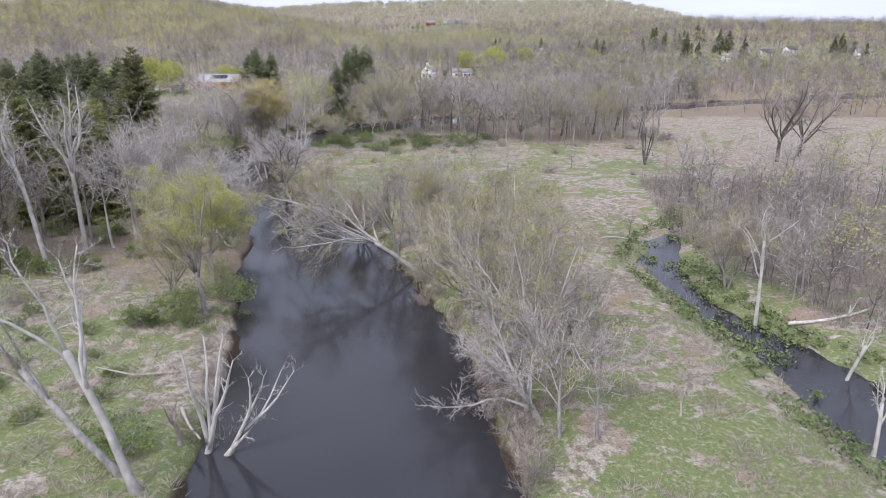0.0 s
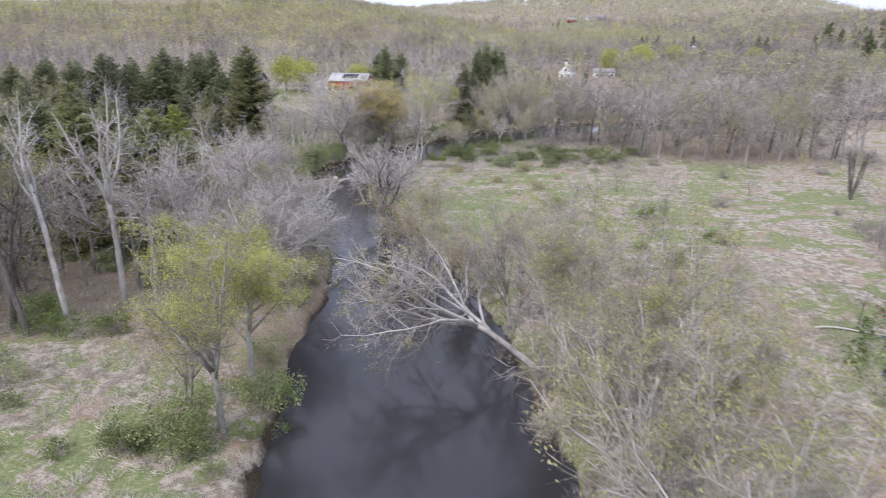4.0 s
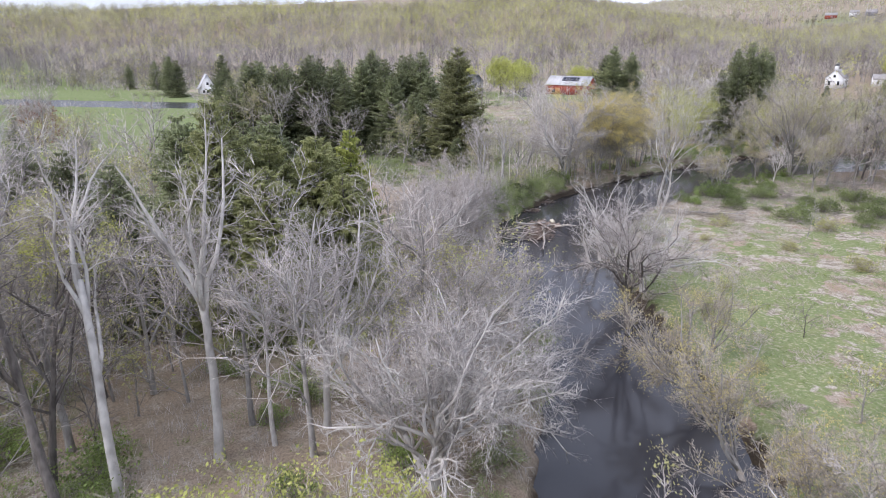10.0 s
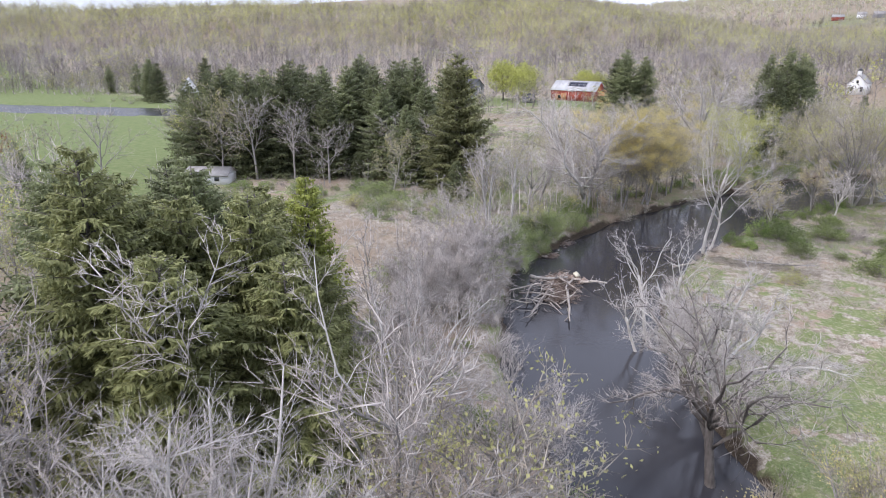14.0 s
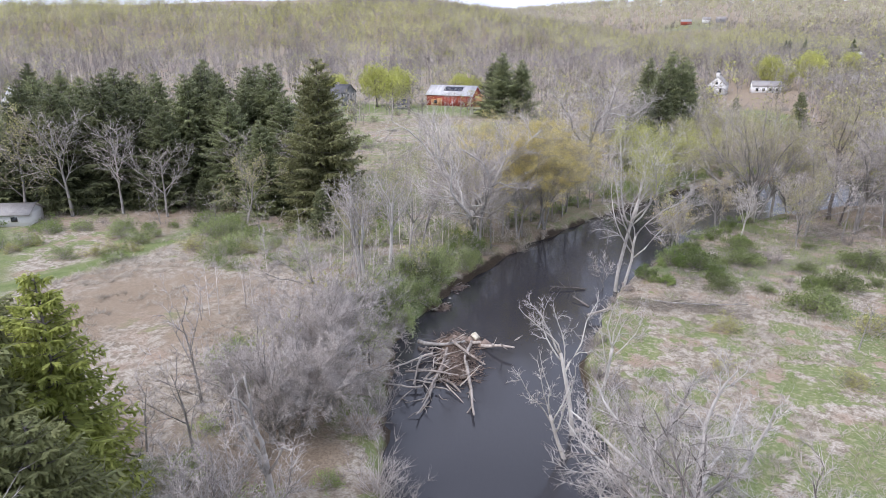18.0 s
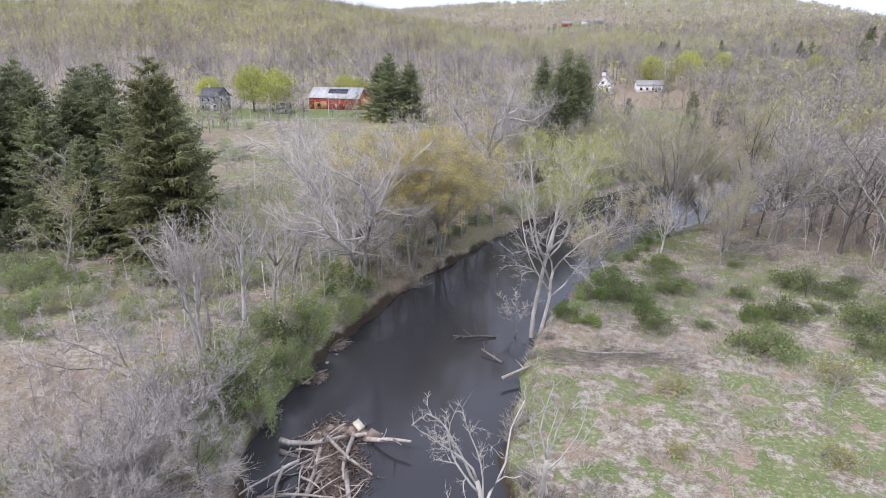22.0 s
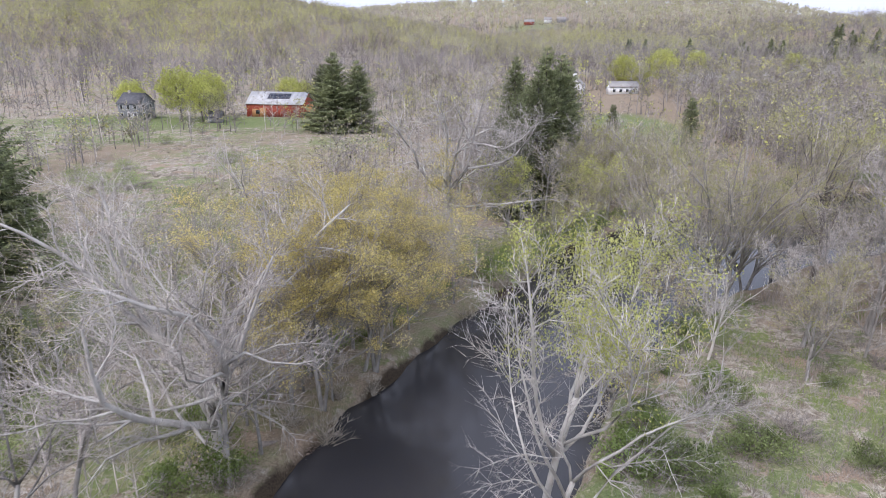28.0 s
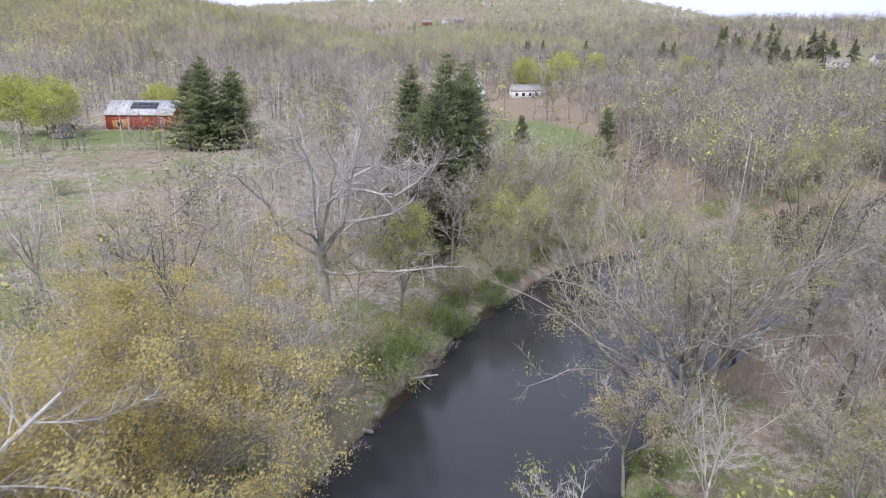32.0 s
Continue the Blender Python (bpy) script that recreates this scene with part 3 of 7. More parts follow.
def grow(seed, height, girth, fork=0.4, limbs=6, spread=0.7, lean=(0, 0), wob=0.15, lift=0.06, dense=1.0, fine=1.0, curve=0.0, branch_len=0.42, droop=0.0, stout=1.0):
    """A leafless tree: trunk, a list of limbs, the twigs, and points for leaves. lean: sideways metres per metre of height; fine: twig width factor."""
    spread, lift = spread * 0.78, lift * 0.9
    rng = np.random.default_rng(seed)
    trunk, out, twig = Geo(), [], Geo()
    top = fork * height
    d0 = unit((lean[0], lean[1], 1))
    p = bend_path(rng, (0, 0, -0.5), d0, top + 0.5, 7, 0.03 + 0.13 * wob, curve)
    r = girth * np.linspace(1.0, 0.72, len(p))
    r[0] *= 1.45
    r[1] *= 1.08
    tube(trunk, p, r, 9)
    end_d = unit(p[-1] - p[-2])
    tips, sp, sd, sl = [], [], [], []
    start = rng.uniform(0, 6.28)
    for i in range(limbs):
        g = Geo()
        az = start + i * 2.399 + rng.uniform(-0.4, 0.4)
        low = rng.uniform(0.58, 1.0) if i else 1.0
        k = low * (len(p) - 1)
        k0 = min(int(k), len(p) - 2)
        foot = p[k0] + (p[k0 + 1] - p[k0]) * (k - k0)
        out_d = np.array((math.cos(az), math.sin(az), 0))
        s = spread * rng.uniform(0.6, 1.2) * (0.35 if i == 0 else 1)
        d = unit(end_d + out_d * s)
        ln = max(height - foot[2], 2) * rng.uniform(0.8, 1.05) / max(0.62, d[2] + 0.12)
        ln = min(ln, height * 0.85)
        q = bend_path(rng, foot, d, ln, 7, wob, lift)
        rr = girth * stout * rng.uniform(0.34, 0.52) * np.linspace(1, 0.16, len(q)) ** 0.85
        tube(g, q, rr, 6)
        nb = max(3, int(8 * dense))
        ts = rng.uniform(0.22, 0.97, nb) * (len(q) - 1)
        for t in ts:
            a = int(t)
            base = q[a] + (q[min(a + 1, len(q) - 1)] - q[a]) * (t - a)
            qd = unit(q[min(a + 1, len(q) - 1)] - q[a])
            bd = side_dirs(rng, qd[None], 0.9, 0.10 - droop)[0]
            bl = ln * branch_len * rng.uniform(0.5, 1.1) * (1.15 - 0.6 * t / (len(q) - 1))
            bp = bend_path(rng, base, bd, bl, 4, wob * 1.7, lift * 1.1 - droop * 0.8)
            br = np.interp(t, range(len(q)), rr) * 0.55 * np.linspace(1, 0.2, 5)
            tube(g, bp, np.maximum(br, 0.012 * fine), 4, False)
            for f in np.linspace(0.2, 1.0, max(3, int(6 * dense))):
                x = f * 4
                c = min(int(x), 3)
                sp.append(bp[c] + (bp[c + 1] - bp[c]) * (x - c))
                sd.append(bp[c + 1] - bp[c])
                sl.append(bl * 0.42 * (1.15 - 0.5 * f))
        for f in np.linspace(0.45, 1.0, max(3, int(5 * dense))):
            x = f * (len(q) - 1.001)
            c = int(x)
            sp.append(q[c] + (q[c + 1] - q[c]) * (x - c))
            sd.append(q[c + 1] - q[c])
            sl.append(ln * 0.16)
        out.append(g)
    sp, sd, sl = np.array(sp), unit(np.array(sd)), np.array(sl)
    a, w, ln, b = twiglets(rng, twig, sp, sd, sl, 0.031 * fine, 4, 0.75, 0.10 - droop)
    f = rng.uniform(0.25, 0.95, (len(a), 1))
    a2, w2, l2, b2 = twiglets(rng, twig, a + w * ln * f, w, ln[:, 0] * 0.55, 0.018 * fine, 2, 0.65, 0.10 - droop)
    tips = np.concatenate((b, b2, a2 + w2 * l2 * 0.5))
    if math.hypot(*lean) < 0.4:
        k = min(1.4, max(0.75, height / np.quantile(tips[:, 2], 0.995)))
        for g in (trunk, twig, *out):
            g.v = [v * k for v in g.v]
        tips = tips * k
    return trunk, out, twig, tips


SEED = [100]
GROUP = {"bare": "bare riverside trees", "leafy": "budding riverside trees", "spruce": "spruces"}


def tree(x, y, height, girth=0.3, bark=BARK_GREY, twigs=TWIG_GREY, leaf=None, leaf_n=0, leaf_size=0.13, label="", name="bare_tree", category="tree", z=None, stems=1, fan=0.17, turn=0.0, clump=26, **kw):
    """One standing tree at its place: trunk, limbs, twigs, leaves."""
    SEED[0] += 1
    at = (x, y, gz(x, y) if z is None else z)
    ob = thing(name, at, label or "leafless grey tree with a fine twiggy crown", category, GROUP["leafy" if leaf else "bare"], turn)
    rng = np.random.default_rng(SEED[0] * 7)
    for s in range(stems):
        k = dict(kw)
        hh, gg = height, girth
        if stems > 1:
            az = s * 6.283 / stems + rng.uniform(-0.4, 0.4)
            le = k.get("lean", (0, 0))
            k["lean"] = (le[0] + fan * math.cos(az), le[1] + fan * math.sin(az))
            hh, gg = height * rng.uniform(0.85, 1.0), girth * 0.75
        trunk, limbs, tw, tips = grow(SEED[0] * 31 + s, hh, gg, **k)
        tr = part("trunk", trunk, bark, ob, smooth=True)
        for g in limbs:
            part("limb", g, bark, tr, smooth=True)
        tagged(part("crown", tw, twigs, ob), kind="stuff")
        if leaf is not None:
            n = leaf_n // stems
            heart = tips[rng.integers(0, len(tips), max(40, n // clump))]
            pick = heart[(rng.uniform(size=n) ** 1.3 * len(heart)).astype(int)] + rng.normal(size=(n, 3)) * (0.34, 0.34, 0.24)
            g = Geo()
            leaves(g, pick, leaf_size, rng)
            tagged(part("foliage", g, leaf, ob), kind="stuff")
    return ob


def spruce(x, y, height, radius, needles=NEEDLE, label="tall dark green spruce with drooping boughs", levels=26, arms=7, near=1.0, bare=0.06, name="spruce_tree", category="conifer", copies=()):
    """A conifer: trunk and tiers of drooping boughs, each a fan of side sprays with hanging twigs. near: more and finer sprays."""
    SEED[0] += 1
    rng = np.random.default_rng(SEED[0] * 13)
    ob = thing(name, (x, y, gz(x, y)), label, category, GROUP["spruce"])
    trunk, wood, fol = Geo(), Geo(), Geo()
    tube(trunk, [(0, 0, -0.4), (0, 0, height * 0.5), (0, 0, height * 0.99)], [height * 0.016 + 0.05, height * 0.009 + 0.03, 0.015], 8)
    aa, dd, ll, ss = [], [], [], []
    for i in range(levels):
        f0 = bare + (0.985 - bare) * ((i + rng.uniform(0.2, 0.8)) / levels) ** 0.92
        start = rng.uniform(0, 6.283)
        gap = rng.uniform(0.8, 1.1)
        for j in range(arms if f0 < 0.85 else 5):
            f = min(0.985, f0 + rng.normal() * 0.18 / levels)
            az = start + (j + rng.uniform(-0.3, 0.3)) * 6.283 / arms
            ln = gap * (1.22 * radius * (1 - f) ** 0.66 * (0.75 + 0.25 * min(1, f / 0.15)) * rng.uniform(0.72, 1.12) + 0.2)
            if f < 0.5 and rng.uniform() < 0.07:
                ln *= 0.4
            d = unit((math.cos(az), math.sin(az), -0.30 + 0.85 * f + rng.uniform(-0.1, 0.1)))
            sag = 0.34 * (1 - f)
            p0 = np.array((0, 0, f * height))
            t = np.linspace(0, 1, 5)[:, None]
            p = p0 + d * ln * t + np.array((0, 0, 1)) * (ln * sag * (1.2 * t * t - t))
            r0 = 0.05 * height / 18
            spikes(wood, p[:-1:2], p[2::2], (r0 * 2, r0), rng)
            m = max(4, int(near * (4 + 2.3 * ln)))
            s = np.linspace(0.1, 1.0, m)[:, None] + rng.normal(size=(m, 1)) * 0.02
            aa.append(p0 + d * ln * s + np.array((0, 0, 1)) * (ln * sag * (1.2 * s * s - s)))
            dd.append(np.repeat(d[None], m, 0))
            ll.append(ln * (0.46 - 0.34 * s[:, 0]) + 0.22)
            ss.append(s[:, 0])
    a, d, ln = np.concatenate(aa), np.concatenate(dd), np.concatenate(ll)
    flat = unit(d * (1, 1, 0.35))
    wide = (0.15 + 0.1 * ln) / near ** 0.6
    for sgn in (1, -1):
        side = unit(np.cross(d, (0, 0, 1))) * sgn
        w = unit(flat * 0.62 + side * rng.uniform(0.6, 1.05, (len(a), 1)) + np.array((0, 0, -0.22)) + rng.normal(size=a.shape) * 0.12)
        e = a + w * ln[:, None] * rng.uniform(0.7, 1.15, (len(a), 1))
        blades(fol, a, e, wide, rng)
        c = a + (e - a) * rng.uniform(0.3, 0.75, (len(a), 1))
        blades(fol, c, c + unit(w * 0.6 + flat * 0.5 + rng.normal(size=a.shape) * 0.25) * ln[:, None] * 0.5, wide * 0.8, rng, 0.6)
        h = unit(w * 0.35 + np.array((0, 0, -0.9)) + rng.normal(size=a.shape) * 0.18)
        blades(fol, c, c + h * (0.3 + 0.3 * ln[:, None]) * rng.uniform(0.5, 1.1, (len(a), 1)), wide * 0.7, rng, 1.5)
    part("trunk", trunk, BARK_DARK, ob, smooth=True)
    tagged(part("bough_frame", wood, BARK_DARK, ob), kind="stuff")
    tagged(part("foliage", fol, needles, ob), kind="stuff")
    for cx, cy, k, turn in copies:
        copy_thing(ob, pose(cx, cy, gz(cx, cy), 0, 0, turn) @ Matrix.Scale(k, 4))
    return ob


def shrub_geo(seed, radius, height, n_leaf, leaf_size, n_stem, n_twig):
    rng = np.random.default_rng(seed)
    stem, fol = Geo(), Geo()
    az, el = rng.uniform(0, 6.283, n_stem), rng.uniform(0.25, 1.25, n_stem)
    d = np.stack((np.cos(az) * np.cos(el), np.sin(az) * np.cos(el), np.sin(el)), -1)
    ln = rng.uniform(0.6, 1.05, n_stem)
    tip = d * ln[:, None] * np.array((radius, radius, height))
    root = np.stack((rng.normal(size=n_stem) * radius * 0.15, rng.normal(size=n_stem) * radius * 0.15, np.full(n_stem, -0.15)), -1)
    spikes(stem, root, tip, 0.05, rng)
    f = rng.uniform(0.35, 0.95, (n_stem, 1))
    a, w, l2, b = twiglets(rng, stem, root + (tip - root) * f, unit(tip - root), ln * radius * 0.4, 0.025, n_twig, 0.6, 0.15)
    if n_leaf:
        lobe = np.concatenate((b, tip))[rng.integers(0, len(b) + n_stem, 42)]
        c = lobe[rng.integers(0, 42, n_leaf)] + rng.normal(size=(n_leaf, 3)) * np.array((radius, radius, height)) * 0.13
        c[:, 2] = np.maximum(c[:, 2], 0.05)
        leaves(fol, c, leaf_size, rng)
    return stem, fol


def shrub(x, y, radius, height, leaf=None, n_leaf=700, leaf_size=0.12, n_stem=40, n_twig=5, twigs=TWIG_BROWN, label="", name="shrub", group="bank shrubs"):
    SEED[0] += 1
    ob = thing(name, (x, y, gz(x, y)), label or "low leafy green shrub", "shrub", group)
    s, f = shrub_geo(SEED[0] * 5, radius, height, n_leaf if leaf else 0, leaf_size, n_stem, n_twig)
    tagged(part("branchwork", s, twigs, ob), kind="stuff")
    if leaf:
        tagged(part("foliage", f, leaf, ob), kind="stuff")
    return ob


def grow_light(seed, height, girth, fork=0.4, limbs=7, spread=0.7, level=1, fine=1.8):
    """A lighter leafless tree for repeating: trunk with limbs, crown, leaf points."""
    rng = np.random.default_rng(seed)
    trunk, crown = Geo(), Geo()
    p = bend_path(rng, (0, 0, -0.4), (rng.normal() * 0.06, rng.normal() * 0.06, 1), height * 0.88, 5, 0.05)
    tube(trunk, p, girth * np.array((1.35, 1.0, 0.78, 0.55, 0.3, 0.08)), 6 if level else 4, False)
    sp, sd, sl = [], [], []
    for i in range(limbs):
        k = (fork + (0.9 - fork) * (i + rng.uniform(0, 0.9)) / limbs) * 5
        c = min(int(k), 4)
        foot = p[c] + (p[c + 1] - p[c]) * (k - c)
        az = i * 2.399 + rng.uniform(-0.5, 0.5)
        d = unit((math.cos(az) * spread * 1.3, math.sin(az) * spread * 1.3, 1))
        ln = max(height - foot[2], height * 0.22) * rng.uniform(0.7, 1.05)
        q = bend_path(rng, foot, d, ln, 4, 0.13, 0.03)
        tube(trunk, q, girth * rng.uniform(0.35, 0.5) * np.linspace(1, 0.15, 5), 4 if level else 3, False)
        for f in np.linspace(0.2, 1.0, 7 if level else 4):
            x = f * 3.999
            c = int(x)
            sp.append(q[c] + (q[c + 1] - q[c]) * (x - c))
            sd.append(q[c + 1] - q[c])
            sl.append(ln * 0.42 * (1.15 - 0.55 * f))
    sp, sd, sl = np.array(sp), unit(np.array(sd)), np.array(sl)
    a, w, ln, b = twiglets(rng, crown, sp, sd, sl, 0.045 * fine, 2, 0.8, 0.05)
    n = 2
    a, w, ln = np.repeat(a, n, 0), np.repeat(w, n, 0), np.repeat(ln, n, 0)
    f = rng.uniform(0.2, 0.95, (len(a), 1))
    a2, w2, l2, b2 = twiglets(rng, crown, a + w * ln * f, w, ln[:, 0] * 0.6, 0.028 * fine, 2, 0.75, 0.05)
    tips = np.concatenate((b, b2))
    if level:
        f = rng.uniform(0.3, 0.95, (len(a2), 1))
        a3, w3, l3, b3 = twiglets(rng, crown, a2 + w2 * l2 * f, w2, l2[:, 0] * 0.6, 0.02 * fine, 1, 0.7, 0.05)
        tips = np.concatenate((tips, b3))
    return trunk, crown, tips


# ---- trees of the first reach, woods' bank ----
PALE_SYC = "tall pale sycamore with a mottled trunk and upswept limbs"
tree(-45, 74, 20.5, 0.27, BARK_PALE, TWIG_PALE, stout=1.25, label=PALE_SYC, name="sycamore_tree", fork=0.62, limbs=5, spread=0.27, lean=(-0.10, 0.0), lift=0.05, dense=0.8, branch_len=0.3)
tree(-44, 80, 21.5, 0.31, BARK_PALE, TWIG_PALE, stout=1.25, label=PALE_SYC, name="sycamore_tree", fork=0.50, limbs=7, spread=0.3, lean=(-0.03, 0.0), lift=0.07, dense=0.8, branch_len=0.28)
tree(-47.5, 72, 18.5, 0.28, BARK_DARK, TWIG_BROWN, label="slender dark-barked leafless tree at the wood's edge", fork=0.6, limbs=6, spread=0.5, lean=(-0.12, 0.05))
tree(-53, 76, 17, 0.25, BARK_GREY, TWIG_TAN, LEAF_LIME, 4200, 0.07, label="grey tree with a sparse haze of lime buds", name="budding_tree", fork=0.5, limbs=6, spread=0.6)
tree(-57, 81, 17, 0.25, BARK_DARK, TWIG_BROWN, fork=0.5, limbs=6, spread=0.6)
tree(-18, 36, 15.5, 0.26, BARK_PALE, TWIG_PALE, label="sparse pale leafless tree leaning over the grass", fork=0.55, limbs=4, spread=0.5, lean=(-0.28, 0.12), dense=0.55, lift=0.02)
tree(-19.5, 37.5, 14, 0.24, BARK_GREY, TWIG_GREY, label="leaning grey tree with few thin branches", fork=0.6, limbs=4, spread=0.5, lean=(-0.62, 0.1), dense=0.5, lift=0.02)
tree(-16.4, 41.5, 9.6, 0.27, DEAD_WOOD, TWIG_PALE, label="bleached broken dead tree leaning from the bank", name="dead_snag", fork=0.16, limbs=5, spread=0.3, lean=(0.36, 0.1), dense=0.4, branch_len=0.16, wob=0.1, stout=1.45)
tree(-16.0, 41.2, 8.0, 0.26, DEAD_WOOD, TWIG_PALE, label="bleached split dead trunk leaning over the water", name="dead_snag", fork=0.3, limbs=4, spread=0.3, lean=(0.78, 0.1), dense=0.35, branch_len=0.15, wob=0.1, stout=1.4)
tree(-17.6, 41, 3.2, 0.22, DRIFT, TWIG_TAN, label="splintered brown stump with torn roots", name="broken_stump", category="stump", fork=0.6, limbs=5, spread=1.0, dense=0.3)
BUDDING = "young tree hazed with lime-yellow spring leaves"
tree(-23, 61.6, 13.8, 0.26, BARK_GREY, TWIG_TAN, LEAF_LIME, 9000, 0.074, label=BUDDING, name="budding_tree", fork=0.35, limbs=7, spread=0.75, lean=(-0.22, 0.05), lift=0.09)
tree(-25, 69, 12.5, 0.27, BARK_PALE, TWIG_TAN, LEAF_LIME, 11500, 0.074, label=BUDDING, name="budding_tree", fork=0.42, limbs=7, spread=0.8, lean=(0.06, 0.0), lift=0.09)
tree(-27, 64, 10, 0.16, BARK_GREY, TWIG_TAN, LEAF_OLIVE, 5500, 0.07, label="slim sapling with tan twigs and olive buds", name="budding_tree", fork=0.25, limbs=7, spread=0.6, stems=2)
shrub(-24.5, 60, 2.6, 2.8, LEAF_BUSH, 4600, 0.085, label="dense green shrub under the leaning tree")
shrub(-27.5, 58.5, 2.0, 1.8, LEAF_BUSH, 2800, 0.085, label="dense green shrub in pale grass")
shrub(-22, 66, 2.2, 2.4, LEAF_SAGE, 1800, 0.12, label="grey-green willow shrub overhanging the water")
shrub(-20.5, 54, 1.6, 2.0, None, twigs=TWIG_TAN, label="tan leafless shrub at the river bank")
shrub(-15.8, 43.5, 2.0, 2.4, None, twigs=TWIG_TAN, n_stem=70, label="tan leafless shrub at the river bank")
shrub(-21, 40, 2.2, 2.2, LEAF_GREEN, 1200, 0.12, twigs=TWIG_GREY, label="leafy green bramble clump on the grass")

# ---- trees of the first reach, meadow's bank ----
GREY_BANK = "grey leafless bank tree with a dense twiggy crown"
LEANER = "pale tree leaning low over the water with arching limbs"
tree(-3.9, 75.5, 13.5, 0.27, BARK_PALE, TWIG_GREY, LEAF_OLIVE, 2500, 0.08, stout=1.25, label=LEANER, name="leaning_tree", fork=0.45, limbs=9, spread=0.9, lean=(-0.95, 0.0), curve=-0.02, lift=-0.03, dense=1.2, droop=0.04, wob=0.17)
tree(6, 43, 9, 0.25, BARK_PALE, TWIG_GREY, stout=1.25, label=LEANER, name="leaning_tree", wob=0.2, fork=0.25, limbs=11, spread=1.1, lean=(-0.6, 0.25), curve=-0.02, lift=-0.03, dense=1.1)
tree(7, 49, 13.5, 0.22, BARK_PALE, TWIG_TAN, LEAF_OLIVE, 3200, 0.085, label=GREY_BANK, fork=0.2, limbs=11, spread=1.0, lean=(-0.25, 0), wob=0.17)
tree(4, 57, 12.5, 0.22, BARK_PALE, TWIG_TAN, LEAF_OLIVE, 4000, 0.085, label=GREY_BANK, fork=0.2, limbs=11, spread=1.1, lean=(-0.35, 0.1), wob=0.17)
tree(1.5, 64, 12, 0.2, BARK_GREY, TWIG_TAN, LEAF_OLIVE, 4000, 0.085, label=GREY_BANK, fork=0.2, limbs=11, spread=1.1, lean=(-0.2, 0), wob=0.17)
tree(6.5, 62, 11.5, 0.2, BARK_GREY, TWIG_TAN, LEAF_OLIVE, 4000, 0.085, label=GREY_BANK, fork=0.25, limbs=8, spread=0.7)
tree(-2, 73, 14.5, 0.24, BARK_PALE, TWIG_TAN, LEAF_OLIVE, 4400, 0.085, label=GREY_BANK, fork=0.35, limbs=9, spread=0.6, stems=2)
tree(3.5, 71, 13.5, 0.22, BARK_GREY, TWIG_TAN, LEAF_OLIVE, 3200, 0.085, label=GREY_BANK, fork=0.35, limbs=8, spread=0.6)
tree(-6.5, 82, 14, 0.24, BARK_GREY, TWIG_GREY, LEAF_OLIVE, 2200, 0.06, label=GREY_BANK, fork=0.35, limbs=8, spread=0.7, stems=2)
tree(-1, 86, 11.5, 0.18, BARK_GREY, TWIG_TAN, LEAF_OLIVE, 2200, 0.06, label=GREY_BANK, fork=0.3, limbs=7, spread=0.6)
tree(8, 76, 10.5, 0.2, DEAD_WOOD, TWIG_PALE, label="pale forked dead tree standing in dry grass", name="dead_snag", fork=0.22, limbs=4, spread=0.7, dense=0.6)
tree(9.5, 70, 8.5, 0.14, BARK_GREY, TWIG_GREY, label=GREY_BANK, fork=0.3, limbs=6, spread=0.6)
tree(10, 53, 8, 0.14, BARK_GREY, TWIG_GREY, label=GREY_BANK, fork=0.25, limbs=7, spread=0.6, stems=2)
tree(15.5, 44, 2.6, 0.1, DEAD_WOOD, TWIG_PALE, label="short pale dead stump in dry grass", name="dead_snag", category="stump", fork=0.5, limbs=3, spread=0.4, dense=0.3)
for x, y, r, h in ((7.5, 45, 2.2, 2.6), (4.5, 52, 2.4, 2.6), (0.5, 60, 2.2, 2.5), (-2.5, 67, 2.2, 2.4), (-6.5, 78, 2.2, 2.4), (9, 58, 1.8, 1.9), (7, 67, 1.8, 1.7), (4.5, 40.5, 2.4, 2.6)):
    shrub(x, y, r, h, None, n_stem=75, n_twig=5, twigs=TWIG_TAN, label="tangled tan leafless bank shrub")

# ---- marsh ----
tree(28.5, 61, 12.5, 0.17, DEAD_WOOD, TWIG_PALE, label="thin white birch beside the marsh channel", name="birch_tree", fork=0.7, limbs=5, spread=0.4, dense=0.5)
tree(29, 69, 10, 0.2, BARK_GREY, TWIG_TAN, LEAF_GOLD, 3600, 0.058, label="multi-stemmed tree with tan budding crown", name="budding_tree", fork=0.3, limbs=7, spread=0.7, stems=3)
tree(27, 41, 6.5, 0.16, DEAD_WOOD, TWIG_PALE, label="bare grey snag standing in marsh water", name="dead_snag", fork=0.6, limbs=4, spread=0.6, dense=0.4)
tree(31, 51, 6.5, 0.16, DEAD_WOOD, TWIG_PALE, label="bare grey snag standing in marsh water", name="dead_snag", fork=0.6, limbs=4, spread=0.7, lean=(0.2, 0), dense=0.4)
tree(72, 146, 17.5, 0.45, BARK_DARK, TWIG_BROWN, label="large dark spreading leafless field tree", fork=0.3, limbs=8, spread=0.85)
tree(80, 152, 15, 0.38, BARK_DARK, TWIG_BROWN, label="large dark spreading leafless field tree", fork=0.3, limbs=7, spread=0.8)
tree(20, 183, 11, 0.32, BARK_GREY, TWIG_GREY, label="broad spreading leafless tree at the meadow's edge", fork=0.25, limbs=10, spread=1.6)
tree(42, 142, 9, 0.2, BARK_DARK, TWIG_BROWN, label="clump of dead dark stems in the meadow", name="dead_snag", fork=0.75, limbs=4, spread=0.35, stems=5, dense=0.4)

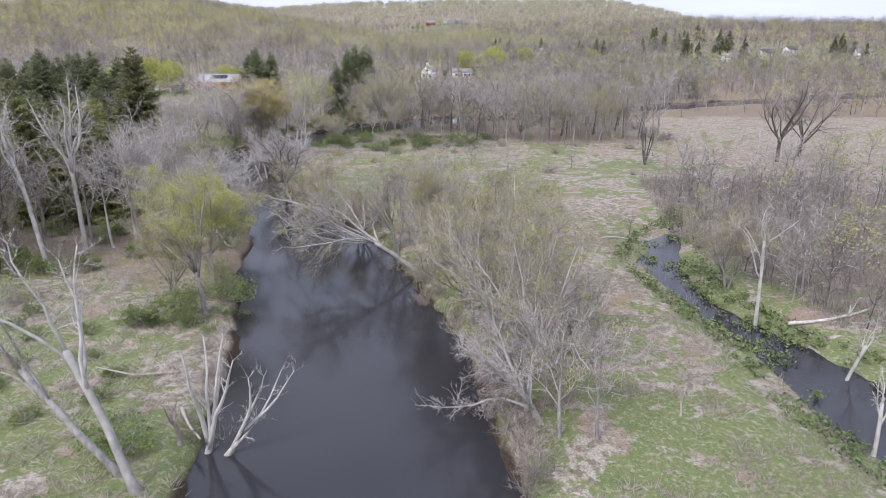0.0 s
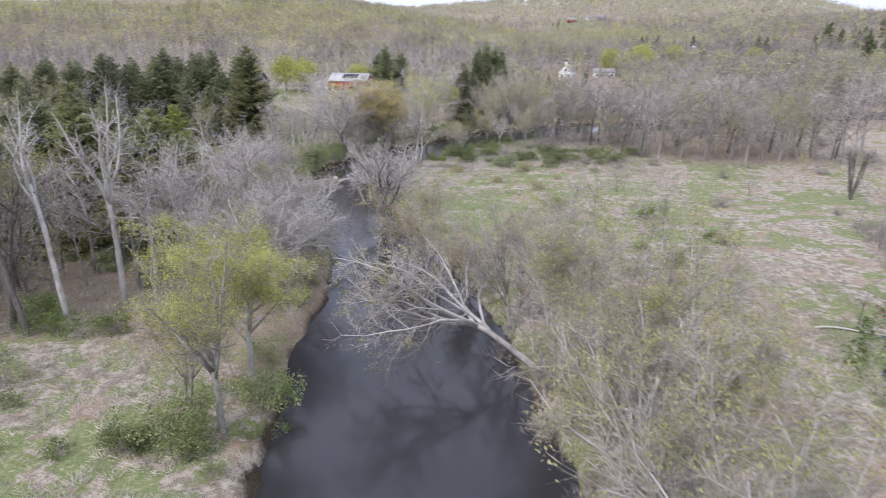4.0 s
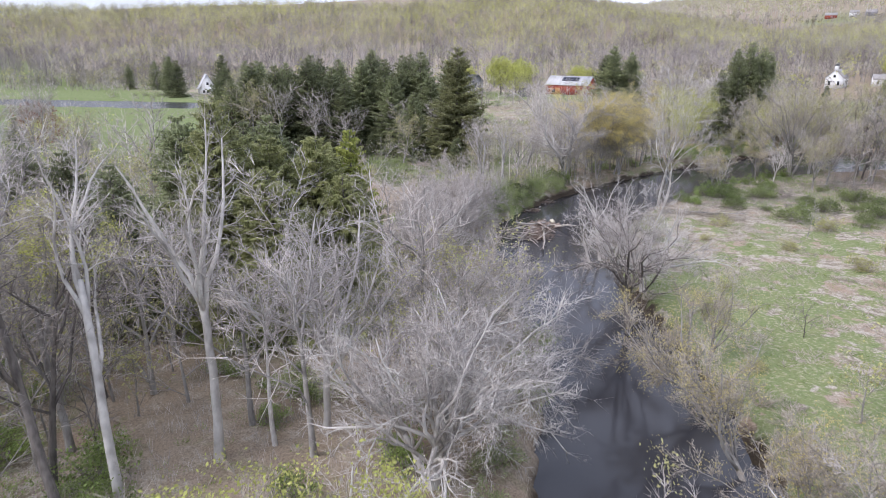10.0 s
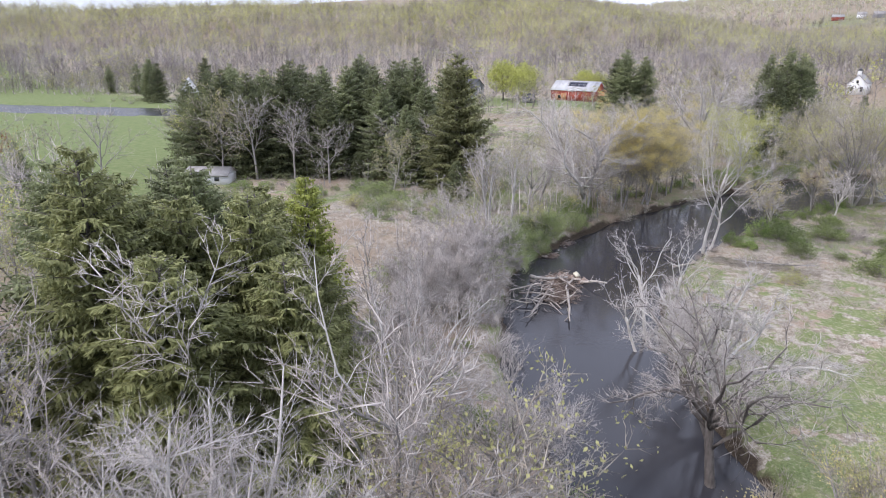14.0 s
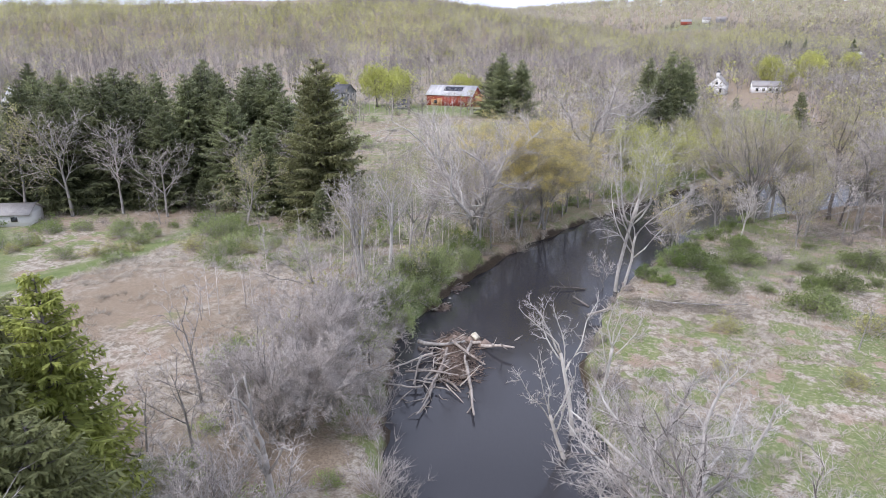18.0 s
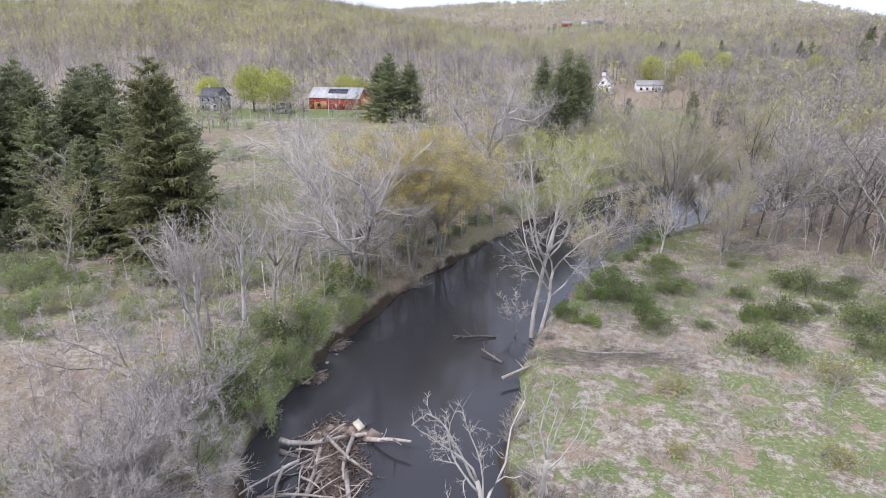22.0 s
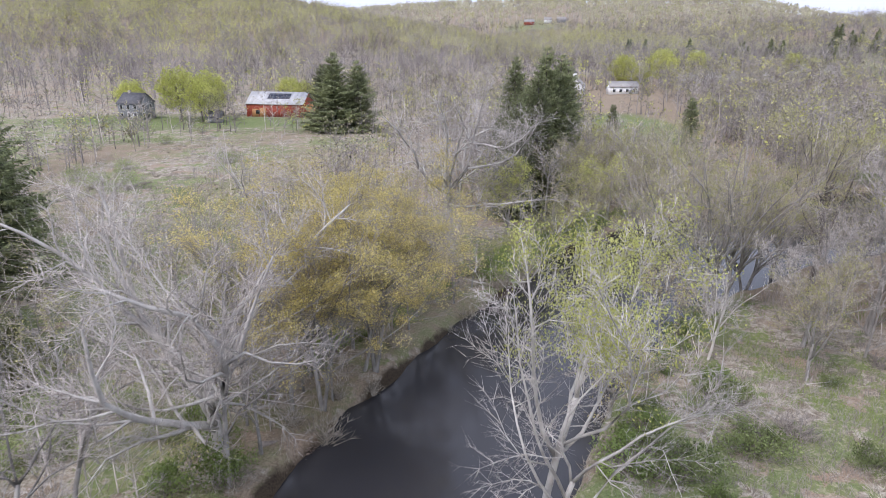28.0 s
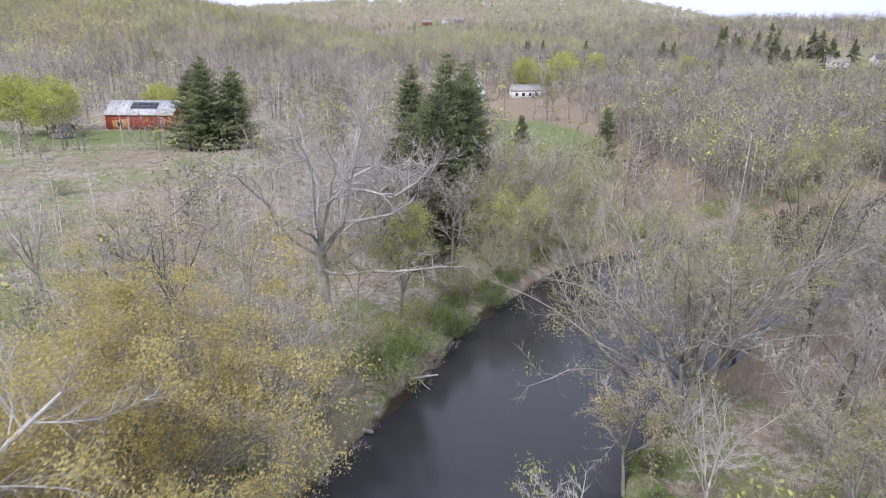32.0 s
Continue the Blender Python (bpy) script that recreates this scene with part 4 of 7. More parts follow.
# ---- middle reach ----
tree(-27, 113, 12.5, 0.3, BARK_DARK, TWIG_GREY, label="dark ivy-clad tree rooted in the river", z=-1.6, fork=0.34, limbs=10, spread=0.95, lean=(-0.2, 0.05), dense=1.1, wob=0.26, branch_len=0.5)
tree(-14.5, 95, 10, 0.24, BARK_GREY, TWIG_TAN, LEAF_GOLD, 3200, 0.058, label="dark leaning bank tree with golden buds", name="leaning_tree", fork=0.4, limbs=8, spread=0.8, lean=(-0.45, 0.12))
tree(-18, 103, 10.5, 0.22, BARK_GREY, TWIG_TAN, LEAF_GOLD, 3600, 0.058, label="leaning bank tree with golden buds", name="leaning_tree", fork=0.35, limbs=8, spread=0.8, lean=(-0.25, -0.1))
tree(-12, 91, 9.5, 0.2, BARK_GREY, TWIG_TAN, LEAF_GOLD, 3600, 0.058, label="budding grey bank tree in rough grass", name="budding_tree", fork=0.3, limbs=8, spread=0.75, stems=2)
tree(-19.5, 108, 8.5, 0.18, BARK_GREY, TWIG_TAN, LEAF_OLIVE, 3400, 0.058, label="budding grey bank tree in rough grass", name="budding_tree", fork=0.3, limbs=8, spread=0.7)
tree(-28, 122, 10.5, 0.3, BARK_PALE, TWIG_PALE, stout=1.25, label="wide grey half-fallen tree with a tangled crown", name="leaning_tree", fork=0.2, limbs=12, spread=1.7, lean=(-0.3, 0.1), dense=1.2, wob=0.16)
tree(-30.5, 128, 7.5, 0.2, BARK_GREY, TWIG_GREY, label="grey tangled bank tree", fork=0.2, limbs=9, spread=1.0, dense=1.1, wob=0.16)
tree(-35.7, 132.6, 10.5, 0.16, DEAD_WOOD, TWIG_PALE, label="slim bleached dead tree on the bank", name="dead_snag", z=-1.1, fork=0.55, limbs=5, spread=0.55, dense=0.5, lean=(0.03, 0.04), wob=0.2, branch_len=0.4)
tree(-34.4, 135.6, 9.5, 0.14, DEAD_WOOD, TWIG_PALE, label="slim bleached dead tree on the bank", name="dead_snag", z=-0.9, wob=0.18, fork=0.55, limbs=5, spread=0.5, dense=0.45, lean=(0.1, 0.08))
tree(-35.6, 129.5, 7.5, 0.15, DEAD_WOOD, TWIG_PALE, label="bleached dead limb leaning over the water", name="dead_snag", z=-1.2, fork=0.45, limbs=5, spread=0.4, dense=0.5, lean=(-0.5, 0.05), branch_len=0.35, wob=0.2)
for bx, by, bh, lx in ((-53.5, 126, 8.5, 0.0), (-52.2, 127, 7.5, 0.0), (-54.5, 123.5, 7.5, 0), (-54.5, 132, 8.5, 0.0)):
    tree(bx, by, bh, 0.17, BARK_GREY, TWIG_GREY, label="grey bushy tree of dense fine twigs overhanging the bank", fork=0.2, limbs=9, spread=0.9, dense=1.0, stems=2, lean=(lx, 0), wob=0.15, lift=0.0, droop=0.04)
MAPLE = "wide leafless silver tree with a dense pale twig crown"
tree(-31, 84, 12, 0.3, BARK_PALE, TWIG_PALE, stout=1.25, label=MAPLE, fork=0.34, limbs=8, spread=0.95, stems=5, fan=0.26, dense=1.0, lift=0.0, droop=0.05, wob=0.24, branch_len=0.5)
tree(-34, 92, 12, 0.22, BARK_GREY, TWIG_GREY, label=MAPLE, fork=0.34, limbs=9, spread=0.9, stems=3, fan=0.25, dense=1.0, lift=0.0, droop=0.03, wob=0.22, branch_len=0.5)
tree(-37, 103, 10.5, 0.2, BARK_GREY, TWIG_GREY, label=MAPLE, fork=0.34, limbs=9, spread=0.9, stems=2, fan=0.22, dense=1.0, lift=0.0, wob=0.2, branch_len=0.5)
tree(-40.5, 99, 17, 0.24, BARK_PALE, TWIG_GREY, stout=1.25, label="tall grey leafless tree with long crooked limbs", fork=0.4, limbs=8, spread=0.75, wob=0.14)
tree(-40.5, 86, 15.5, 0.27, BARK_PALE, TWIG_PALE, stout=1.25, label="pale grey tree with a rounded bare crown", fork=0.4, limbs=9, spread=0.75, dense=1.2)
tree(-48, 110, 11, 0.2, BARK_GREY, TWIG_GREY, label=GREY_BANK, fork=0.25, limbs=8, spread=0.5, stems=2)
tree(-50, 117, 10.5, 0.22, BARK_PALE, TWIG_GREY, label="pale dead tree with forked limbs above scrub", name="dead_snag", fork=0.4, limbs=5, spread=0.35, dense=0.5, stout=1.3, lean=(-0.08, 0), branch_len=0.25)
tree(-54, 124, 9.5, 0.2, BARK_GREY, TWIG_GREY, label=GREY_BANK, fork=0.2, limbs=8, spread=0.8, stems=2)
tree(-55, 132, 9, 0.2, BARK_GREY, TWIG_GREY, label=GREY_BANK, fork=0.2, limbs=9, spread=0.8, stems=3)
tree(-57, 139, 8.5, 0.2, BARK_GREY, TWIG_GREY, label=GREY_BANK, fork=0.2, limbs=9, spread=0.8, stems=2)

# ---- upper reach ----
tree(-58.8, 147.4, 15.6, 0.24, BARK_PALE, TWIG_GREY, label="slim pale twin-stemmed tree beside green scrub", fork=0.74, limbs=7, spread=0.6, dense=0.8, lean=(-0.06, 0), stems=2, fan=0.07, stout=0.8)
tree(-57.9, 151.9, 13.6, 0.19, BARK_PALE, TWIG_GREY, label="slim pale tree beside green scrub", fork=0.74, limbs=7, spread=0.6, dense=0.8, stout=0.8)
tree(-60, 143, 9, 0.14, BARK_GREY, TWIG_GREY, label="thin grey leaning sapling", fork=0.5, limbs=5, spread=0.6, lean=(-0.4, 0))
tree(-53.5, 168.7, 18.2, 0.42, BARK_PALE, TWIG_GREY, stout=1.3, label="big spreading leafless tree leaning from the bank", fork=0.3, limbs=8, spread=1.1, lean=(-0.02, -0.02), lift=0.03, dense=1.5, branch_len=0.5, wob=0.2)
CATKIN = "bank tree covered in golden catkins and young leaves"
tree(-49.5, 176, 16.5, 0.24, BARK_GREY, TWIG_TAN, LEAF_GOLD, 38000, 0.072, clump=70, label=CATKIN, name="catkin_tree", fork=0.38, limbs=10, spread=1.15, stems=2)
tree(-47, 182, 17, 0.24, BARK_GREY, TWIG_TAN, LEAF_GOLD, 38000, 0.072, clump=70, label=CATKIN, name="catkin_tree", fork=0.38, limbs=10, spread=1.15, stems=2)
tree(-52, 184, 15.5, 0.22, BARK_GREY, TWIG_TAN, LEAF_GOLD, 30000, 0.072, clump=70, label=CATKIN, name="catkin_tree", fork=0.36, limbs=11, spread=1.15)
tree(-35.2, 162.5, 20, 0.21, BARK_PALE, TWIG_PALE, LEAF_LIME, 15000, 0.06, label="pale slender tree with lime leaves over the river", name="budding_tree", fork=0.58, limbs=6, spread=0.62, lean=(-0.08, 0.02), dense=1.1, lift=0.1, wob=0.2, branch_len=0.48, stout=1.25)
tree(-34.6, 163.2, 17.5, 0.2, BARK_PALE, TWIG_PALE, label="pale forked leafless tree over the river", fork=0.46, limbs=5, spread=0.7, lean=(0.26, 0.05), dense=1.1, lift=0.1, wob=0.2, branch_len=0.5, stout=1.25)
tree(-44, 212.6, 22, 0.58, BARK_PALE, TWIG_GREY, stout=0.75, label="massive old leafless tree with crooked heavy limbs", fork=0.42, limbs=14, spread=0.85, wob=0.3, dense=1.3, lift=0.05, branch_len=0.46)
tree(-37.5, 214, 12, 0.2, BARK_GREY, TWIG_TAN, LEAF_LIME, 6000, 0.095, label=BUDDING, name="budding_tree", fork=0.45, limbs=7, spread=0.6)
tree(-54, 205, 14, 0.22, BARK_DARK, TWIG_BROWN, label="dark bare tree with stubby broken limbs", name="dead_snag", fork=0.5, limbs=7, spread=0.6, dense=0.6)
tree(-70, 213, 13, 0.22, BARK_PALE, TWIG_GREY, label="pale bare tree standing in rough field grass", fork=0.45, limbs=6, spread=0.5, dense=0.7)
tree(-18, 196, 19, 0.3, BARK_GREY, TWIG_TAN, LEAF_OLIVE, 9000, 0.075, label="many-stemmed grey tree fanning out at the bend's bank", name="budding_tree", fork=0.38, limbs=8, spread=0.85, stems=5, fan=0.33, dense=0.8, stout=1.1)
tree(-7, 201, 18, 0.26, BARK_DARK, TWIG_TAN, LEAF_OLIVE, 3500, 0.085, label="tall dark bank tree with an olive bud haze", name="budding_tree", fork=0.5, limbs=8, spread=0.6)
tree(-12, 205, 14, 0.24, BARK_GREY, TWIG_TAN, LEAF_OLIVE, 4500, 0.09, label="spreading bank tree with an olive bud haze", name="budding_tree", fork=0.3, limbs=9, spread=0.9, stems=2)

tree(-23.5, 190.5, 9.5, 0.13, BARK_GREY, TWIG_TAN, LEAF_GOLD, 1500, 0.07, label="slim budding tree at the bend's bank", name="budding_tree", fork=0.35, limbs=8, spread=0.7)
tree(-15, 201, 15, 0.24, BARK_GREY, TWIG_TAN, LEAF_OLIVE, 6000, 0.075, label="broad grey bank tree with an olive bud haze over the water", name="budding_tree", fork=0.35, limbs=10, spread=1.1, dense=0.9)
tree(-12, 190, 13, 0.2, BARK_GREY, TWIG_GREY, label="grey crooked leafless bank tree", fork=0.32, limbs=10, spread=1.0)
tree(-20.5, 187, 8.5, 0.13, DEAD_WOOD, TWIG_PALE, label="pale half-dead bank tree with upright limbs", name="dead_snag", fork=0.3, limbs=8, spread=0.7, dense=0.8)
tree(-14, 184, 10.5, 0.16, BARK_GREY, TWIG_TAN, LEAF_OLIVE, 3500, 0.07, label="grey tree with an olive bud haze in rough grass", name="budding_tree", fork=0.3, limbs=9, spread=0.9)
BEND_OLIVE = "broad grey bank tree with an olive bud haze over the water"
tree(-7, 211, 15, 0.25, BARK_GREY, TWIG_TAN, LEAF_OLIVE, 7000, 0.075, label=BEND_OLIVE, name="budding_tree", fork=0.38, limbs=9, spread=1.0, wob=0.16)
tree(-5, 194, 15, 0.24, BARK_GREY, TWIG_GREY, LEAF_OLIVE, 1500, 0.1, label="grey crooked leafless bank tree", fork=0.35, limbs=9, spread=0.9, wob=0.18)
tree(2, 202, 15.5, 0.24, BARK_GREY, TWIG_GREY, label="dark crooked leafless tree among grey woods", fork=0.3, limbs=10, spread=1.1, wob=0.16)
tree(-28.5, 184, 8.5, 0.2, DEAD_WOOD, TWIG_PALE, LEAF_LIME, 700, 0.09, label="pale half-dead tree with upright limbs and lime shoots", name="dead_snag", fork=0.3, limbs=8, spread=0.5, dense=0.8)
tree(-29.5, 178, 7.5, 0.14, BARK_GREY, TWIG_TAN, LEAF_GOLD, 900, 0.09, label="slim budding sapling on the bank", name="budding_tree", fork=0.25, limbs=8, spread=0.9)

for bx, by, bh in ((-31, 218.5, 6.5), (-27, 224, 7.5), (-19, 231, 11)):
    tree(bx, by, bh, 0.15, BARK_GREY, TWIG_TAN, LEAF_OLIVE, 2600, 0.07, label="slim bank tree with olive spring buds", name="budding_tree", fork=0.22, limbs=9, spread=1.0, dense=0.8)

for bx, by, bh in ((-58.5, 158.4, 11.5), (-58.2, 161.8, 12.5), (-64, 156.7, 9.5)):
    tree(bx, by, bh, 0.15, BARK_GREY, TWIG_GREY, label="slim grey bank tree with a thin crooked crown", fork=0.5, limbs=7, spread=0.6, dense=0.8, wob=0.2)
tree(-36.6, 163.4, 4.6, 0.05, BARK_GREY, TWIG_GREY, label="small grey bare sapling at the water's edge", name="sapling", z=-1.3, fork=0.25, limbs=6, spread=0.7, dense=0.7)
for bx, by, br, bh in ((-24.7, 168, 1.5, 1.4), (-20.8, 183.3, 1.5, 1.3), (-14.6, 167.4, 1.6, 1.4), (-29.9, 163.7, 1.1, 1.0), (-55.9, 160.4, 1.7, 1.6), (-57.6, 173.3, 1.8, 1.7)):
    shrub(bx, by, br, bh, LEAF_GREEN, 2600, 0.075, 46, 5, label="dense fresh green bush among dead grass")

# ---- conifers ----
spruce(-50, 101, 13.5, 4.6, NEEDLE_OLIVE, levels=24, arms=8, near=1.8, copies=((-53.5, 95.5, 1.1, 100), (-58.5, 101, 1.2, 220), (-57.5, 106.5, 1.15, 40), (-52.5, 106, 0.9, 300), (-61.5, 111, 1.1, 170), (-65, 101, 1.25, 75)))
spruce(-60, 96, 20, 5.6, NEEDLE_OLIVE, levels=28, arms=8, near=1.6)
spruce(-54.5, 103, 16.5, 5.0, NEEDLE_OLIVE, levels=26, arms=8, near=1.8)
spruce(-63, 106, 17.5, 5.2, NEEDLE, levels=26, arms=7, near=1.3, copies=((-68, 99, 1.02, 80), (-71, 110, 0.92, 160), (-66, 90, 0.85, 250), (-85, 93, 0.85, 20), (-76, 92, 0.85, 140)))
spruce(-56.4, 110.5, 16.2, 3.4, NEEDLE_LIME, "narrow yellow-green young larch beside dark spruces", levels=24, arms=7, near=1.6, name="larch_tree")
spruce(-79, 175.5, 24, 7.0, NEEDLE_DULL, "tall broad spruce with long drooping boughs", levels=30, arms=8, near=1.2)
spruce(-104, 186, 21, 6.2, NEEDLE, levels=26, arms=7, copies=((-86, 184, 0.8, 130), (-91, 178, 0.7, 220), (-98, 180, 0.85, 310), (-125, 185, 1.05, 190), (-115, 197, 1.1, 250), (-122, 169, 0.95, 40), (-117, 174, 1.02, 110), (-113, 178, 0.92, 200), (-109, 184, 1.0, 300), (-99, 194, 1.08, 20),
       (-127, 177, 0.9, 75), (-131, 171, 0.97, 140), (-112, 192, 1.05, 210), (-94, 190, 0.85, 260), (-136, 178, 0.98, 320), (-119, 188, 1.0, 10), (-106, 200, 1.04, 95), (-130, 163, 0.82, 15), (-137, 176, 0.9, 200), (-122, 176, 0.85, 280), (-90, 196, 0.95, 33), (-96, 203, 1.0, 140), (-103, 192, 0.9, 222), (-110, 203, 1.02, 310), (-120, 199, 0.95, 77), (-128, 192, 1.0, 165), (-134, 186, 0.95, 255), (-143, 172, 0.85, 20), (-141, 184, 0.95, 111), (-108, 176, 0.8, 12)))
spruce(-89, 325, 23, 7.4, NEEDLE, "large dense dark pine beside the barn", levels=30, arms=7, bare=0.02, name="pine_tree", copies=((-94, 331, 0.85, 90), (-83, 329, 0.9, 200)))
spruce(-32, 246, 24.5, 4.8, NEEDLE, levels=34, arms=7, copies=((-37, 262, 0.93, 60), (-28, 254, 0.9, 150), (-35, 250, 0.75, 300), (-29.5, 249, 0.95, 20), (-34.5, 243, 0.8, 100), (-36.5, 231, 0.74, 210), (-33.5, 237, 0.86, 330), (-39, 236, 0.6, 40)))
spruce(0, 281, 14, 3.0, NEEDLE, "narrow dark evergreen by the lawn", levels=24, arms=7, name="cedar_tree", copies=((-14, 296, 0.8, 30),))
spruce(-75, 168, 7, 2.0, NEEDLE, "small dark young spruce", levels=16, arms=7, copies=((-72, 172, 0.8, 50), (-101, 176, 0.8, 120), (-54, 201, 1.1, 70)))
spruce(-280, 270, 17, 5.0, NEEDLE, "dark round evergreen by the lawn", levels=22, arms=7, bare=0.02, copies=((-297, 279, 1.1, 40), (-263, 282, 1.15, 90), (-250, 284, 1.0, 10), (-352, 296, 0.8, 10), (-290, 274, 1.1, 70), (-255, 276, 0.9, 200), (-335, 300, 0.9, 120), (-157, 130, 0.62, 30), (-150, 139, 0.5, 90)))


# ---- woods made of repeated trees ----
def wood_tree(seed, height, girth, bark, twigs, leaf, leaf_n, leaf_size, label, name, loose=0.3, full=False, **kw):
    """A lighter tree for repeating: trunk, crown, foliage."""
    trunk, crown, tips = grow_light(seed, height, girth, **kw)
    rng = np.random.default_rng(seed)
    ob = thing(name, (0, 0, 0), label, "tree", "trees of the riverside woods")
    part("trunk", trunk, bark, ob, smooth=True)
    tagged(part("crown", crown, twigs, ob), kind="stuff")
    if leaf:
        g = Geo()
        c = tips[rng.integers(0, len(tips), leaf_n)] + rng.normal(size=(leaf_n, 3)) * loose
        if full:
            d = unit(rng.normal(size=(leaf_n, 3))) * rng.uniform(0.5, 1.0, (leaf_n, 1)) ** 0.6
            d = d * (1 + 0.18 * np.sin(d[:, :1] * 7 + 1) * np.sin(d[:, 1:2] * 6) + 0.1 * np.sin(d[:, 2:] * 9))
            c = np.where(rng.uniform(size=(leaf_n, 1)) < 0.8, np.array((0, 0, 0.58 * height)) + d * height * np.array((0.42, 0.42, 0.4)), c)
        leaves(g, c, leaf_size, rng)
        tagged(part("foliage", g, leaf, ob), kind="stuff")
    return ob


GREY_T, DARK_T, ROUND_T = "slender grey leafless woodland tree", "dark leafless woodland tree", "grey leafless woodland tree with a rounded crown"
OLIVE_T, LIME_T, PALE_T = "woodland tree with an olive haze of buds", "woodland tree with young lime leaves", "tall pale-barked leafless woodland tree"
KINDS = [
    wood_tree(1, 15, 0.2, BARK_GREY, TWIG_GREY, None, 0, 0, GREY_T, "bare_tree", fork=0.28, limbs=8, spread=0.55),
    wood_tree(2, 14, 0.2, BARK_DARK, TWIG_BROWN, None, 0, 0, DARK_T, "bare_tree", fork=0.25, limbs=8, spread=0.65),
    wood_tree(3, 13, 0.18, BARK_GREY, TWIG_TAN, LEAF_OLIVE, 1500, 0.115, OLIVE_T, "budding_tree", fork=0.22, limbs=8, spread=0.65),
    wood_tree(4, 13.5, 0.2, BARK_GREY, TWIG_GREY, None, 0, 0, ROUND_T, "bare_tree", fork=0.25, limbs=8, spread=0.8),
    wood_tree(5, 12, 0.2, BARK_GREY, TWIG_TAN, LEAF_LIME, 1800, 0.12, LIME_T, "budding_tree", fork=0.22, limbs=8, spread=0.65),
    wood_tree(6, 16, 0.2, BARK_PALE, TWIG_PALE, None, 0, 0, PALE_T, "bare_tree", fork=0.5, limbs=6, spread=0.5),
    wood_tree(7, 14, 0.25, BARK_DARK, TWIG_TAN, LEAF_LIME, 5200, 0.3, "rounded maple in full yellow-green leaf", "maple_tree", loose=0.8, full=True, fork=0.15, limbs=10, spread=1.0, level=0),
    wood_tree(8, 12, 0.25, BARK_DARK, TWIG_TAN, LEAF_RUST, 1300, 0.26, "rounded tree in rust-red young leaf", "maple_tree", full=True, fork=0.25, spread=0.8, level=0),
    wood_tree(9, 10, 0.25, BARK_DARK, TWIG_GREY, LEAF_WHITE, 1300, 0.26, "rounded tree in white blossom", "blossom_tree", full=True, fork=0.25, spread=0.8, level=0),
    wood_tree(10, 6, 0.08, BARK_DARK, TWIG_BROWN, None, 0, 0, "brown leafless thicket sapling", "sapling", fork=0.12, limbs=6, spread=0.6, level=0, fine=1.2),
    wood_tree(11, 7, 0.09, BARK_GREY, TWIG_TAN, LEAF_OLIVE, 260, 0.17, "tan budding thicket sapling", "sapling", fork=0.12, limbs=6, spread=0.6, level=0, fine=1.2),
    wood_tree(17, 9, 0.12, BARK_GREY, TWIG_GREY, None, 0, 0, "thin grey leafless thicket sapling", "sapling", fork=0.12, limbs=7, spread=0.7, level=0, fine=1.6),
]
FIRST = [(-62, 70), (-66, 78), (-70, 70), (-58, 88), (-75, 84), (-52, 94), (-142, 350), (-165, 140), (60, 452), (36, 84), (31, 75), (-8, 188)]
CELL = {}


def crowded(x, y, gap):
    i, j = int(x // 8), int(y // 8)
    return any((x - a) ** 2 + (y - b) ** 2 < gap * gap for u in (-1, 0, 1) for v in (-1, 0, 1) for a, b in CELL.get((i + u, j + v), ()))


def note(x, y):
    CELL.setdefault((int(x // 8), int(y // 8)), []).append((x, y))


for k, (x, y) in enumerate(FIRST):
    KINDS[k].matrix_basis = pose(x, y, gz(x, y) - 0.05)
    note(x, y)


def plant(kind, x, y, size=1.0, turn=0.0, z=None):
    """One more tree of that kind."""
    return copy_thing(KINDS[kind], pose(x, y, (gz(x, y) if z is None else z) - 0.05, 0, 0, turn) @ Matrix.Scale(size, 4))


def fill(seed, count, x0, x1, y0, y1, gap, kinds, inside=None, low=0.75, high=1.15):
    """Scatters trees over a stretch of the plan, gap metres apart."""
    rng = np.random.default_rng(seed)
    n = 9000
    xs, ys = rng.uniform(x0, x1, n), rng.uniform(y0, y1, n)
    ok = (channel(xs, ys, RIVER) > 1.2) & (channel(xs, ys, MARSH) > 0.6)
    if inside is not None:
        ok &= inside(xs, ys)
    zs = ground_z(xs, ys)
    for x, y, z in zip(xs[ok], ys[ok], zs[ok]):
        if count <= 0:
            break
        if crowded(x, y, gap):
            continue
        note(x, y)
        plant(int(rng.choice(kinds)), x, y, rng.uniform(low, high), rng.uniform(0, 360), z)
        count -= 1


def far_side(x, y):
    return river_side(x, y) < 0


def near_side(x, y):
    return river_side(x, y) > 0


# leaf-littered wood between the grass and the spruces
fill(1, 105, -110, -34, 68, 110, 2.6, (0, 0, 1, 3, 3, 5, 2, 4, 11, 11, 9, 10), lambda x, y: far_side(x, y) & (y + 0.25 * x > 47) & ((x < -50) | (y > 82)) & ~((x < -46) & (y > 89)) & ~((x > -52) & (x < -38) & (y > 84)) & ~((x > -48) & (y > 96)), 0.7, 1.15)
fill(25, 22, -90, -52, 68, 92, 2.2, (11, 11, 10, 3), far_side, 0.6, 1.15)
fill(2, 30, -140, -60, 54, 80, 4.0, (0, 1, 2, 4, 5, 9), lambda x, y: y + 0.25 * x > 42)
# scrub along the woods' bank
fill(3, 20, -64, -45, 108, 160, 2.2, (11, 11, 10, 9), far_side, 0.6, 1.1)
fill(4, 32, -72, -40, 150, 222, 2.8, (0, 3, 2, 10, 11, 9), far_side, 0.55, 0.95)
fill(22, 30, -56, -34, 166, 202, 1.9, (0, 2, 10, 11, 0), lambda x, y: far_side(x, y) & (channel(x, y, RIVER) < 9), 0.5, 0.9)
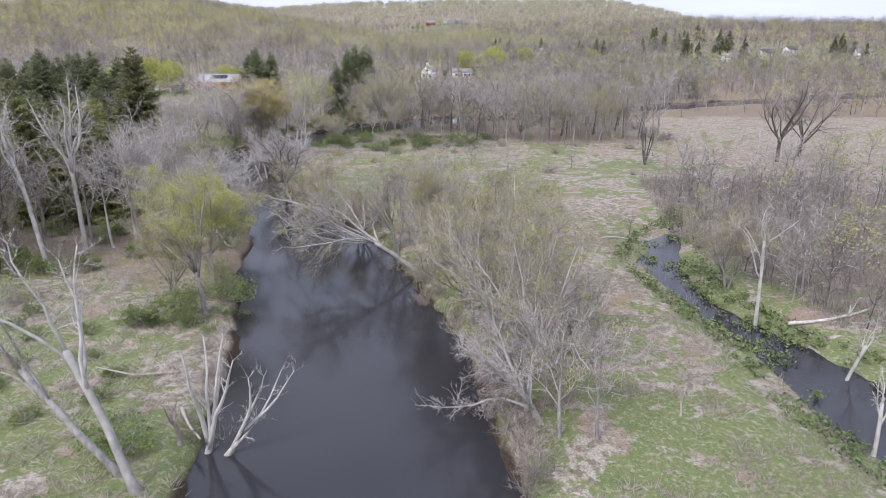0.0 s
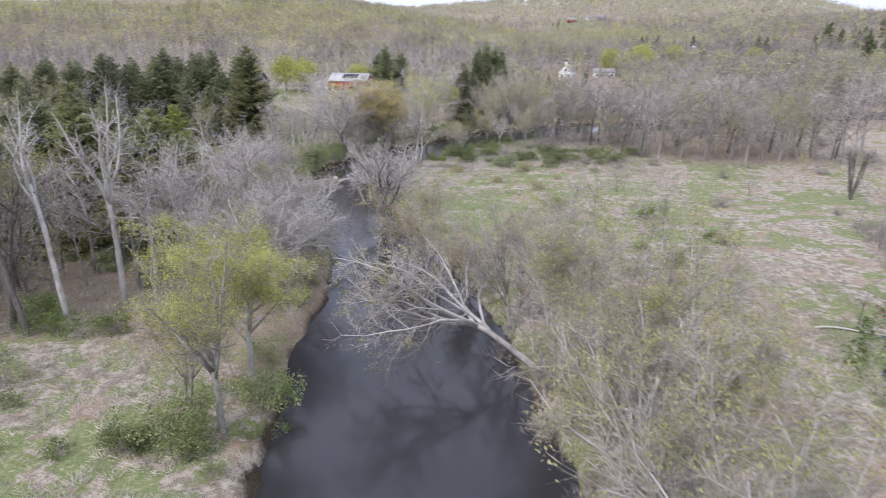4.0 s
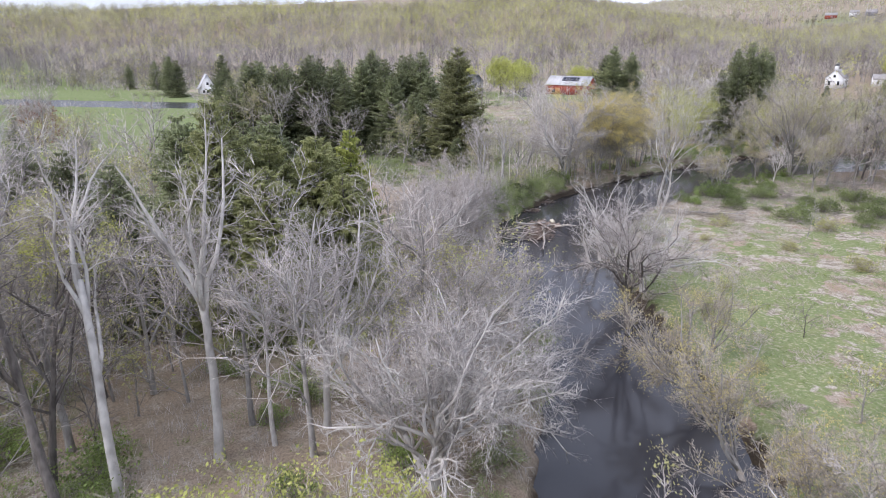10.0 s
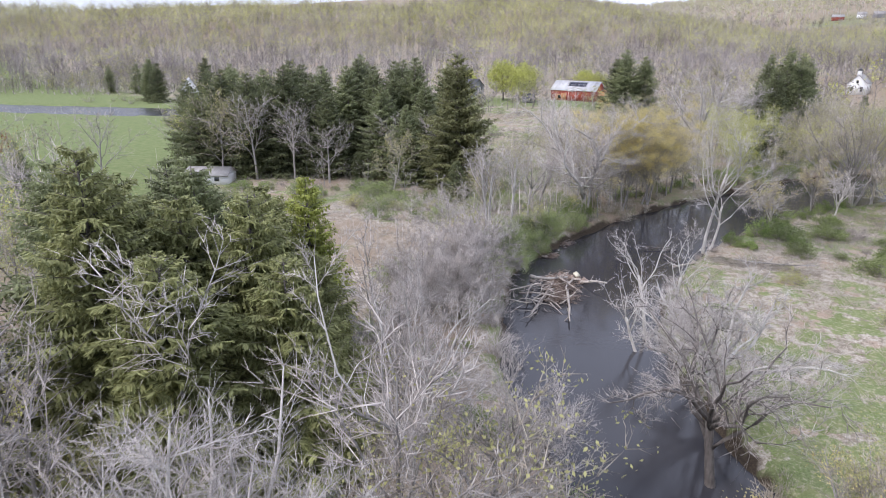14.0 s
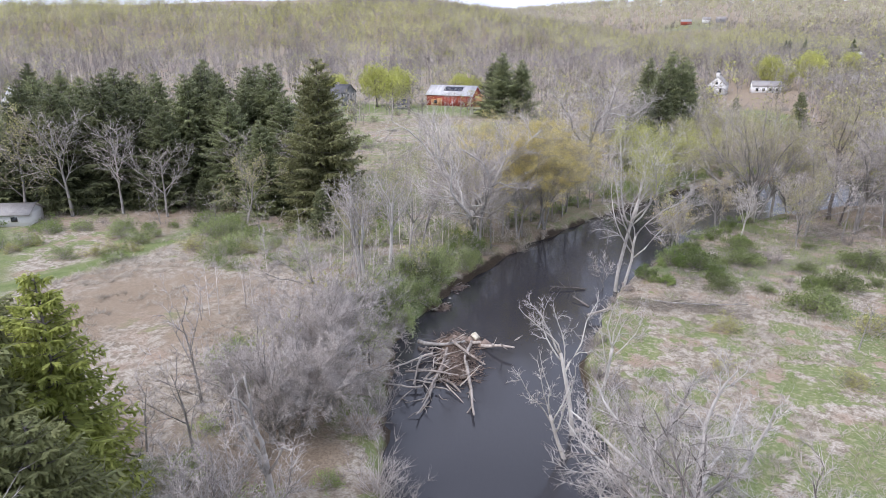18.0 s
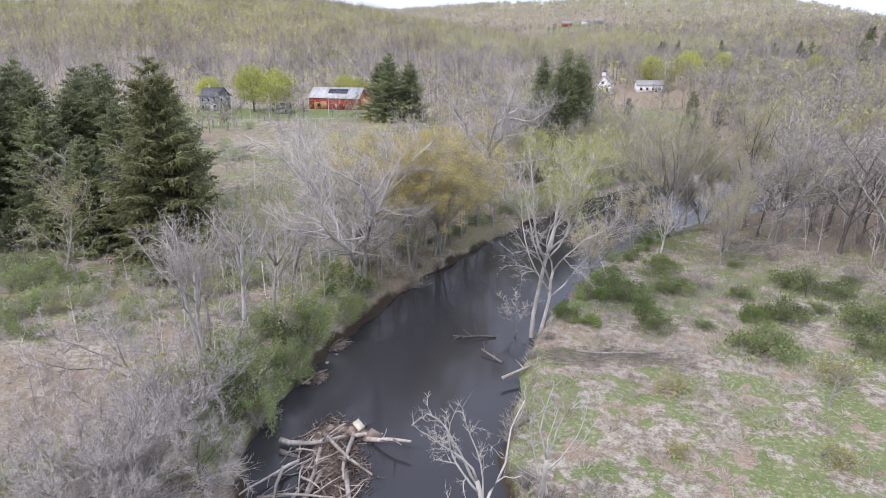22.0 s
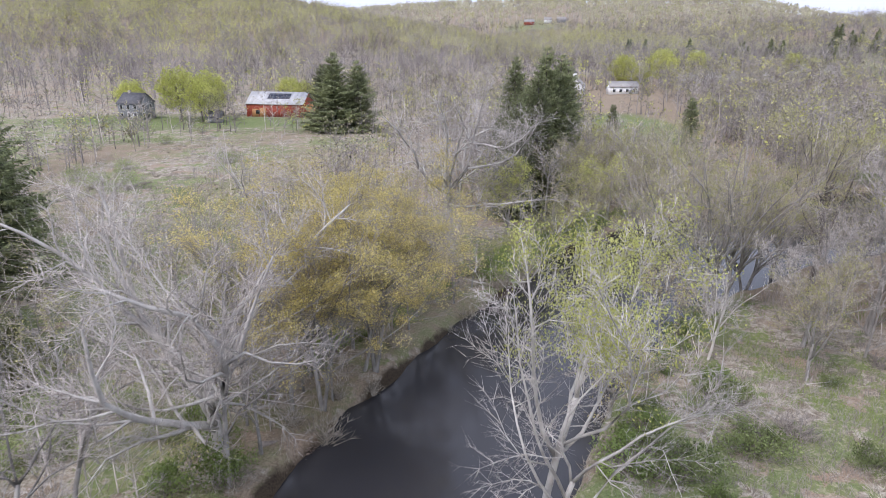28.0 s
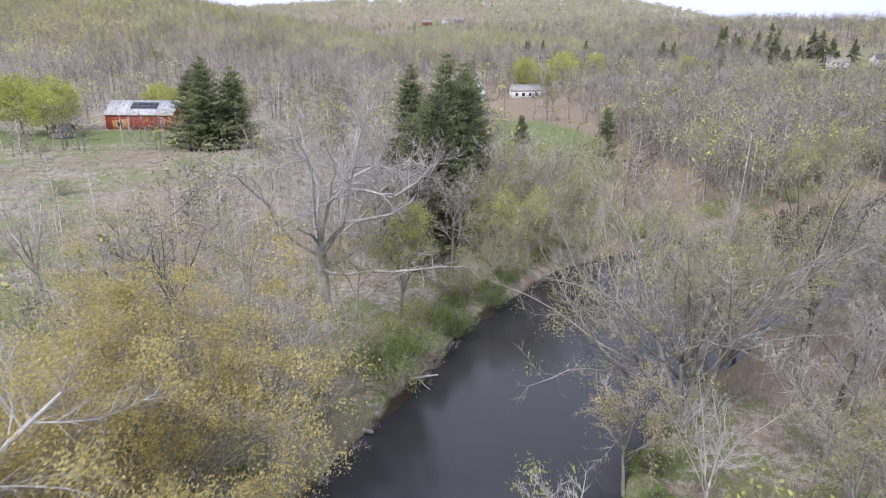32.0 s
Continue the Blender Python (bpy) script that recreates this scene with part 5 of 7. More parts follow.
# trees that screen the lawn
for kind, x, y, s in ((0, -78, 88, 1.2), (3, -84, 95, 1.15), (5, -90, 92, 1.2), (0, -72, 82, 1.15), (3, -95, 104, 1.2), (5, -88, 84, 1.15), (2, -80, 101, 1.0), (0, -86, 108, 1.1), (2, -76, 106, 1.05)):
    note(x, y)
    plant(kind, x, y, s, x * 11)
for kind, x, y, s in ((0, -146, 128, 1.1), (3, -152, 124, 1.05), (2, -140, 133, 0.95), (0, -160, 137, 1.15), (4, -155, 132, 0.9), (3, -166, 140, 1.0), (2, -128, 168, 1.35), (2, -124, 163, 1.2), (0, -118, 166, 1.1), (0, -112, 170, 1.0), (4, -134, 168, 1.2), (0, -132, 143, 1.0)):
    note(x, y)
    plant(kind, x, y, s, x * 13)
# around the spruce row
fill(5, 34, -150, -82, 160, 200, 3.4, (0, 3, 2, 11, 9), lambda x, y: y > 164 - (x + 118) * 0.2, 0.5, 0.95)
# woods round the bend
fill(7, 90, -8, 56, 168, 240, 2.9, (0, 2, 1, 3, 0, 3, 1, 2), lambda x, y: near_side(x, y) & (y + 0.75 * x > 186) & (channel(x, y, RIVER) > 3), 0.65, 1.3)
fill(23, 62, -46, 62, 226, 286, 3.8, (0, 2, 3, 2, 4, 4), lambda x, y: far_side(x, y) & ~((np.abs(x + 2) < 19) & (y > 247)), 0.7, 1.05)
fill(10, 18, -28, -12, 224, 252, 3.0, (2, 2, 4, 4, 10), far_side, 0.55, 0.95)
# thicket by the marsh and single trees of the meadow
fill(11, 105, 30, 72, 56, 124, 1.9, (9, 9, 9, 10, 11), lambda x, y: x > 31 + np.abs(y - 88) * 0.12, 0.7, 1.25)
fill(12, 12, 66, 115, 80, 160, 4, (9, 11, 9, 10), None, 0.8, 1.2)
fill(13, 16, -14, 60, 84, 180, 5, (9, 10, 11), lambda x, y: near_side(x, y) & (channel(x, y, RIVER) > 8), 0.45, 0.85)
fill(14, 26, -14, 16, 80, 124, 2.4, (9, 10, 11), lambda x, y: near_side(x, y) & (channel(x, y, RIVER) > 2.5), 0.55, 0.95)
fill(19, 22, -10, 16, 40, 88, 2.4, (2, 3, 10, 11, 3), lambda x, y: near_side(x, y) & (channel(x, y, RIVER) > 1) & (channel(x, y, RIVER) < 7), 0.55, 0.85)
# round the farms and the village
for x, y, s in ((-152, 355, 1.25), (-147, 366, 1.15), (-178, 368, 0.9), (-128, 398, 0.9), (-120, 392, 0.8), (16, 483, 1.15), (36, 490, 1.3), (22, 470, 0.8), (114, 528, 1.1), (133, 552, 0.9), (62, 525, 1.2), (91, 558, 0.9), (215, 590, 0.8)):
    plant(6, x, y, s, x * 7)
for x, y, s in ((48, 440, 1.1), (72, 446, 1.0), (95, 470, 1.2), (112, 480, 1.1), (40, 446, 1.0)):
    plant(8, x, y, s, x * 9)
plant(7, -178, 146, 0.9, 60)


def spots(seed, n, x0, x1, y0, y1, keep):
    rng = np.random.default_rng(seed)
    p = np.stack((rng.uniform(x0, x1, n), rng.uniform(y0, y1, n)), -1)
    ok = keep(p[:, 0], p[:, 1]) & (channel(p[:, 0], p[:, 1], RIVER) > 1.5)
    return p[ok]


def grove(name, seed, pts, height, twig_material, leaf, flakes, size, thick, label):
    """Trees of a wood too far off to pick apart: trunks, limbs and twigs in one sheet, buds in another."""
    if not len(pts):
        return
    rng = np.random.default_rng(seed)
    x, y = pts[:, 0], pts[:, 1]
    z = ground_z(x, y)
    h = height * rng.uniform(0.6, 1.15, len(x))
    wood, crown = Geo(), Geo()
    lean = rng.normal(size=(len(x), 2)) * 0.05 * h[:, None]
    foot, top = np.stack((x, y, z - 0.4), -1), np.stack((x + lean[:, 0], y + lean[:, 1], z + h * 0.95), -1)
    spikes(wood, foot, top, 0.018 * h + thick * 0.6, rng)
    k = np.repeat(np.arange(len(x)), 9)
    f = rng.uniform(0.16, 0.8, len(k))
    a = foot[k] + (top[k] - foot[k]) * f[:, None]
    az = rng.uniform(0, 6.283, len(k))
    d = unit(np.stack((np.cos(az), np.sin(az), rng.uniform(0.4, 1.3, len(k))), -1))
    ln = h[k] * rng.uniform(0.2, 0.42, len(k)) * (1.15 - 0.6 * f)
    spikes(wood, a, a + d * ln[:, None], thick * 1.3, rng)
    r = np.repeat(np.arange(len(k)), 3)
    g = rng.uniform(0.2, 0.95, (len(r), 1))
    a2, w2, l2, b2 = twiglets(rng, wood, a[r] + d[r] * ln[r][:, None] * g, d[r], ln[r] * 0.55, thick, 1, 0.75, 0.05)
    a3, w3, l3, b3 = twiglets(rng, wood, a2 + w2 * l2 * 0.5, w2, l2[:, 0] * 0.6, thick * 0.75, 1, 0.8, 0.05)
    tagged(part(name, wood, twig_material), "bare trunks and twigs of " + label, "woods", kind="stuff")
    if flakes:
        tips = np.concatenate((b2, b3))
        n = flakes * len(x)
        leaves(crown, tips[rng.integers(0, len(tips), n)] + rng.normal(size=(n, 3)) * 0.35, size if leaf in (HILL_OLIVE, HILL_LIME) else size * 0.75, rng)
        tagged(part(name, crown, leaf), "fine twig ends and buds of " + label, "woods", kind="stuff")


def brush(name, seed, pts, height, thick, material, label):
    """Waist-high to head-high brush between the trees."""
    rng = np.random.default_rng(seed)
    k = np.repeat(np.arange(len(pts)), 7)
    x, y = pts[k, 0] + rng.normal(size=len(k)) * 0.3, pts[k, 1] + rng.normal(size=len(k)) * 0.3
    a = np.stack((x, y, ground_z(x, y) - 0.1), -1)
    h = height * rng.uniform(0.4, 1.2, len(k))
    az = rng.uniform(0, 6.283, len(k))
    s = rng.uniform(0.1, 0.7, len(k))
    g = Geo()
    spikes(g, a, a + np.stack((np.cos(az) * s * h, np.sin(az) * s * h, h), -1), thick, rng)
    tagged(part(name, g, material), label, "undergrowth", kind="stuff")


def on_ridge(x, y):
    u = (x + 140) * -0.48 + (y - 425) * 0.876
    v = (x + 140) * 0.876 + (y - 425) * 0.48
    return (u > 2) & (u < 520) & (v < 420)


def bend_woods(x, y):
    return far_side(x, y) & ~((np.abs(x + 1) < 19) & (y > 262)) & ((x > -46) | (y > 305)) & ((x > -60) | (y < 300))


def village_woods(x, y):
    return ~((np.abs(x + 2) < 17) & (y < 374)) & ~((x > 150) & (y > 490)) & ~((x > -34) & (x < 24) & (y > 384) & (y < 462)) & ~on_ridge(x, y) & ((x > -60) | (y > 386))


for seed, tw, leaf, share, fl in ((1, TWIG_GREY, TWIG_HILL, 0.6, 45), (2, TWIG_BROWN, TWIG_BROWN, 0.5, 45), (3, TWIG_HILL, HILL_OLIVE, 1.1, 70), (4, TWIG_BROWN, HILL_LIME, 0.5, 75), (5, TWIG_HILL, TWIG_HILL, 0.35, 45)):
    grove("bend_woods", 200 + seed, spots(210 + seed, int(820 * share), -60, 120, 256, 350, bend_woods), 15, tw, leaf, fl, 0.26, 0.09, "the woods beyond the river bend")
    grove("plain_woods", 220 + seed, spots(230 + seed, int(170 * share), 50, 420, 232, 350, lambda x, y: x > 40), 13, tw, leaf, fl, 0.28, 0.10, "the woods along the plain")
    grove("village_woods", 240 + seed, spots(250 + seed, int(950 * share), -260, 420, 350, 560, village_woods), 16, tw, leaf, fl, 0.32, 0.14, "the woods round the village")
    grove("field_edge_woods", 260 + seed, spots(270 + seed, int(120 * share), -150, -58, 200, 346, lambda x, y: (y > 322) | (x > -70) | (x < -122)), 12, tw, leaf, fl, 0.26, 0.09, "the trees at the rough field")
    grove("lawn_edge_woods", 280 + seed, spots(290 + seed, int(320 * share), -430, -120, 258, 372, lambda x, y: ((x + 140) * -0.48 + (y - 425) * 0.876 > -24) & ~((np.abs(x + 150) < 40) & (np.abs(y - 356) < 16))), 12, tw, leaf, fl, 0.3, 0.12, "the trees under the hillside")
    grove("far_plain_trees", 300 + seed, spots(310 + seed, int(30 * share), 110, 330, 140, 250, lambda x, y: (y > 225) | (x > 165)), 11, tw, leaf, fl, 0.26, 0.09, "the scattered trees of the plain")
    grove("lawn_trees", 320 + seed, spots(330 + seed, int(70 * share), -300, -86, 84, 170, lambda x, y: (x < -84) & ((y < 122) | (x < -168))), 12, tw, leaf, fl, 0.22, 0.07, "the trees beside the lawn")
grove("marsh_thicket", 361, spots(362, 220, 31, 74, 56, 126, lambda x, y: x > 31 + np.abs(y - 88) * 0.12), 6, TWIG_BROWN, TWIG_BROWN, 0, 0, 0.035, "the brown thicket by the marsh")
grove("marsh_thicket", 363, spots(364, 70, 66, 118, 78, 162, lambda x, y: x > 60), 7, TWIG_GREY, TWIG_GREY, 0, 0, 0.05, "the grey thicket by the marsh")
grove("bank_thicket", 365, spots(366, 90, -12, 50, 176, 236, lambda x, y: near_side(x, y) & (y + 0.75 * x > 186) & (channel(x, y, RIVER) > 4)), 7, TWIG_GREY, TWIG_GREY, 0, 0, 0.045, "the grey thicket inside the bend")
brush("undergrowth", 367, spots(368, 2200, -30, 12, 156, 204, near_side), 0.8, 0.035, TWIG_BROWN, "brown brush among the meadow bushes")
brush("undergrowth", 369, spots(370, 2600, -30, 12, 158, 204, lambda x, y: near_side(x, y) & (wobble(x, y, 5, 47) > 0.0)), 0.45, 0.07, BLADE, "fresh green growth among the meadow bushes")
brush("undergrowth", 381, spots(382, 1500, -34, 6, 166, 200, lambda x, y: near_side(x, y) & (wobble(x, y, 6, 51) > -0.1)), 1.0, 0.03, TWIG_BROWN, "brown brush of the bushy bank")
grove("field_trees", 371, spots(372, 230, -112, -46, 184, 264, lambda x, y: far_side(x, y) & (channel(x, y, RIVER) > 3) & (wobble(x, y, 20, 48) + 0.5 * smooth(-85, -60, x) > 0.05)), 10, TWIG_GREY, TWIG_GREY, 0, 0, 0.055, "the grey trees at the edge of the rough field")
grove("field_trees", 373, spots(374, 110, -84, -46, 184, 250, lambda x, y: far_side(x, y) & (channel(x, y, RIVER) > 3)), 10, TWIG_TAN, LEAF_OLIVE, 60, 0.15, 0.05, "the olive trees at the edge of the rough field")
grove("bank_thicket", 375, spots(376, 120, -74, -52, 138, 186, lambda x, y: far_side(x, y) & (channel(x, y, RIVER) > 2.5)), 7, TWIG_GREY, TWIG_GREY, 0, 0, 0.04, "the grey thicket on the bank")
grove("lawn_trees", 377, spots(378, 60, -150, -86, 88, 126, lambda x, y: y < 122), 15, TWIG_GREY, TWIG_GREY, 0, 0, 0.06, "the grey trees beside the lawn")
grove("lawn_trees", 379, spots(380, 40, -150, -86, 88, 126, lambda x, y: y < 122), 14, TWIG_TAN, LEAF_LIME, 110, 0.17, 0.06, "the lime budding trees beside the lawn")
brush("undergrowth", 341, spots(342, 2600, -60, 130, 225, 345, bend_woods), 2.6, 0.10, TWIG_BROWN, "brown undergrowth of the woods beyond the bend")
brush("undergrowth", 343, spots(344, 2600, -260, 420, 345, 560, village_woods), 3.0, 0.16, TWIG_GREY, "grey undergrowth of the village woods")
brush("undergrowth", 345, spots(346, 1500, -12, 60, 168, 240, lambda x, y: near_side(x, y) & (y + 0.75 * x > 184)), 1.8, 0.05, TWIG_BROWN, "brown undergrowth on the meadow's wooded edge")
brush("undergrowth", 347, spots(348, 1700, -110, -32, 58, 112, lambda x, y: far_side(x, y) & (y + 0.25 * x > 46)), 1.3, 0.03, TWIG_GREY, "grey undergrowth of the leaf-littered wood")
brush("undergrowth", 349, spots(350, 4000, 31, 70, 58, 124, lambda x, y: x > 31 + np.abs(y - 88) * 0.12), 2.0, 0.05, TWIG_BROWN, "brown undergrowth of the marsh thicket")
brush("undergrowth", 351, spots(352, 1400, -140, -62, 162, 260, lambda x, y: (x < -70)), 1.3, 0.06, TWIG_BROWN, "brown brush of the rough field")
brush("undergrowth", 353, spots(354, 700, -66, -44, 104, 222, far_side), 1.6, 0.04, TWIG_TAN, "tan brush along the woods' bank")
brush("undergrowth", 355, spots(356, 900, -430, -120, 256, 372, lambda x, y: (x + 140) * -0.48 + (y - 425) * 0.876 > -26), 2.6, 0.14, TWIG_GREY, "grey brush under the hillside")
brush("undergrowth", 357, spots(358, 700, -16, 30, 40, 180, lambda x, y: near_side(x, y) & (wobble(x, y, 14, 41) > 0.25)), 1.1, 0.035, TWIG_TAN, "thin tan brush of the meadow")


# ---- distant woods ----
def far_woods(name, seed, spots, material, twig_material, label, height, flakes, size, twigs, thick):
    """Bare or budding trees of a distant hillside, one sheet of many small trunks and crowns."""
    rng = np.random.default_rng(seed)
    x, y = spots[:, 0], spots[:, 1]
    z = ground_z(x, y)
    h = height * rng.uniform(0.7, 1.2, len(x))
    foot, top = np.stack((x, y, z - 0.5), -1), np.stack((x, y, z + h * 0.92), -1)
    wood, crown = Geo(), Geo()
    spikes(wood, foot, top, thick * 2.2, rng)
    k = np.repeat(np.arange(len(x)), twigs)
    f = rng.uniform(0.35, 0.85, len(k))
    a = np.stack((x[k], y[k], z[k] + h[k] * f), -1)
    az = rng.uniform(0, 6.283, len(k))
    r = h[k] * rng.uniform(0.14, 0.34, len(k))
    spikes(wood, a, a + np.stack((np.cos(az) * r, np.sin(az) * r, r * rng.uniform(0.8, 2.0, len(k))), -1), thick, rng)
    tagged(part(name, wood, twig_material), "bare trunks and twigs of " + label, "woods", kind="stuff")
    if flakes:
        k = np.repeat(np.arange(len(x)), flakes)
        d = unit(rng.normal(size=(len(k), 3))) * rng.uniform(0.45, 1.0, (len(k), 1)) * np.array((0.28, 0.28, 0.3))
        c = np.stack((x[k], y[k], z[k] + h[k] * 0.7), -1) + d * h[k][:, None]
        leaves(crown, c, size, rng)
        tagged(part(name, crown, material), "young leaves of " + label, "woods", kind="stuff")


def in_view(x, y):
    return (x > -1.9 * (y + 10)) & (x < 0.85 * (y + 40))


def ridge_face(x, y):
    u = (x + 140) * -0.48 + (y - 425) * 0.876
    return on_ridge(x, y) & in_view(x, y) & (u < 400)


hill_a = spots(31, 24000, -900, 320, 200, 950, ridge_face)
n_hill = len(hill_a)
up = ((hill_a[:, 0] + 140) * -0.48 + (hill_a[:, 1] - 425) * 0.876) / 400
hill_kind = up * 1.1 + np.random.default_rng(36).normal(size=n_hill) * 0.3 + 0.25 * wobble(hill_a[:, 0], hill_a[:, 1], 60, 37)
for seed, lo, hi, leaf, tw, fl, size, label in ((32, -9, 0.32, TWIG_HILL, TWIG_HILL, 6, 0.36, "grey hillside woods"), (35, 0.32, 0.38, TWIG_HILL, TWIG_GREY, 6, 0.36, "pale grey hillside woods"),
                                                (33, 0.38, 0.56, HILL_OLIVE, TWIG_HILL, 34, 0.42, "olive budding hillside woods"), (34, 0.56, 9, HILL_LIME, TWIG_HILL, 40, 0.48, "lime budding hillside woods")):
    far_woods("hillside_woods", seed, hill_a[(hill_kind >= lo) & (hill_kind < hi)], leaf, tw, label, 17, fl, size, 13, 0.13)


def valley(x, y):
    return in_view(x, y) & ~on_ridge(x, y) & ~((np.abs(x - 250) < 130) & (np.abs(y - 600) < 60)) & ~((np.abs(x + 14) < 60) & (np.abs(y - 1150) < 50)) & (x > -0.55 * y) & (x < 0.8 * y)


low_a = spots(41, 13000, -500, 800, 500, 1100, valley)
far_woods("valley_woods", 42, low_a[: int(len(low_a) * 0.5)], TWIG_HILL, TWIG_HILL, "grey valley woods", 16, 12, 0.6, 9, 0.2)
far_woods("valley_woods", 43, low_a[int(len(low_a) * 0.5): int(len(low_a) * 0.85)], HILL_OLIVE, TWIG_HILL, "olive valley woods", 15, 24, 0.7, 5, 0.2)
far_woods("valley_woods", 44, low_a[int(len(low_a) * 0.85):], HILL_LIME, TWIG_HILL, "lime valley woods", 14, 26, 0.7, 4, 0.2)
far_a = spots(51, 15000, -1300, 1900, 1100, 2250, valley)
# these crown colours carry the painted haze; no air volume is drawn
for seed, f0, f1, leaf, what in ((52, 0.0, 0.45, LEAF_HAZED, "haze-paled woods on the far hill"), (53, 0.45, 0.75, HAZED_TAN, "haze-paled tan woods on the far hill"), (54, 0.75, 1.0, HAZED_OLIVE, "haze-paled olive woods on the far hill")):
    far_woods("far_hill_woods", seed, far_a[int(len(far_a) * f0): int(len(far_a) * f1)], leaf, HAZED_TAN, what, 16, 24, 1.35, 1, 0.5)
dark_a = spots(61, 230, 40, 420, 540, 760, lambda x, y: wobble(x, y, 60, 9) > 0.24)


def far_conifers(name, seed, pts, height):
    rng = np.random.default_rng(seed)
    g = Geo()
    for x, y in pts:
        h, z = height * rng.uniform(0.5, 1.2), gz(x, y)
        n = 110
        f = rng.uniform(0.05, 0.98, n)
        az = rng.uniform(0, 6.283, n)
        r = h * 0.42 * (1 - f) ** 0.8 + 0.3
        a = np.stack((np.full(n, x), np.full(n, y), z + f * h), -1)
        spikes(g, a, a + np.stack((np.cos(az) * r, np.sin(az) * r, -0.35 * r), -1), 2.0, rng)
        spikes(g, a[:1] * (1, 1, 0) + (0, 0, z), np.array([(x, y, z + h)]), 0.9, rng)
    tagged(part(name, g, NEEDLE), "dark conifers standing among the distant woods", "woods", kind="stuff")


far_conifers("distant_conifers", 62, dark_a, 19)


# ---- buildings ----
def gable_house(name, x, y, turn, length, depth, wall_h, roof_h, walls, roof, label, category="house", windows=(), doors=(), chimney=None, trim=WHITE_PAINT, overhang=0.35):
    """Walls, two roof slopes, gables, windows (x along the front, z, width, height, face) and doors. The front looks to -y."""
    ob = thing(name, (x, y, gz(x, y) - 0.1), label, category, turn=turn)
    g = Geo()
    box(g, -length / 2, length / 2, -depth / 2, depth / 2, -0.5, wall_h)
    for s in (-1, 1):
        e = s * length / 2
        g.add([(e, -depth / 2, wall_h), (e, depth / 2, wall_h), (e, 0, wall_h + roof_h), (e - s * 0.15, -depth / 2, wall_h), (e - s * 0.15, depth / 2, wall_h), (e - s * 0.15, 0, wall_h + roof_h)],
              [(0, 1, 2), (5, 4, 3)], [(0, 2, 5, 3), (1, 4, 5, 2)])
    part("wall", g, walls, ob)
    for s in (-1, 1):
        g = Geo()
        k = overhang / (depth / 2)
        lo, hi = (s * (depth / 2 + overhang), wall_h - roof_h * k), (0, wall_h + roof_h)
        l2 = length / 2 + overhang
        v = [(px, py, pz + dz) for dz in (0.03, 0.18) for px, (py, pz) in ((-l2, lo), (l2, lo), (l2, hi), (-l2, hi))]
        g.add(v, None, [(0, 3, 2, 1), (4, 5, 6, 7), (0, 1, 5, 4), (1, 2, 6, 5), (2, 3, 7, 6), (3, 0, 4, 7)])
        part("roof", g, roof, ob)
    for wx, wz, ww, wh, face in windows:
        g, p = Geo(), Geo()
        if face == "front":
            f = -depth / 2
            box(g, wx - ww / 2 - 0.1, wx + ww / 2 + 0.1, f - 0.06, f + 0.02, wz - 0.1, wz + wh + 0.1)
            box(p, wx - ww / 2, wx + ww / 2, f - 0.075, f - 0.02, wz, wz + wh)
        else:
            e, s = (length / 2, 1) if face == "east" else (-length / 2, -1)
            box(g, min(e, e + s * 0.06), max(e, e + s * 0.06), wx - ww / 2 - 0.1, wx + ww / 2 + 0.1, wz - 0.1, wz + wh + 0.1)
            box(p, min(e + s * 0.02, e + s * 0.075), max(e + s * 0.02, e + s * 0.075), wx - ww / 2, wx + ww / 2, wz, wz + wh)
        w = part("window", g, trim, ob)
        part("pane", p, GLASS, w)
    for dx, dw, dh, mat in doors:
        g = Geo()
        box(g, dx - dw / 2, dx + dw / 2, -depth / 2 - 0.07, -depth / 2 + 0.02, 0, dh)
        part("door", g, mat, ob)
    if chimney:
        g = Geo()
        box(g, chimney - 0.4, chimney + 0.4, -0.4, 0.4, wall_h, wall_h + roof_h + 0.9)
        part("chimney", g, STONE, ob)
    return ob


barn = gable_house("barn", -123, 374, -6, 22, 11, 4.8, 3.8, RED_BOARD, METAL_ROOF, "long red barn with a pale metal roof", "barn",
                   windows=((-6.6, 1.2, 1.6, 1.3, "front"),), doors=((-7.6, 2.4, 3.0, ORANGE_BOARD), (-4.6, 2.6, 3.4, ORANGE_BOARD), (1.5, 5.5, 3.2, RED_BOARD)))
g = Geo()
for i in range(5):
    for j in range(2):
        x0, s0, s1 = -3.6 + i * 1.75, 0.42 + j * 0.22, 0.62 + j * 0.22
        y0, y1, z0, z1 = -5.85 * (1 - s0), -5.85 * (1 - s1), 4.56 + 4.04 * s0 + 0.26, 4.56 + 4.04 * s1 + 0.26
        g = Geo()
        g.add([(x0, y0, z0), (x0 + 1.68, y0, z0), (x0 + 1.68, y1, z1), (x0, y1, z1), (x0, y0, z0 - 0.06), (x0 + 1.68, y0, z0 - 0.06), (x0 + 1.68, y1, z1 - 0.06), (x0, y1, z1 - 0.06)], None,
              [(0, 1, 2, 3), (4, 7, 6, 5), (0, 4, 5, 1), (1, 5, 6, 2), (2, 6, 7, 3), (3, 7, 4, 0)])
        part("solar_panel", g, PANEL, barn)
gable_house("barn_annex", -108.5, 372, 84, 7, 6.5, 3.4, 2.2, ORANGE_BOARD, PALE_SHINGLE, "small cedar-boarded barn annex with a pale roof", "barn", windows=((0, 1.2, 1.2, 1.2, "front"),), doors=((2, 2, 2.4, RED_BOARD),))
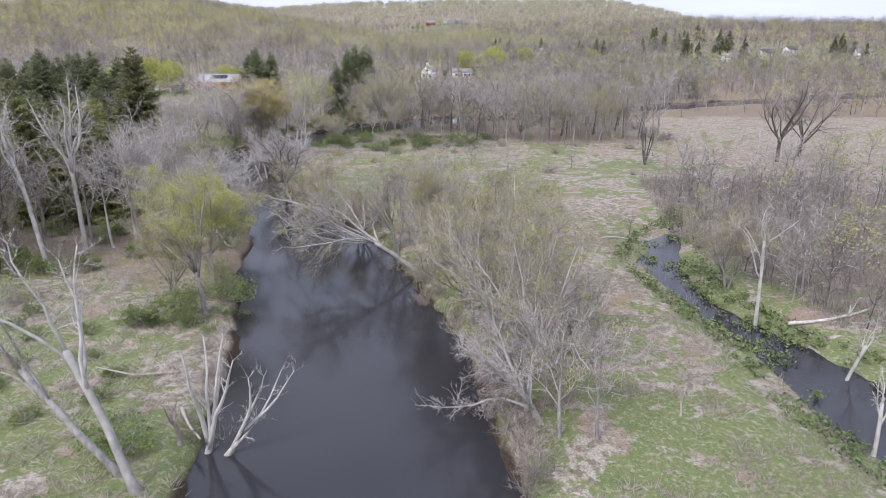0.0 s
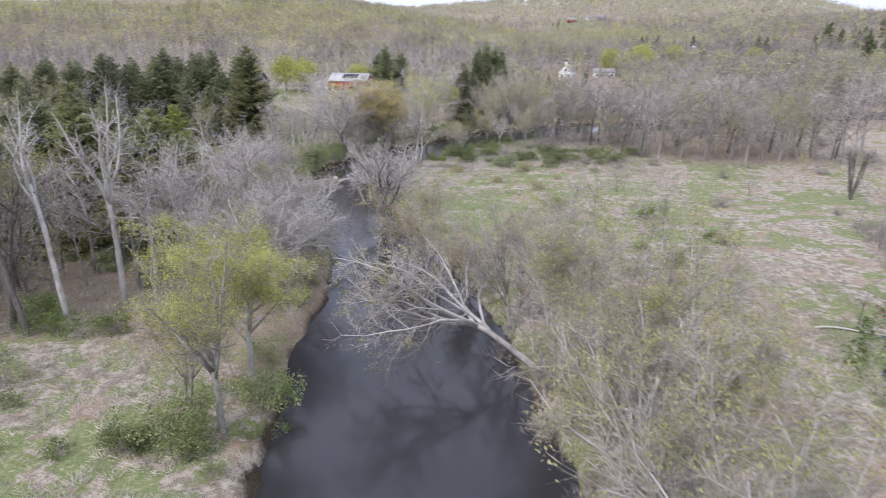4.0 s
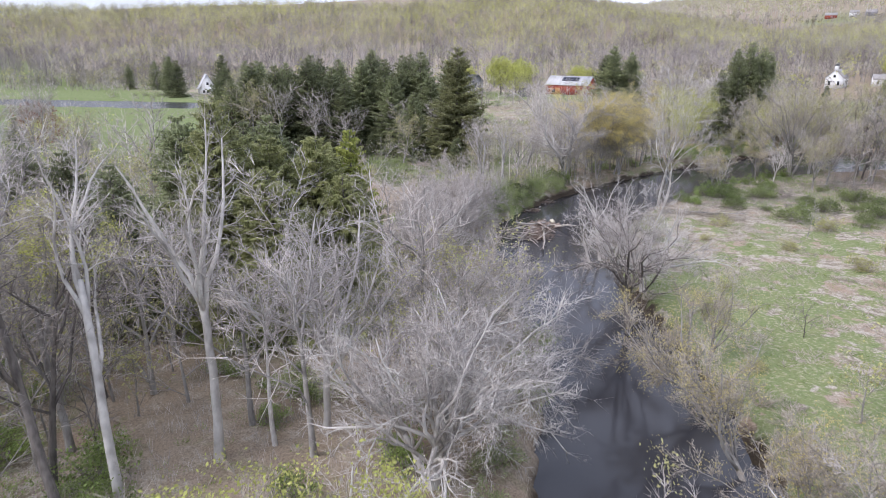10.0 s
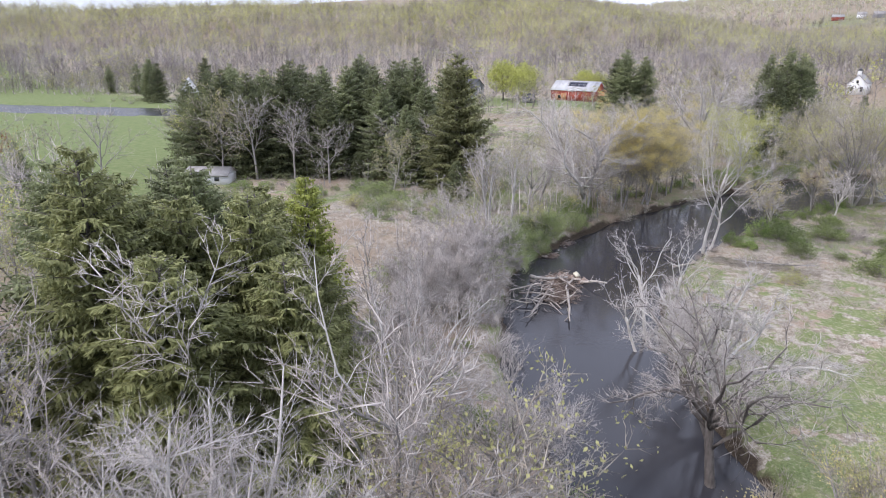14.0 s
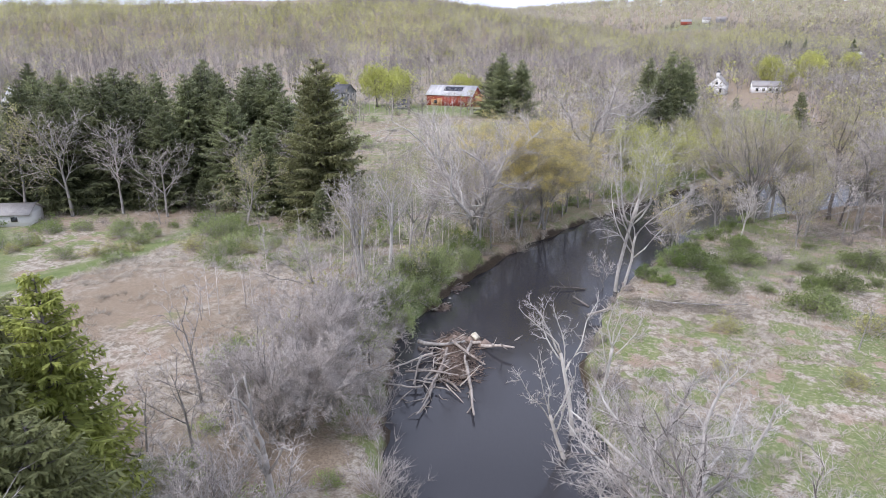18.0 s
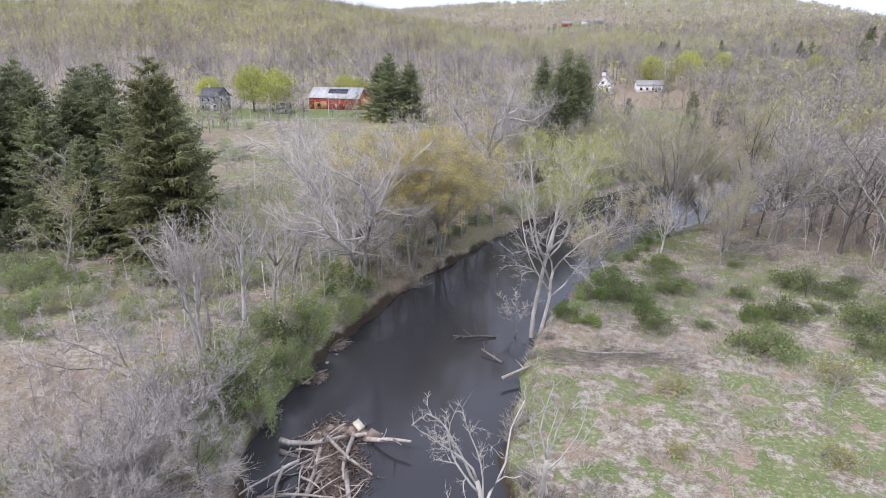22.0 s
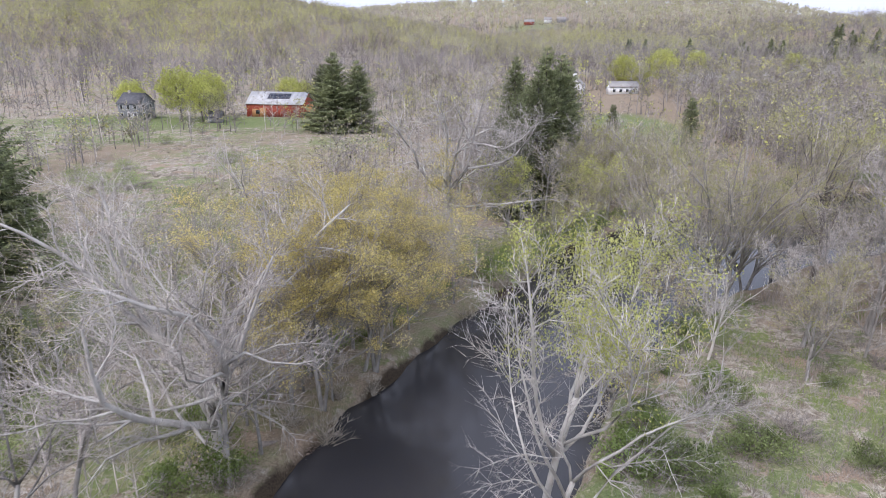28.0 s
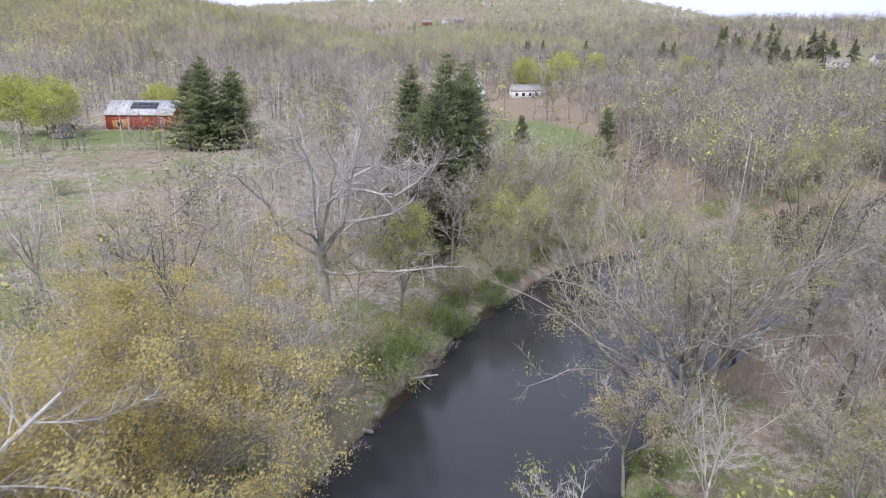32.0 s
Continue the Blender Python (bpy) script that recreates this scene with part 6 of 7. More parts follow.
house = gable_house("farmhouse", -170, 358, -8, 8.5, 8.5, 5.6, 3.2, GREY_BOARD, SHINGLE, "grey two-storey clapboard farmhouse with white windows",
                    windows=tuple((wx, wz, 1.1, 1.5, "front") for wx in (-2.8, 0, 2.8) for wz in (0.9, 3.6)) + ((-2, 3.6, 1.0, 1.4, "east"), (2, 3.6, 1.0, 1.4, "east"), (-2, 0.9, 1.0, 1.4, "east")), doors=((1.4, 1.1, 2.1, WHITE_PAINT),), chimney=-2)
gable_house("garden_shed", -137, 349, 10, 4.6, 4, 2.3, 1.7, GREY_BOARD, SHINGLE, "small grey garden shed with a steep roof", "shed", windows=((1.2, 1.0, 0.8, 0.8, "front"),), doors=((-0.8, 1.0, 1.9, GREY_BOARD),))
gable_house("field_shed", -124, 160, 25, 8, 4.5, 1.9, 1.1, WHITE_PAINT, PALE_SHINGLE, "low pale-roofed shed among bushes by the lawn", "shed", windows=((2, 0.8, 0.9, 0.7, "front"),), doors=((-1.5, 1.0, 1.8, GREY_BOARD),))
church = gable_house("white_schoolhouse", -10, 452, 80, 14, 8, 5.2, 3.8, WHITE_PAINT, PALE_SHINGLE, "white clapboard schoolhouse with a belfry", "house",
                     windows=tuple((wx, 1.6, 1.0, 2.2, "front") for wx in (-4.5, 0, 4.5)) + ((-2, 1.6, 1.0, 2.0, "west"), (2, 1.6, 1.0, 2.0, "west"), (0, 5.4, 1.0, 1.2, "west")), doors=())


def belfry(parent, x, z):
    b, r, louvre = Geo(), Geo(), Geo()
    box(b, x - 0.9, x + 0.9, -0.9, 0.9, z - 1.2, z + 2.0)
    v = [(x + sx * 1.15, sy * 1.15, z + 2.0) for sx, sy in ((-1, -1), (1, -1), (1, 1), (-1, 1))] + [(x, 0, z + 3.4)]
    r.add(v, [(0, 1, 4), (1, 2, 4), (2, 3, 4), (3, 0, 4)], [(3, 2, 1, 0)])
    box(louvre, x - 0.55, x + 0.55, -0.93, 0.93, z + 0.6, z + 1.6)
    tower = part("belfry", b, WHITE_PAINT, parent)
    part("belfry_roof", r, SHINGLE, tower)
    part("louvre", louvre, SHINGLE, tower)


belfry(church, -4.5, 9.0)
gable_house("village_house", 12, 456, 5, 13, 7, 3.4, 2.2, WHITE_PAINT, PALE_SHINGLE, "low white village house with a pale roof", windows=tuple((wx, 1.0, 1.2, 1.3, "front") for wx in (-4.5, -1.5, 1.5, 4.5)), doors=((3, 1.0, 2.1, GREY_BOARD),))
gable_house("village_house", 42, 398, 15, 9, 6, 2.6, 1.8, GREY_BOARD, METAL_ROOF, "low outbuilding with a shiny metal roof", "shed", windows=((0, 1.0, 1.2, 0.9, "front"),))
gable_house("village_house", 129, 545, -20, 9, 7, 4.4, 2.8, WHITE_PAINT, SHINGLE, "white village house with a dark roof", windows=tuple((wx, wz, 1.0, 1.3, "front") for wx in (-2.6, 0, 2.6) for wz in (0.8, 2.9)))
for x, y, t, l in ((262, 628, -25, 14), (300, 640, 10, 10), (330, 655, 30, 12), (108, 640, 20, 14), (98, 648, 100, 10), (392, 640, -10, 15)):
    gable_house("white_farmhouse", x, y, t, l, 8, 5.4, 3.2, WHITE_PAINT, PALE_SHINGLE if l > 12 else SHINGLE, "white two-storey farmhouse far across the fields",
                windows=tuple((wx, wz, 1.1, 1.5, "front") for wx in (-3, 0, 3) for wz in (0.9, 3.4)), chimney=2)
g = Geo()
silo = thing("silo", (91, 640, gz(91, 640)), "tall pale grey grain silo beside farm buildings", "silo")
tube(g, [(0, 0, -1), (0, 0, 6), (0, 0, 13)], [2.4, 2.4, 2.4], 14)
part("shaft", g, PALE_SHINGLE, silo, smooth=True)
g = Geo()
tube(g, [(0, 0, 13.0), (0, 0, 14.0), (0, 0, 14.8), (0, 0, 15.1)], [2.45, 2.0, 1.1, 0.2], 14)
part("dome", g, METAL_ROOF, silo, smooth=True)
gable_house("white_cottage", -286, 292, -35, 9, 8, 3.0, 6.5, WHITE_PAINT, METAL_ROOF, "steep white gabled cottage by the mown lawn",
            windows=((-2.4, 0.8, 1.1, 1.4, "front"), (2.4, 0.8, 1.1, 1.4, "front"), (0, 0.8, 1.1, 1.4, "east"), (0, 4.6, 1.0, 1.2, "east"), (-2, 0.8, 1.0, 1.4, "east")), doors=((0, 1.0, 2.1, GREY_BOARD),))
for x, y, l, m in ((-22, 1176, 15, RED_BOARD), (6, 1182, 11, WHITE_PAINT), (26, 1178, 13, GREY_BOARD)):
    gable_house("hill_barn", x, y, 4, l, 9, 4.5, 3.5, m, PALE_SHINGLE, "barn standing on the open field of the far hill", "barn")


# ---- log jam ----
def log_jam():
    rng = np.random.default_rng(77)
    ob = thing("log_jam", (-45.8, 139.6, WATER_Z), "tangled jam of bleached logs and driftwood in the river", "log jam")
    ob.scale = (0.74, 0.95, 0.9)
    mat = Geo()
    n = 3200
    t = rng.uniform(0, 1, n)
    side = rng.normal(size=n)
    a = np.stack((-3.5 + 3.5 * t + side * 1.0, 5.5 - 7.5 * t + rng.normal(size=n) * 0.9, rng.uniform(0.0, 0.5, n) * (1 - 0.4 * np.abs(np.clip(side, -2, 2)))), -1)
    az = rng.uniform(0, 6.283, n)
    ln = rng.uniform(0.3, 1.3, n)
    spikes(mat, a, a + np.stack((np.cos(az) * ln, np.sin(az) * ln, rng.uniform(-0.1, 0.25, n)), -1), 0.09, rng)
    tagged(part("debris_mat", mat, DEBRIS, ob), kind="stuff")
    for i in range(5):
        bark = Geo()
        x = -4.2 + i * 1.0
        tube(bark, [(x, 5.6 - abs(i - 2) * 0.4, -0.4), (x + 0.6, 5.3, 0.16), (x + 1.4, 5.5, -0.3)], [0.45, 0.5, 0.35], 7)
        part("debris_mound", bark, DEBRIS, ob, smooth=True)
    #     start, heading degrees, length, rise, radius
    for sx, sy, hd, ln, rise, r, mt in ((-1.2, 4.6, 25, 6.2, 1.1, 0.19, DEAD_WOOD), (0.2, 4.6, -28, 4.6, 0.25, 0.24, DEAD_WOOD), (-1.2, 5.0, -80, 6.5, 0.3, 0.26, DEAD_WOOD), (-0.2, 0.5, -62, 9.5, -0.1, 0.26, DEAD_WOOD),
                                         (-3.5, 2.8, -75, 8.5, 0.0, 0.24, DRIFT), (-7.5, 3.2, 4, 6.0, 0.1, 0.27, BARK_GREY), (-7.0, 2.2, -3, 5.5, 0.0, 0.24, BARK_DARK), (-3.2, -1.0, -110, 7.0, -0.1, 0.2, DEAD_WOOD),
                                         (-2.2, 0.5, -95, 8.0, -0.1, 0.22, DRIFT), (-4.6, 1.0, -130, 5.0, 0.3, 0.16, DRIFT), (-5.6, 0.2, -70, 6.5, -0.1, 0.18, DEAD_WOOD), (-1.6, -3.0, -20, 5.0, 0.2, 0.15, DRIFT),
                                         (-3.8, 4.4, -40, 7.5, 0.5, 0.2, DRIFT), (-6.0, -3.0, 15, 6.0, 0.3, 0.14, DEAD_WOOD), (-3.0, -5.0, -150, 4.5, 0.1, 0.13, DEAD_WOOD), (-2.0, -4.6, -75, 5.0, -0.15, 0.15, DEAD_WOOD)):
        g = Geo()
        h = radians(hd)
        d = (math.cos(h), math.sin(h), rise / ln)
        r = r * 0.85
        mt = LOG_PALE if mt is DEAD_WOOD else mt
        p = bend_path(rng, (sx, sy, 0.1 + rng.uniform(0, 0.4)), d, ln, 6, 0.1)
        tube(g, p, r * np.linspace(1, 0.5, 7), 8)
        for _ in range(rng.integers(2, 5)):
            k = rng.integers(2, 6)
            e = side_dirs(rng, (p[k] - p[k - 1])[None], 0.9, 0.15)[0]
            q = bend_path(rng, p[k], e, ln * rng.uniform(0.15, 0.3), 3, 0.15)
            tube(g, q, r * 0.4 * np.linspace(1, 0.25, 4), 5)
        part("log", g, mt, ob, smooth=True)
    for _ in range(60):
        g = Geo()
        t = rng.uniform(0, 1)
        s = (-4.5 + 3.6 * t + rng.normal() * 1.0, 4.5 - 9.5 * t + rng.normal(), rng.uniform(0.1, 0.6))
        h = radians(rng.uniform(-170, 60))
        ln = rng.uniform(1.2, 3.6)
        p = bend_path(rng, s, (math.cos(h), math.sin(h), rng.uniform(-0.15, 0.25)), ln, 4, 0.14)
        tube(g, p, rng.uniform(0.04, 0.10) * np.linspace(1, 0.4, 5), 6)
        part("branch", g, LOG_PALE if rng.uniform() < 0.35 else DRIFT, ob, smooth=True)
    g = Geo()
    box(g, -0.5, 0.5, -0.32, 0.32, -0.1, 0.1)
    bl = part("plank_block", g, PLANK, ob, "pale squared timber block")
    bl.matrix_basis = pose(-0.9, 5.4, 0.75, 8, 12, -35)


log_jam()


def fallen_log(x, y, z, heading, length, r, material, rise=0.0, twigs=3, label="bleached fallen log lying on the bank"):
    SEED[0] += 1
    rng = np.random.default_rng(SEED[0])
    ob = thing("fallen_log", (x, y, z), label, "log", "fallen logs")
    h = radians(heading)
    p = bend_path(rng, (0, 0, 0), (math.cos(h), math.sin(h), rise), length, 7, 0.06)
    g = Geo()
    tube(g, p, r * np.linspace(1, 0.45, 8), 8)
    part("stem", g, material, ob, smooth=True)
    for _ in range(twigs):
        k = rng.integers(2, 7)
        g = Geo()
        e = side_dirs(rng, (p[k] - p[k - 1])[None], 0.8, 0.25)[0]
        q = bend_path(rng, p[k], e, length * rng.uniform(0.15, 0.35), 4, 0.15)
        tube(g, q, r * 0.45 * np.linspace(1, 0.2, 5), 5)
        part("branch", g, material, ob, smooth=True)
    return ob


fallen_log(-52.2, 171.4, 0.0, 41, 5.6, 0.26, DRIFT, -0.16, 4, "weathered fallen trunk reaching down to the water")
fallen_log(-31, 157.5, 0.3, 0, 9, 0.1, BARK_GREY, 0.0, 6, "grey fallen branch lying in flattened grass")
fallen_log(-37.2, 153, -0.4, 52, 5, 0.15, LOG_PALE, 0.1, 5)
fallen_log(-38.5, 162, -1.0, 200, 4, 0.12, BARK_DARK, 0.05, 5, "dark sunken branch breaking the water's surface")
fallen_log(-37.5, 157, -1.05, 145, 2.6, 0.12, BARK_DARK, 0.06, 5, "dark sunken branch breaking the water's surface")
fallen_log(-43, 199, -0.6, -20, 4, 0.3, DRIFT, -0.05, 2, "brown rotten log at the water's edge")
fallen_log(-40, 203, -0.2, 15, 6, 0.16, DEAD_WOOD, 0.0, 2)
fallen_log(-55, 122, 0.6, 140, 7, 0.18, DEAD_WOOD, 0.45, 4, "pale broken limb leaning out of the scrub")
fallen_log(-48, 88, 0.2, 20, 9, 0.16, BARK_GREY, 0.02, 3, "grey log lying on leaf litter")
fallen_log(-56, 84, 0.2, 160, 8, 0.16, BARK_GREY, 0.02, 3, "grey log lying on leaf litter")
fallen_log(20, 87, 0.0, 8, 6, 0.11, DEAD_WOOD, 0.0, 1, "pale thin log at the marsh edge")
fallen_log(33, 57, -0.3, 10, 7, 0.2, DRIFT, 0.0, 5, "grey-brown log across the marsh edge")
fallen_log(31, 60, -0.2, -5, 8, 0.18, DEAD_WOOD, 0.03, 4, "grey log across the marsh edge")
fallen_log(-19, 45, 0.1, -60, 5, 0.14, DRIFT, 0.0, 3, "weathered branch lying in bank grass")
fallen_log(-21, 50, 0.2, -165, 6, 0.1, LOG_PALE, 0.0, 3, "thin bleached branch lying in bank grass")

# ---- bank scrub ----
rng_s = np.random.default_rng(5)


def scrub(points, leaf, twigs, radius, height, n_leaf, label, spread=1.0):
    """Alike shrubs: one built, the rest copied."""
    first = None
    for x, y in points:
        x, y = x + rng_s.normal() * spread, y + rng_s.normal() * spread
        if float(channel(x, y, RIVER)) < -0.3:
            continue
        k = rng_s.uniform(0.5, 1.45)
        if first is None:
            first = shrub(x, y, radius, height, leaf, int(n_leaf * 2.0), 0.078, 56, 6, twigs, label)
        else:
            copy_thing(first, pose(x, y, gz(x, y), 0, 0, rng_s.uniform(0, 360)) @ Matrix.Scale(k, 4))


def bank_line(y0, y1, n, off, sign):
    ys = np.linspace(y0, y1, n)
    c = np.interp(ys, [p[1] for p in RIVER], [p[0] for p in RIVER])
    w = np.interp(ys, [p[1] for p in RIVER], [p[2] for p in RIVER])
    return [(float(a + sign * (b + off)), float(y)) for a, b, y in zip(c, w, ys)]


def thicket(points, leaf, twigs, radius, height, n_leaf, label):
    """Undergrowth bushes too many and too hidden to pick apart, in one sheet of twigs and one of leaves."""
    stems, fols = Geo(), Geo()
    kinds = [shrub_geo(900 + k, radius, height, int(n_leaf * 1.6), 0.075, 36, 4) for k in range(3)]
    for x, y in points:
        s, f = kinds[rng_s.integers(0, 3)]
        size, turn = rng_s.uniform(0.6, 1.25), rng_s.uniform(0, 6.283)
        stems.join(s, (x, y, gz(x, y)), size, turn)
        fols.join(f, (x, y, gz(x, y)), size, turn)
    tagged(part("bush_stems", stems, twigs), "twigs of " + label, "undergrowth", kind="stuff")
    tagged(part("bush_leaves", fols, leaf), "leaves of " + label, "undergrowth", kind="stuff")


def bank_side(k0, k1, n, off, sign):
    """Points along the river's edge between two of its bends, off metres from the water."""
    out = []
    for k in range(k0, k1):
        (ax, ay, aw), (bx, by, bw) = RIVER[k], RIVER[k + 1]
        ln = math.hypot(bx - ax, by - ay)
        for f in np.linspace(0, 1, n, endpoint=False):
            w = aw + (bw - aw) * f + off
            out.append((float(ax + (bx - ax) * f + sign * (by - ay) / ln * w), float(ay + (by - ay) * f - sign * (bx - ax) / ln * w)))
    return out


SAGE = "grey-green willow scrub hanging over the bank"
TAN = "tangled tan leafless bank scrub"
scrub(bank_line(140, 164, 10, 1.0, -1), LEAF_SAGE, TWIG_GREY, 2.2, 2.8, 1700, SAGE, 1.3)
scrub(bank_line(142, 166, 8, 1.6, -1), LEAF_BUSH, TWIG_GREY, 1.9, 2.2, 1500, "dull green willow scrub on the bank", 1.3)
scrub(bank_line(141, 160, 6, 4.0, -1), LEAF_SAGE, TWIG_GREY, 2.0, 2.4, 1500, SAGE, 1.6)
scrub(bank_line(142, 172, 10, 5.0, -1), LEAF_GREEN, TWIG_GREY, 2.0, 2.2, 1200, "fresh green bank scrub")
scrub(bank_line(104, 140, 15, 2.2, -1), None, TWIG_GREY, 2.4, 3.0, 0, "grey leafless bank scrub")
scrub(bank_line(72, 104, 10, 2.0, -1), LEAF_SAGE, TWIG_TAN, 1.8, 2.0, 700, SAGE)
scrub(bank_line(168, 214, 16, 1.5, -1), None, TWIG_TAN, 1.7, 1.9, 0, TAN)
rng_u = np.random.default_rng(77)
for n, (u0, u1, w0, w1), leaf, tw, r, h, m, what in ((26, (-84, -42, 64, 92), LEAF_GREEN, TWIG_GREY, 1.7, 1.6, 800, "fresh green bramble bushes under bare trees"), (22, (-84, -42, 64, 92), LEAF_SAGE, TWIG_GREY, 2.2, 2.6, 900, "grey-green leafing bushes under bare trees"),
                                                     (20, (-66, -48, 104, 142), LEAF_GREEN, TWIG_GREY, 1.6, 1.5, 800, "fresh green bushes below the bank scrub"), (16, (-98, -62, 150, 172), LEAF_GREEN, TWIG_GREY, 1.8, 1.6, 800, "fresh green field-edge bushes"), (34, (-56, -20, 38, 68), LEAF_GREEN, TWIG_GREY, 1.3, 1.0, 600, "low green brambles on the grass")):
    spot = [(float(a), float(b)) for a, b in zip(rng_u.uniform(u0, u1, n * 3), rng_u.uniform(w0, w1, n * 3)) if float(river_side(a, b)) < -8.5]
    thicket(spot[:n], leaf, tw, r, h, int(m * 0.7), what)
scrub(bank_side(16, 20, 7, 1.4, -1), LEAF_GREEN, TWIG_TAN, 2.0, 2.2, 1000, "fresh green bank scrub")
thicket(bank_side(16, 20, 5, 4.0, -1), LEAF_OLIVE, TWIG_TAN, 2.0, 2.8, 800, "tan bank scrub with olive buds")
scrub(bank_line(176, 214, 10, 6.0, -1), LEAF_GREEN, TWIG_TAN, 1.8, 1.6, 900, "fresh green bank scrub")
scrub(bank_line(36, 74, 13, 0.5, 1), None, TWIG_BROWN, 1.9, 2.2, 0, "brown leafless bank scrub", 0.7)
scrub(bank_line(88, 134, 14, 1.2, 1), None, TWIG_TAN, 1.6, 1.7, 0, TAN)
scrub(bank_line(134, 160, 8, 1.4, 1), None, TWIG_BROWN, 1.3, 1.4, 0, "brown leafless bank scrub")
scrub(bank_line(164, 196, 10, 3.0, 1), LEAF_GREEN, TWIG_BROWN, 1.5, 1.4, 900, "low fresh green scrub on the bank")
GREEN_BUSH = "low dull green bush in rough meadow grass"
scrub([(-24, 166), (-20, 172), (-17, 163), (-12, 172), (-8, 178), (-3, 170), (2, 176), (-22, 180), (-10, 162), (4, 164), (-14, 182), (9, 181), (-19, 166), (-15, 171), (-11, 167), (-6, 173), (-1, 178), (3, 172), (-21, 175), (-9, 170), (-4, 166), (-24, 172), (-27, 178), (6, 169)], LEAF_BUSH, TWIG_BROWN, 2.1, 1.5, 1300, GREEN_BUSH, 1.5)
scrub([(-23, 152), (-17, 145), (-12, 155), (-26, 144), (-5, 150), (-9, 139), (2, 156), (17, 112), (-14, 99.5), (-17, 110)], LEAF_OLIVE, TWIG_TAN, 1.6, 1.5, 500, "tan bush with olive buds in the meadow", 1.0)
scrub([(-2, 165), (-14, 168), (3, 168), (-8, 185), (8, 172), (12, 166), (-18, 176), (0, 182), (14, 176)], None, TWIG_BROWN, 1.8, 1.7, 0, "brown leafless meadow bush", 1.5)
scrub([(-72, 160), (-78, 158), (-84, 160), (-90, 164), (-96, 168), (-68, 165), (-86, 166), (-80, 165), (-74, 170), (-100, 160), (-106, 158), (-111, 155), (-103, 150), (-112, 148), (-64, 172), (-94, 172)], LEAF_SAGE, TWIG_GREY, 2.0, 1.9, 900, "sage green field-edge bush", 2.0)
belt = [(-60 - 4.4 * i + 1.2 * math.sin(i * 2.1), 170 - 1.2 * i + 2.2 * math.cos(i * 1.7)) for i in range(16)]
scrub(belt, LEAF_SAGE, TWIG_GREY, 1.9, 1.7, 800, "sage green field-edge bush", 1.2)
scrub([(x - 1, y + 4) for x, y in belt], LEAF_GREEN, TWIG_GREY, 1.7, 1.6, 800, "fresh green field-edge bush", 1.6)
scrub([(x + 1, y - 4) for x, y in belt[4:]], LEAF_OLIVE, TWIG_TAN, 1.5, 1.2, 400, "tan field-edge bush with olive buds", 1.6)
scrub([(-40, 90), (-47, 98), (-44, 104), (-38, 96), (-50, 90), (-54, 98), (-60, 76), (-42, 76), (-36, 84), (-66, 68), (-52, 68), (-38, 79), (-46, 70), (-49, 73), (-55, 72), (-43, 84), (-60, 68), (-44, 92), (-36, 98), (-40, 108), (-43, 114), (-34, 88)], LEAF_GREEN, TWIG_BROWN, 1.7, 1.5, 900, "green understorey bush on leaf litter", 2.0)
scrub([(-126, 250), (-120, 262), (-112, 256), (-135, 270), (-128, 300), (-140, 290), (-98, 270), (-118, 240), (-104, 244), (-90, 236), (-150, 320), (-132, 322)], LEAF_SAGE, TWIG_GREY, 2.6, 2.4, 900, "sage green field bush", 3.0)
scrub([(-300, 268), (-292, 272), (-312, 260), (-306, 264), (-284, 262), (-200, 215), (-210, 222)], LEAF_SAGE, TWIG_GREY, 3.0, 2.8, 900, "rounded garden bush by the lawn", 2.0)
scrub([(28, 150), (14, 158), (34, 168), (50, 160), (22, 134), (8, 130), (36, 128), (58, 178), (44, 186), (30, 200), (62, 198)], None, TWIG_BROWN, 2.0, 1.8, 0, "low brown meadow bush", 3.0)
scrub([(12, 104), (16, 114), (-2, 118), (4, 108), (8, 122), (-6, 128)], LEAF_GREEN, TWIG_BROWN, 1.4, 1.6, 800, GREEN_BUSH, 1.0)

# stones and stranded debris at the water's edge
for x, y, r in ((-52.6, 157.6, 0.34), (-52.1, 158.3, 0.26), (-52.9, 156.8, 0.28), (-52.3, 157.0, 0.2), (-42.5, 199.3, 0.5), (-41.4, 198.6, 0.4), (-43.4, 200.4, 0.45), (-51.9, 156.2, 0.16), (-52.2, 154.6, 0.18), (-51.7, 151.2, 0.17)):
    ob = thing("river_stone", (x, y, WATER_Z), "mud-stained angular stone at the water's edge", "stone", "stones at the bank")
    bm = bmesh.new()
    bmesh.ops.create_icosphere(bm, subdivisions=2, radius=r)
    for v in bm.verts:
        v.co *= 1 + 0.45 * noise.noise(v.co * 1.9 / r + Vector((x, y, 0)))
        v.co.z *= 0.55
    me = bpy.data.meshes.new("stone")
    bm.to_mesh(me)
    bm.free()
    me.materials.append(STONE)
    part("stone", me, None, ob)


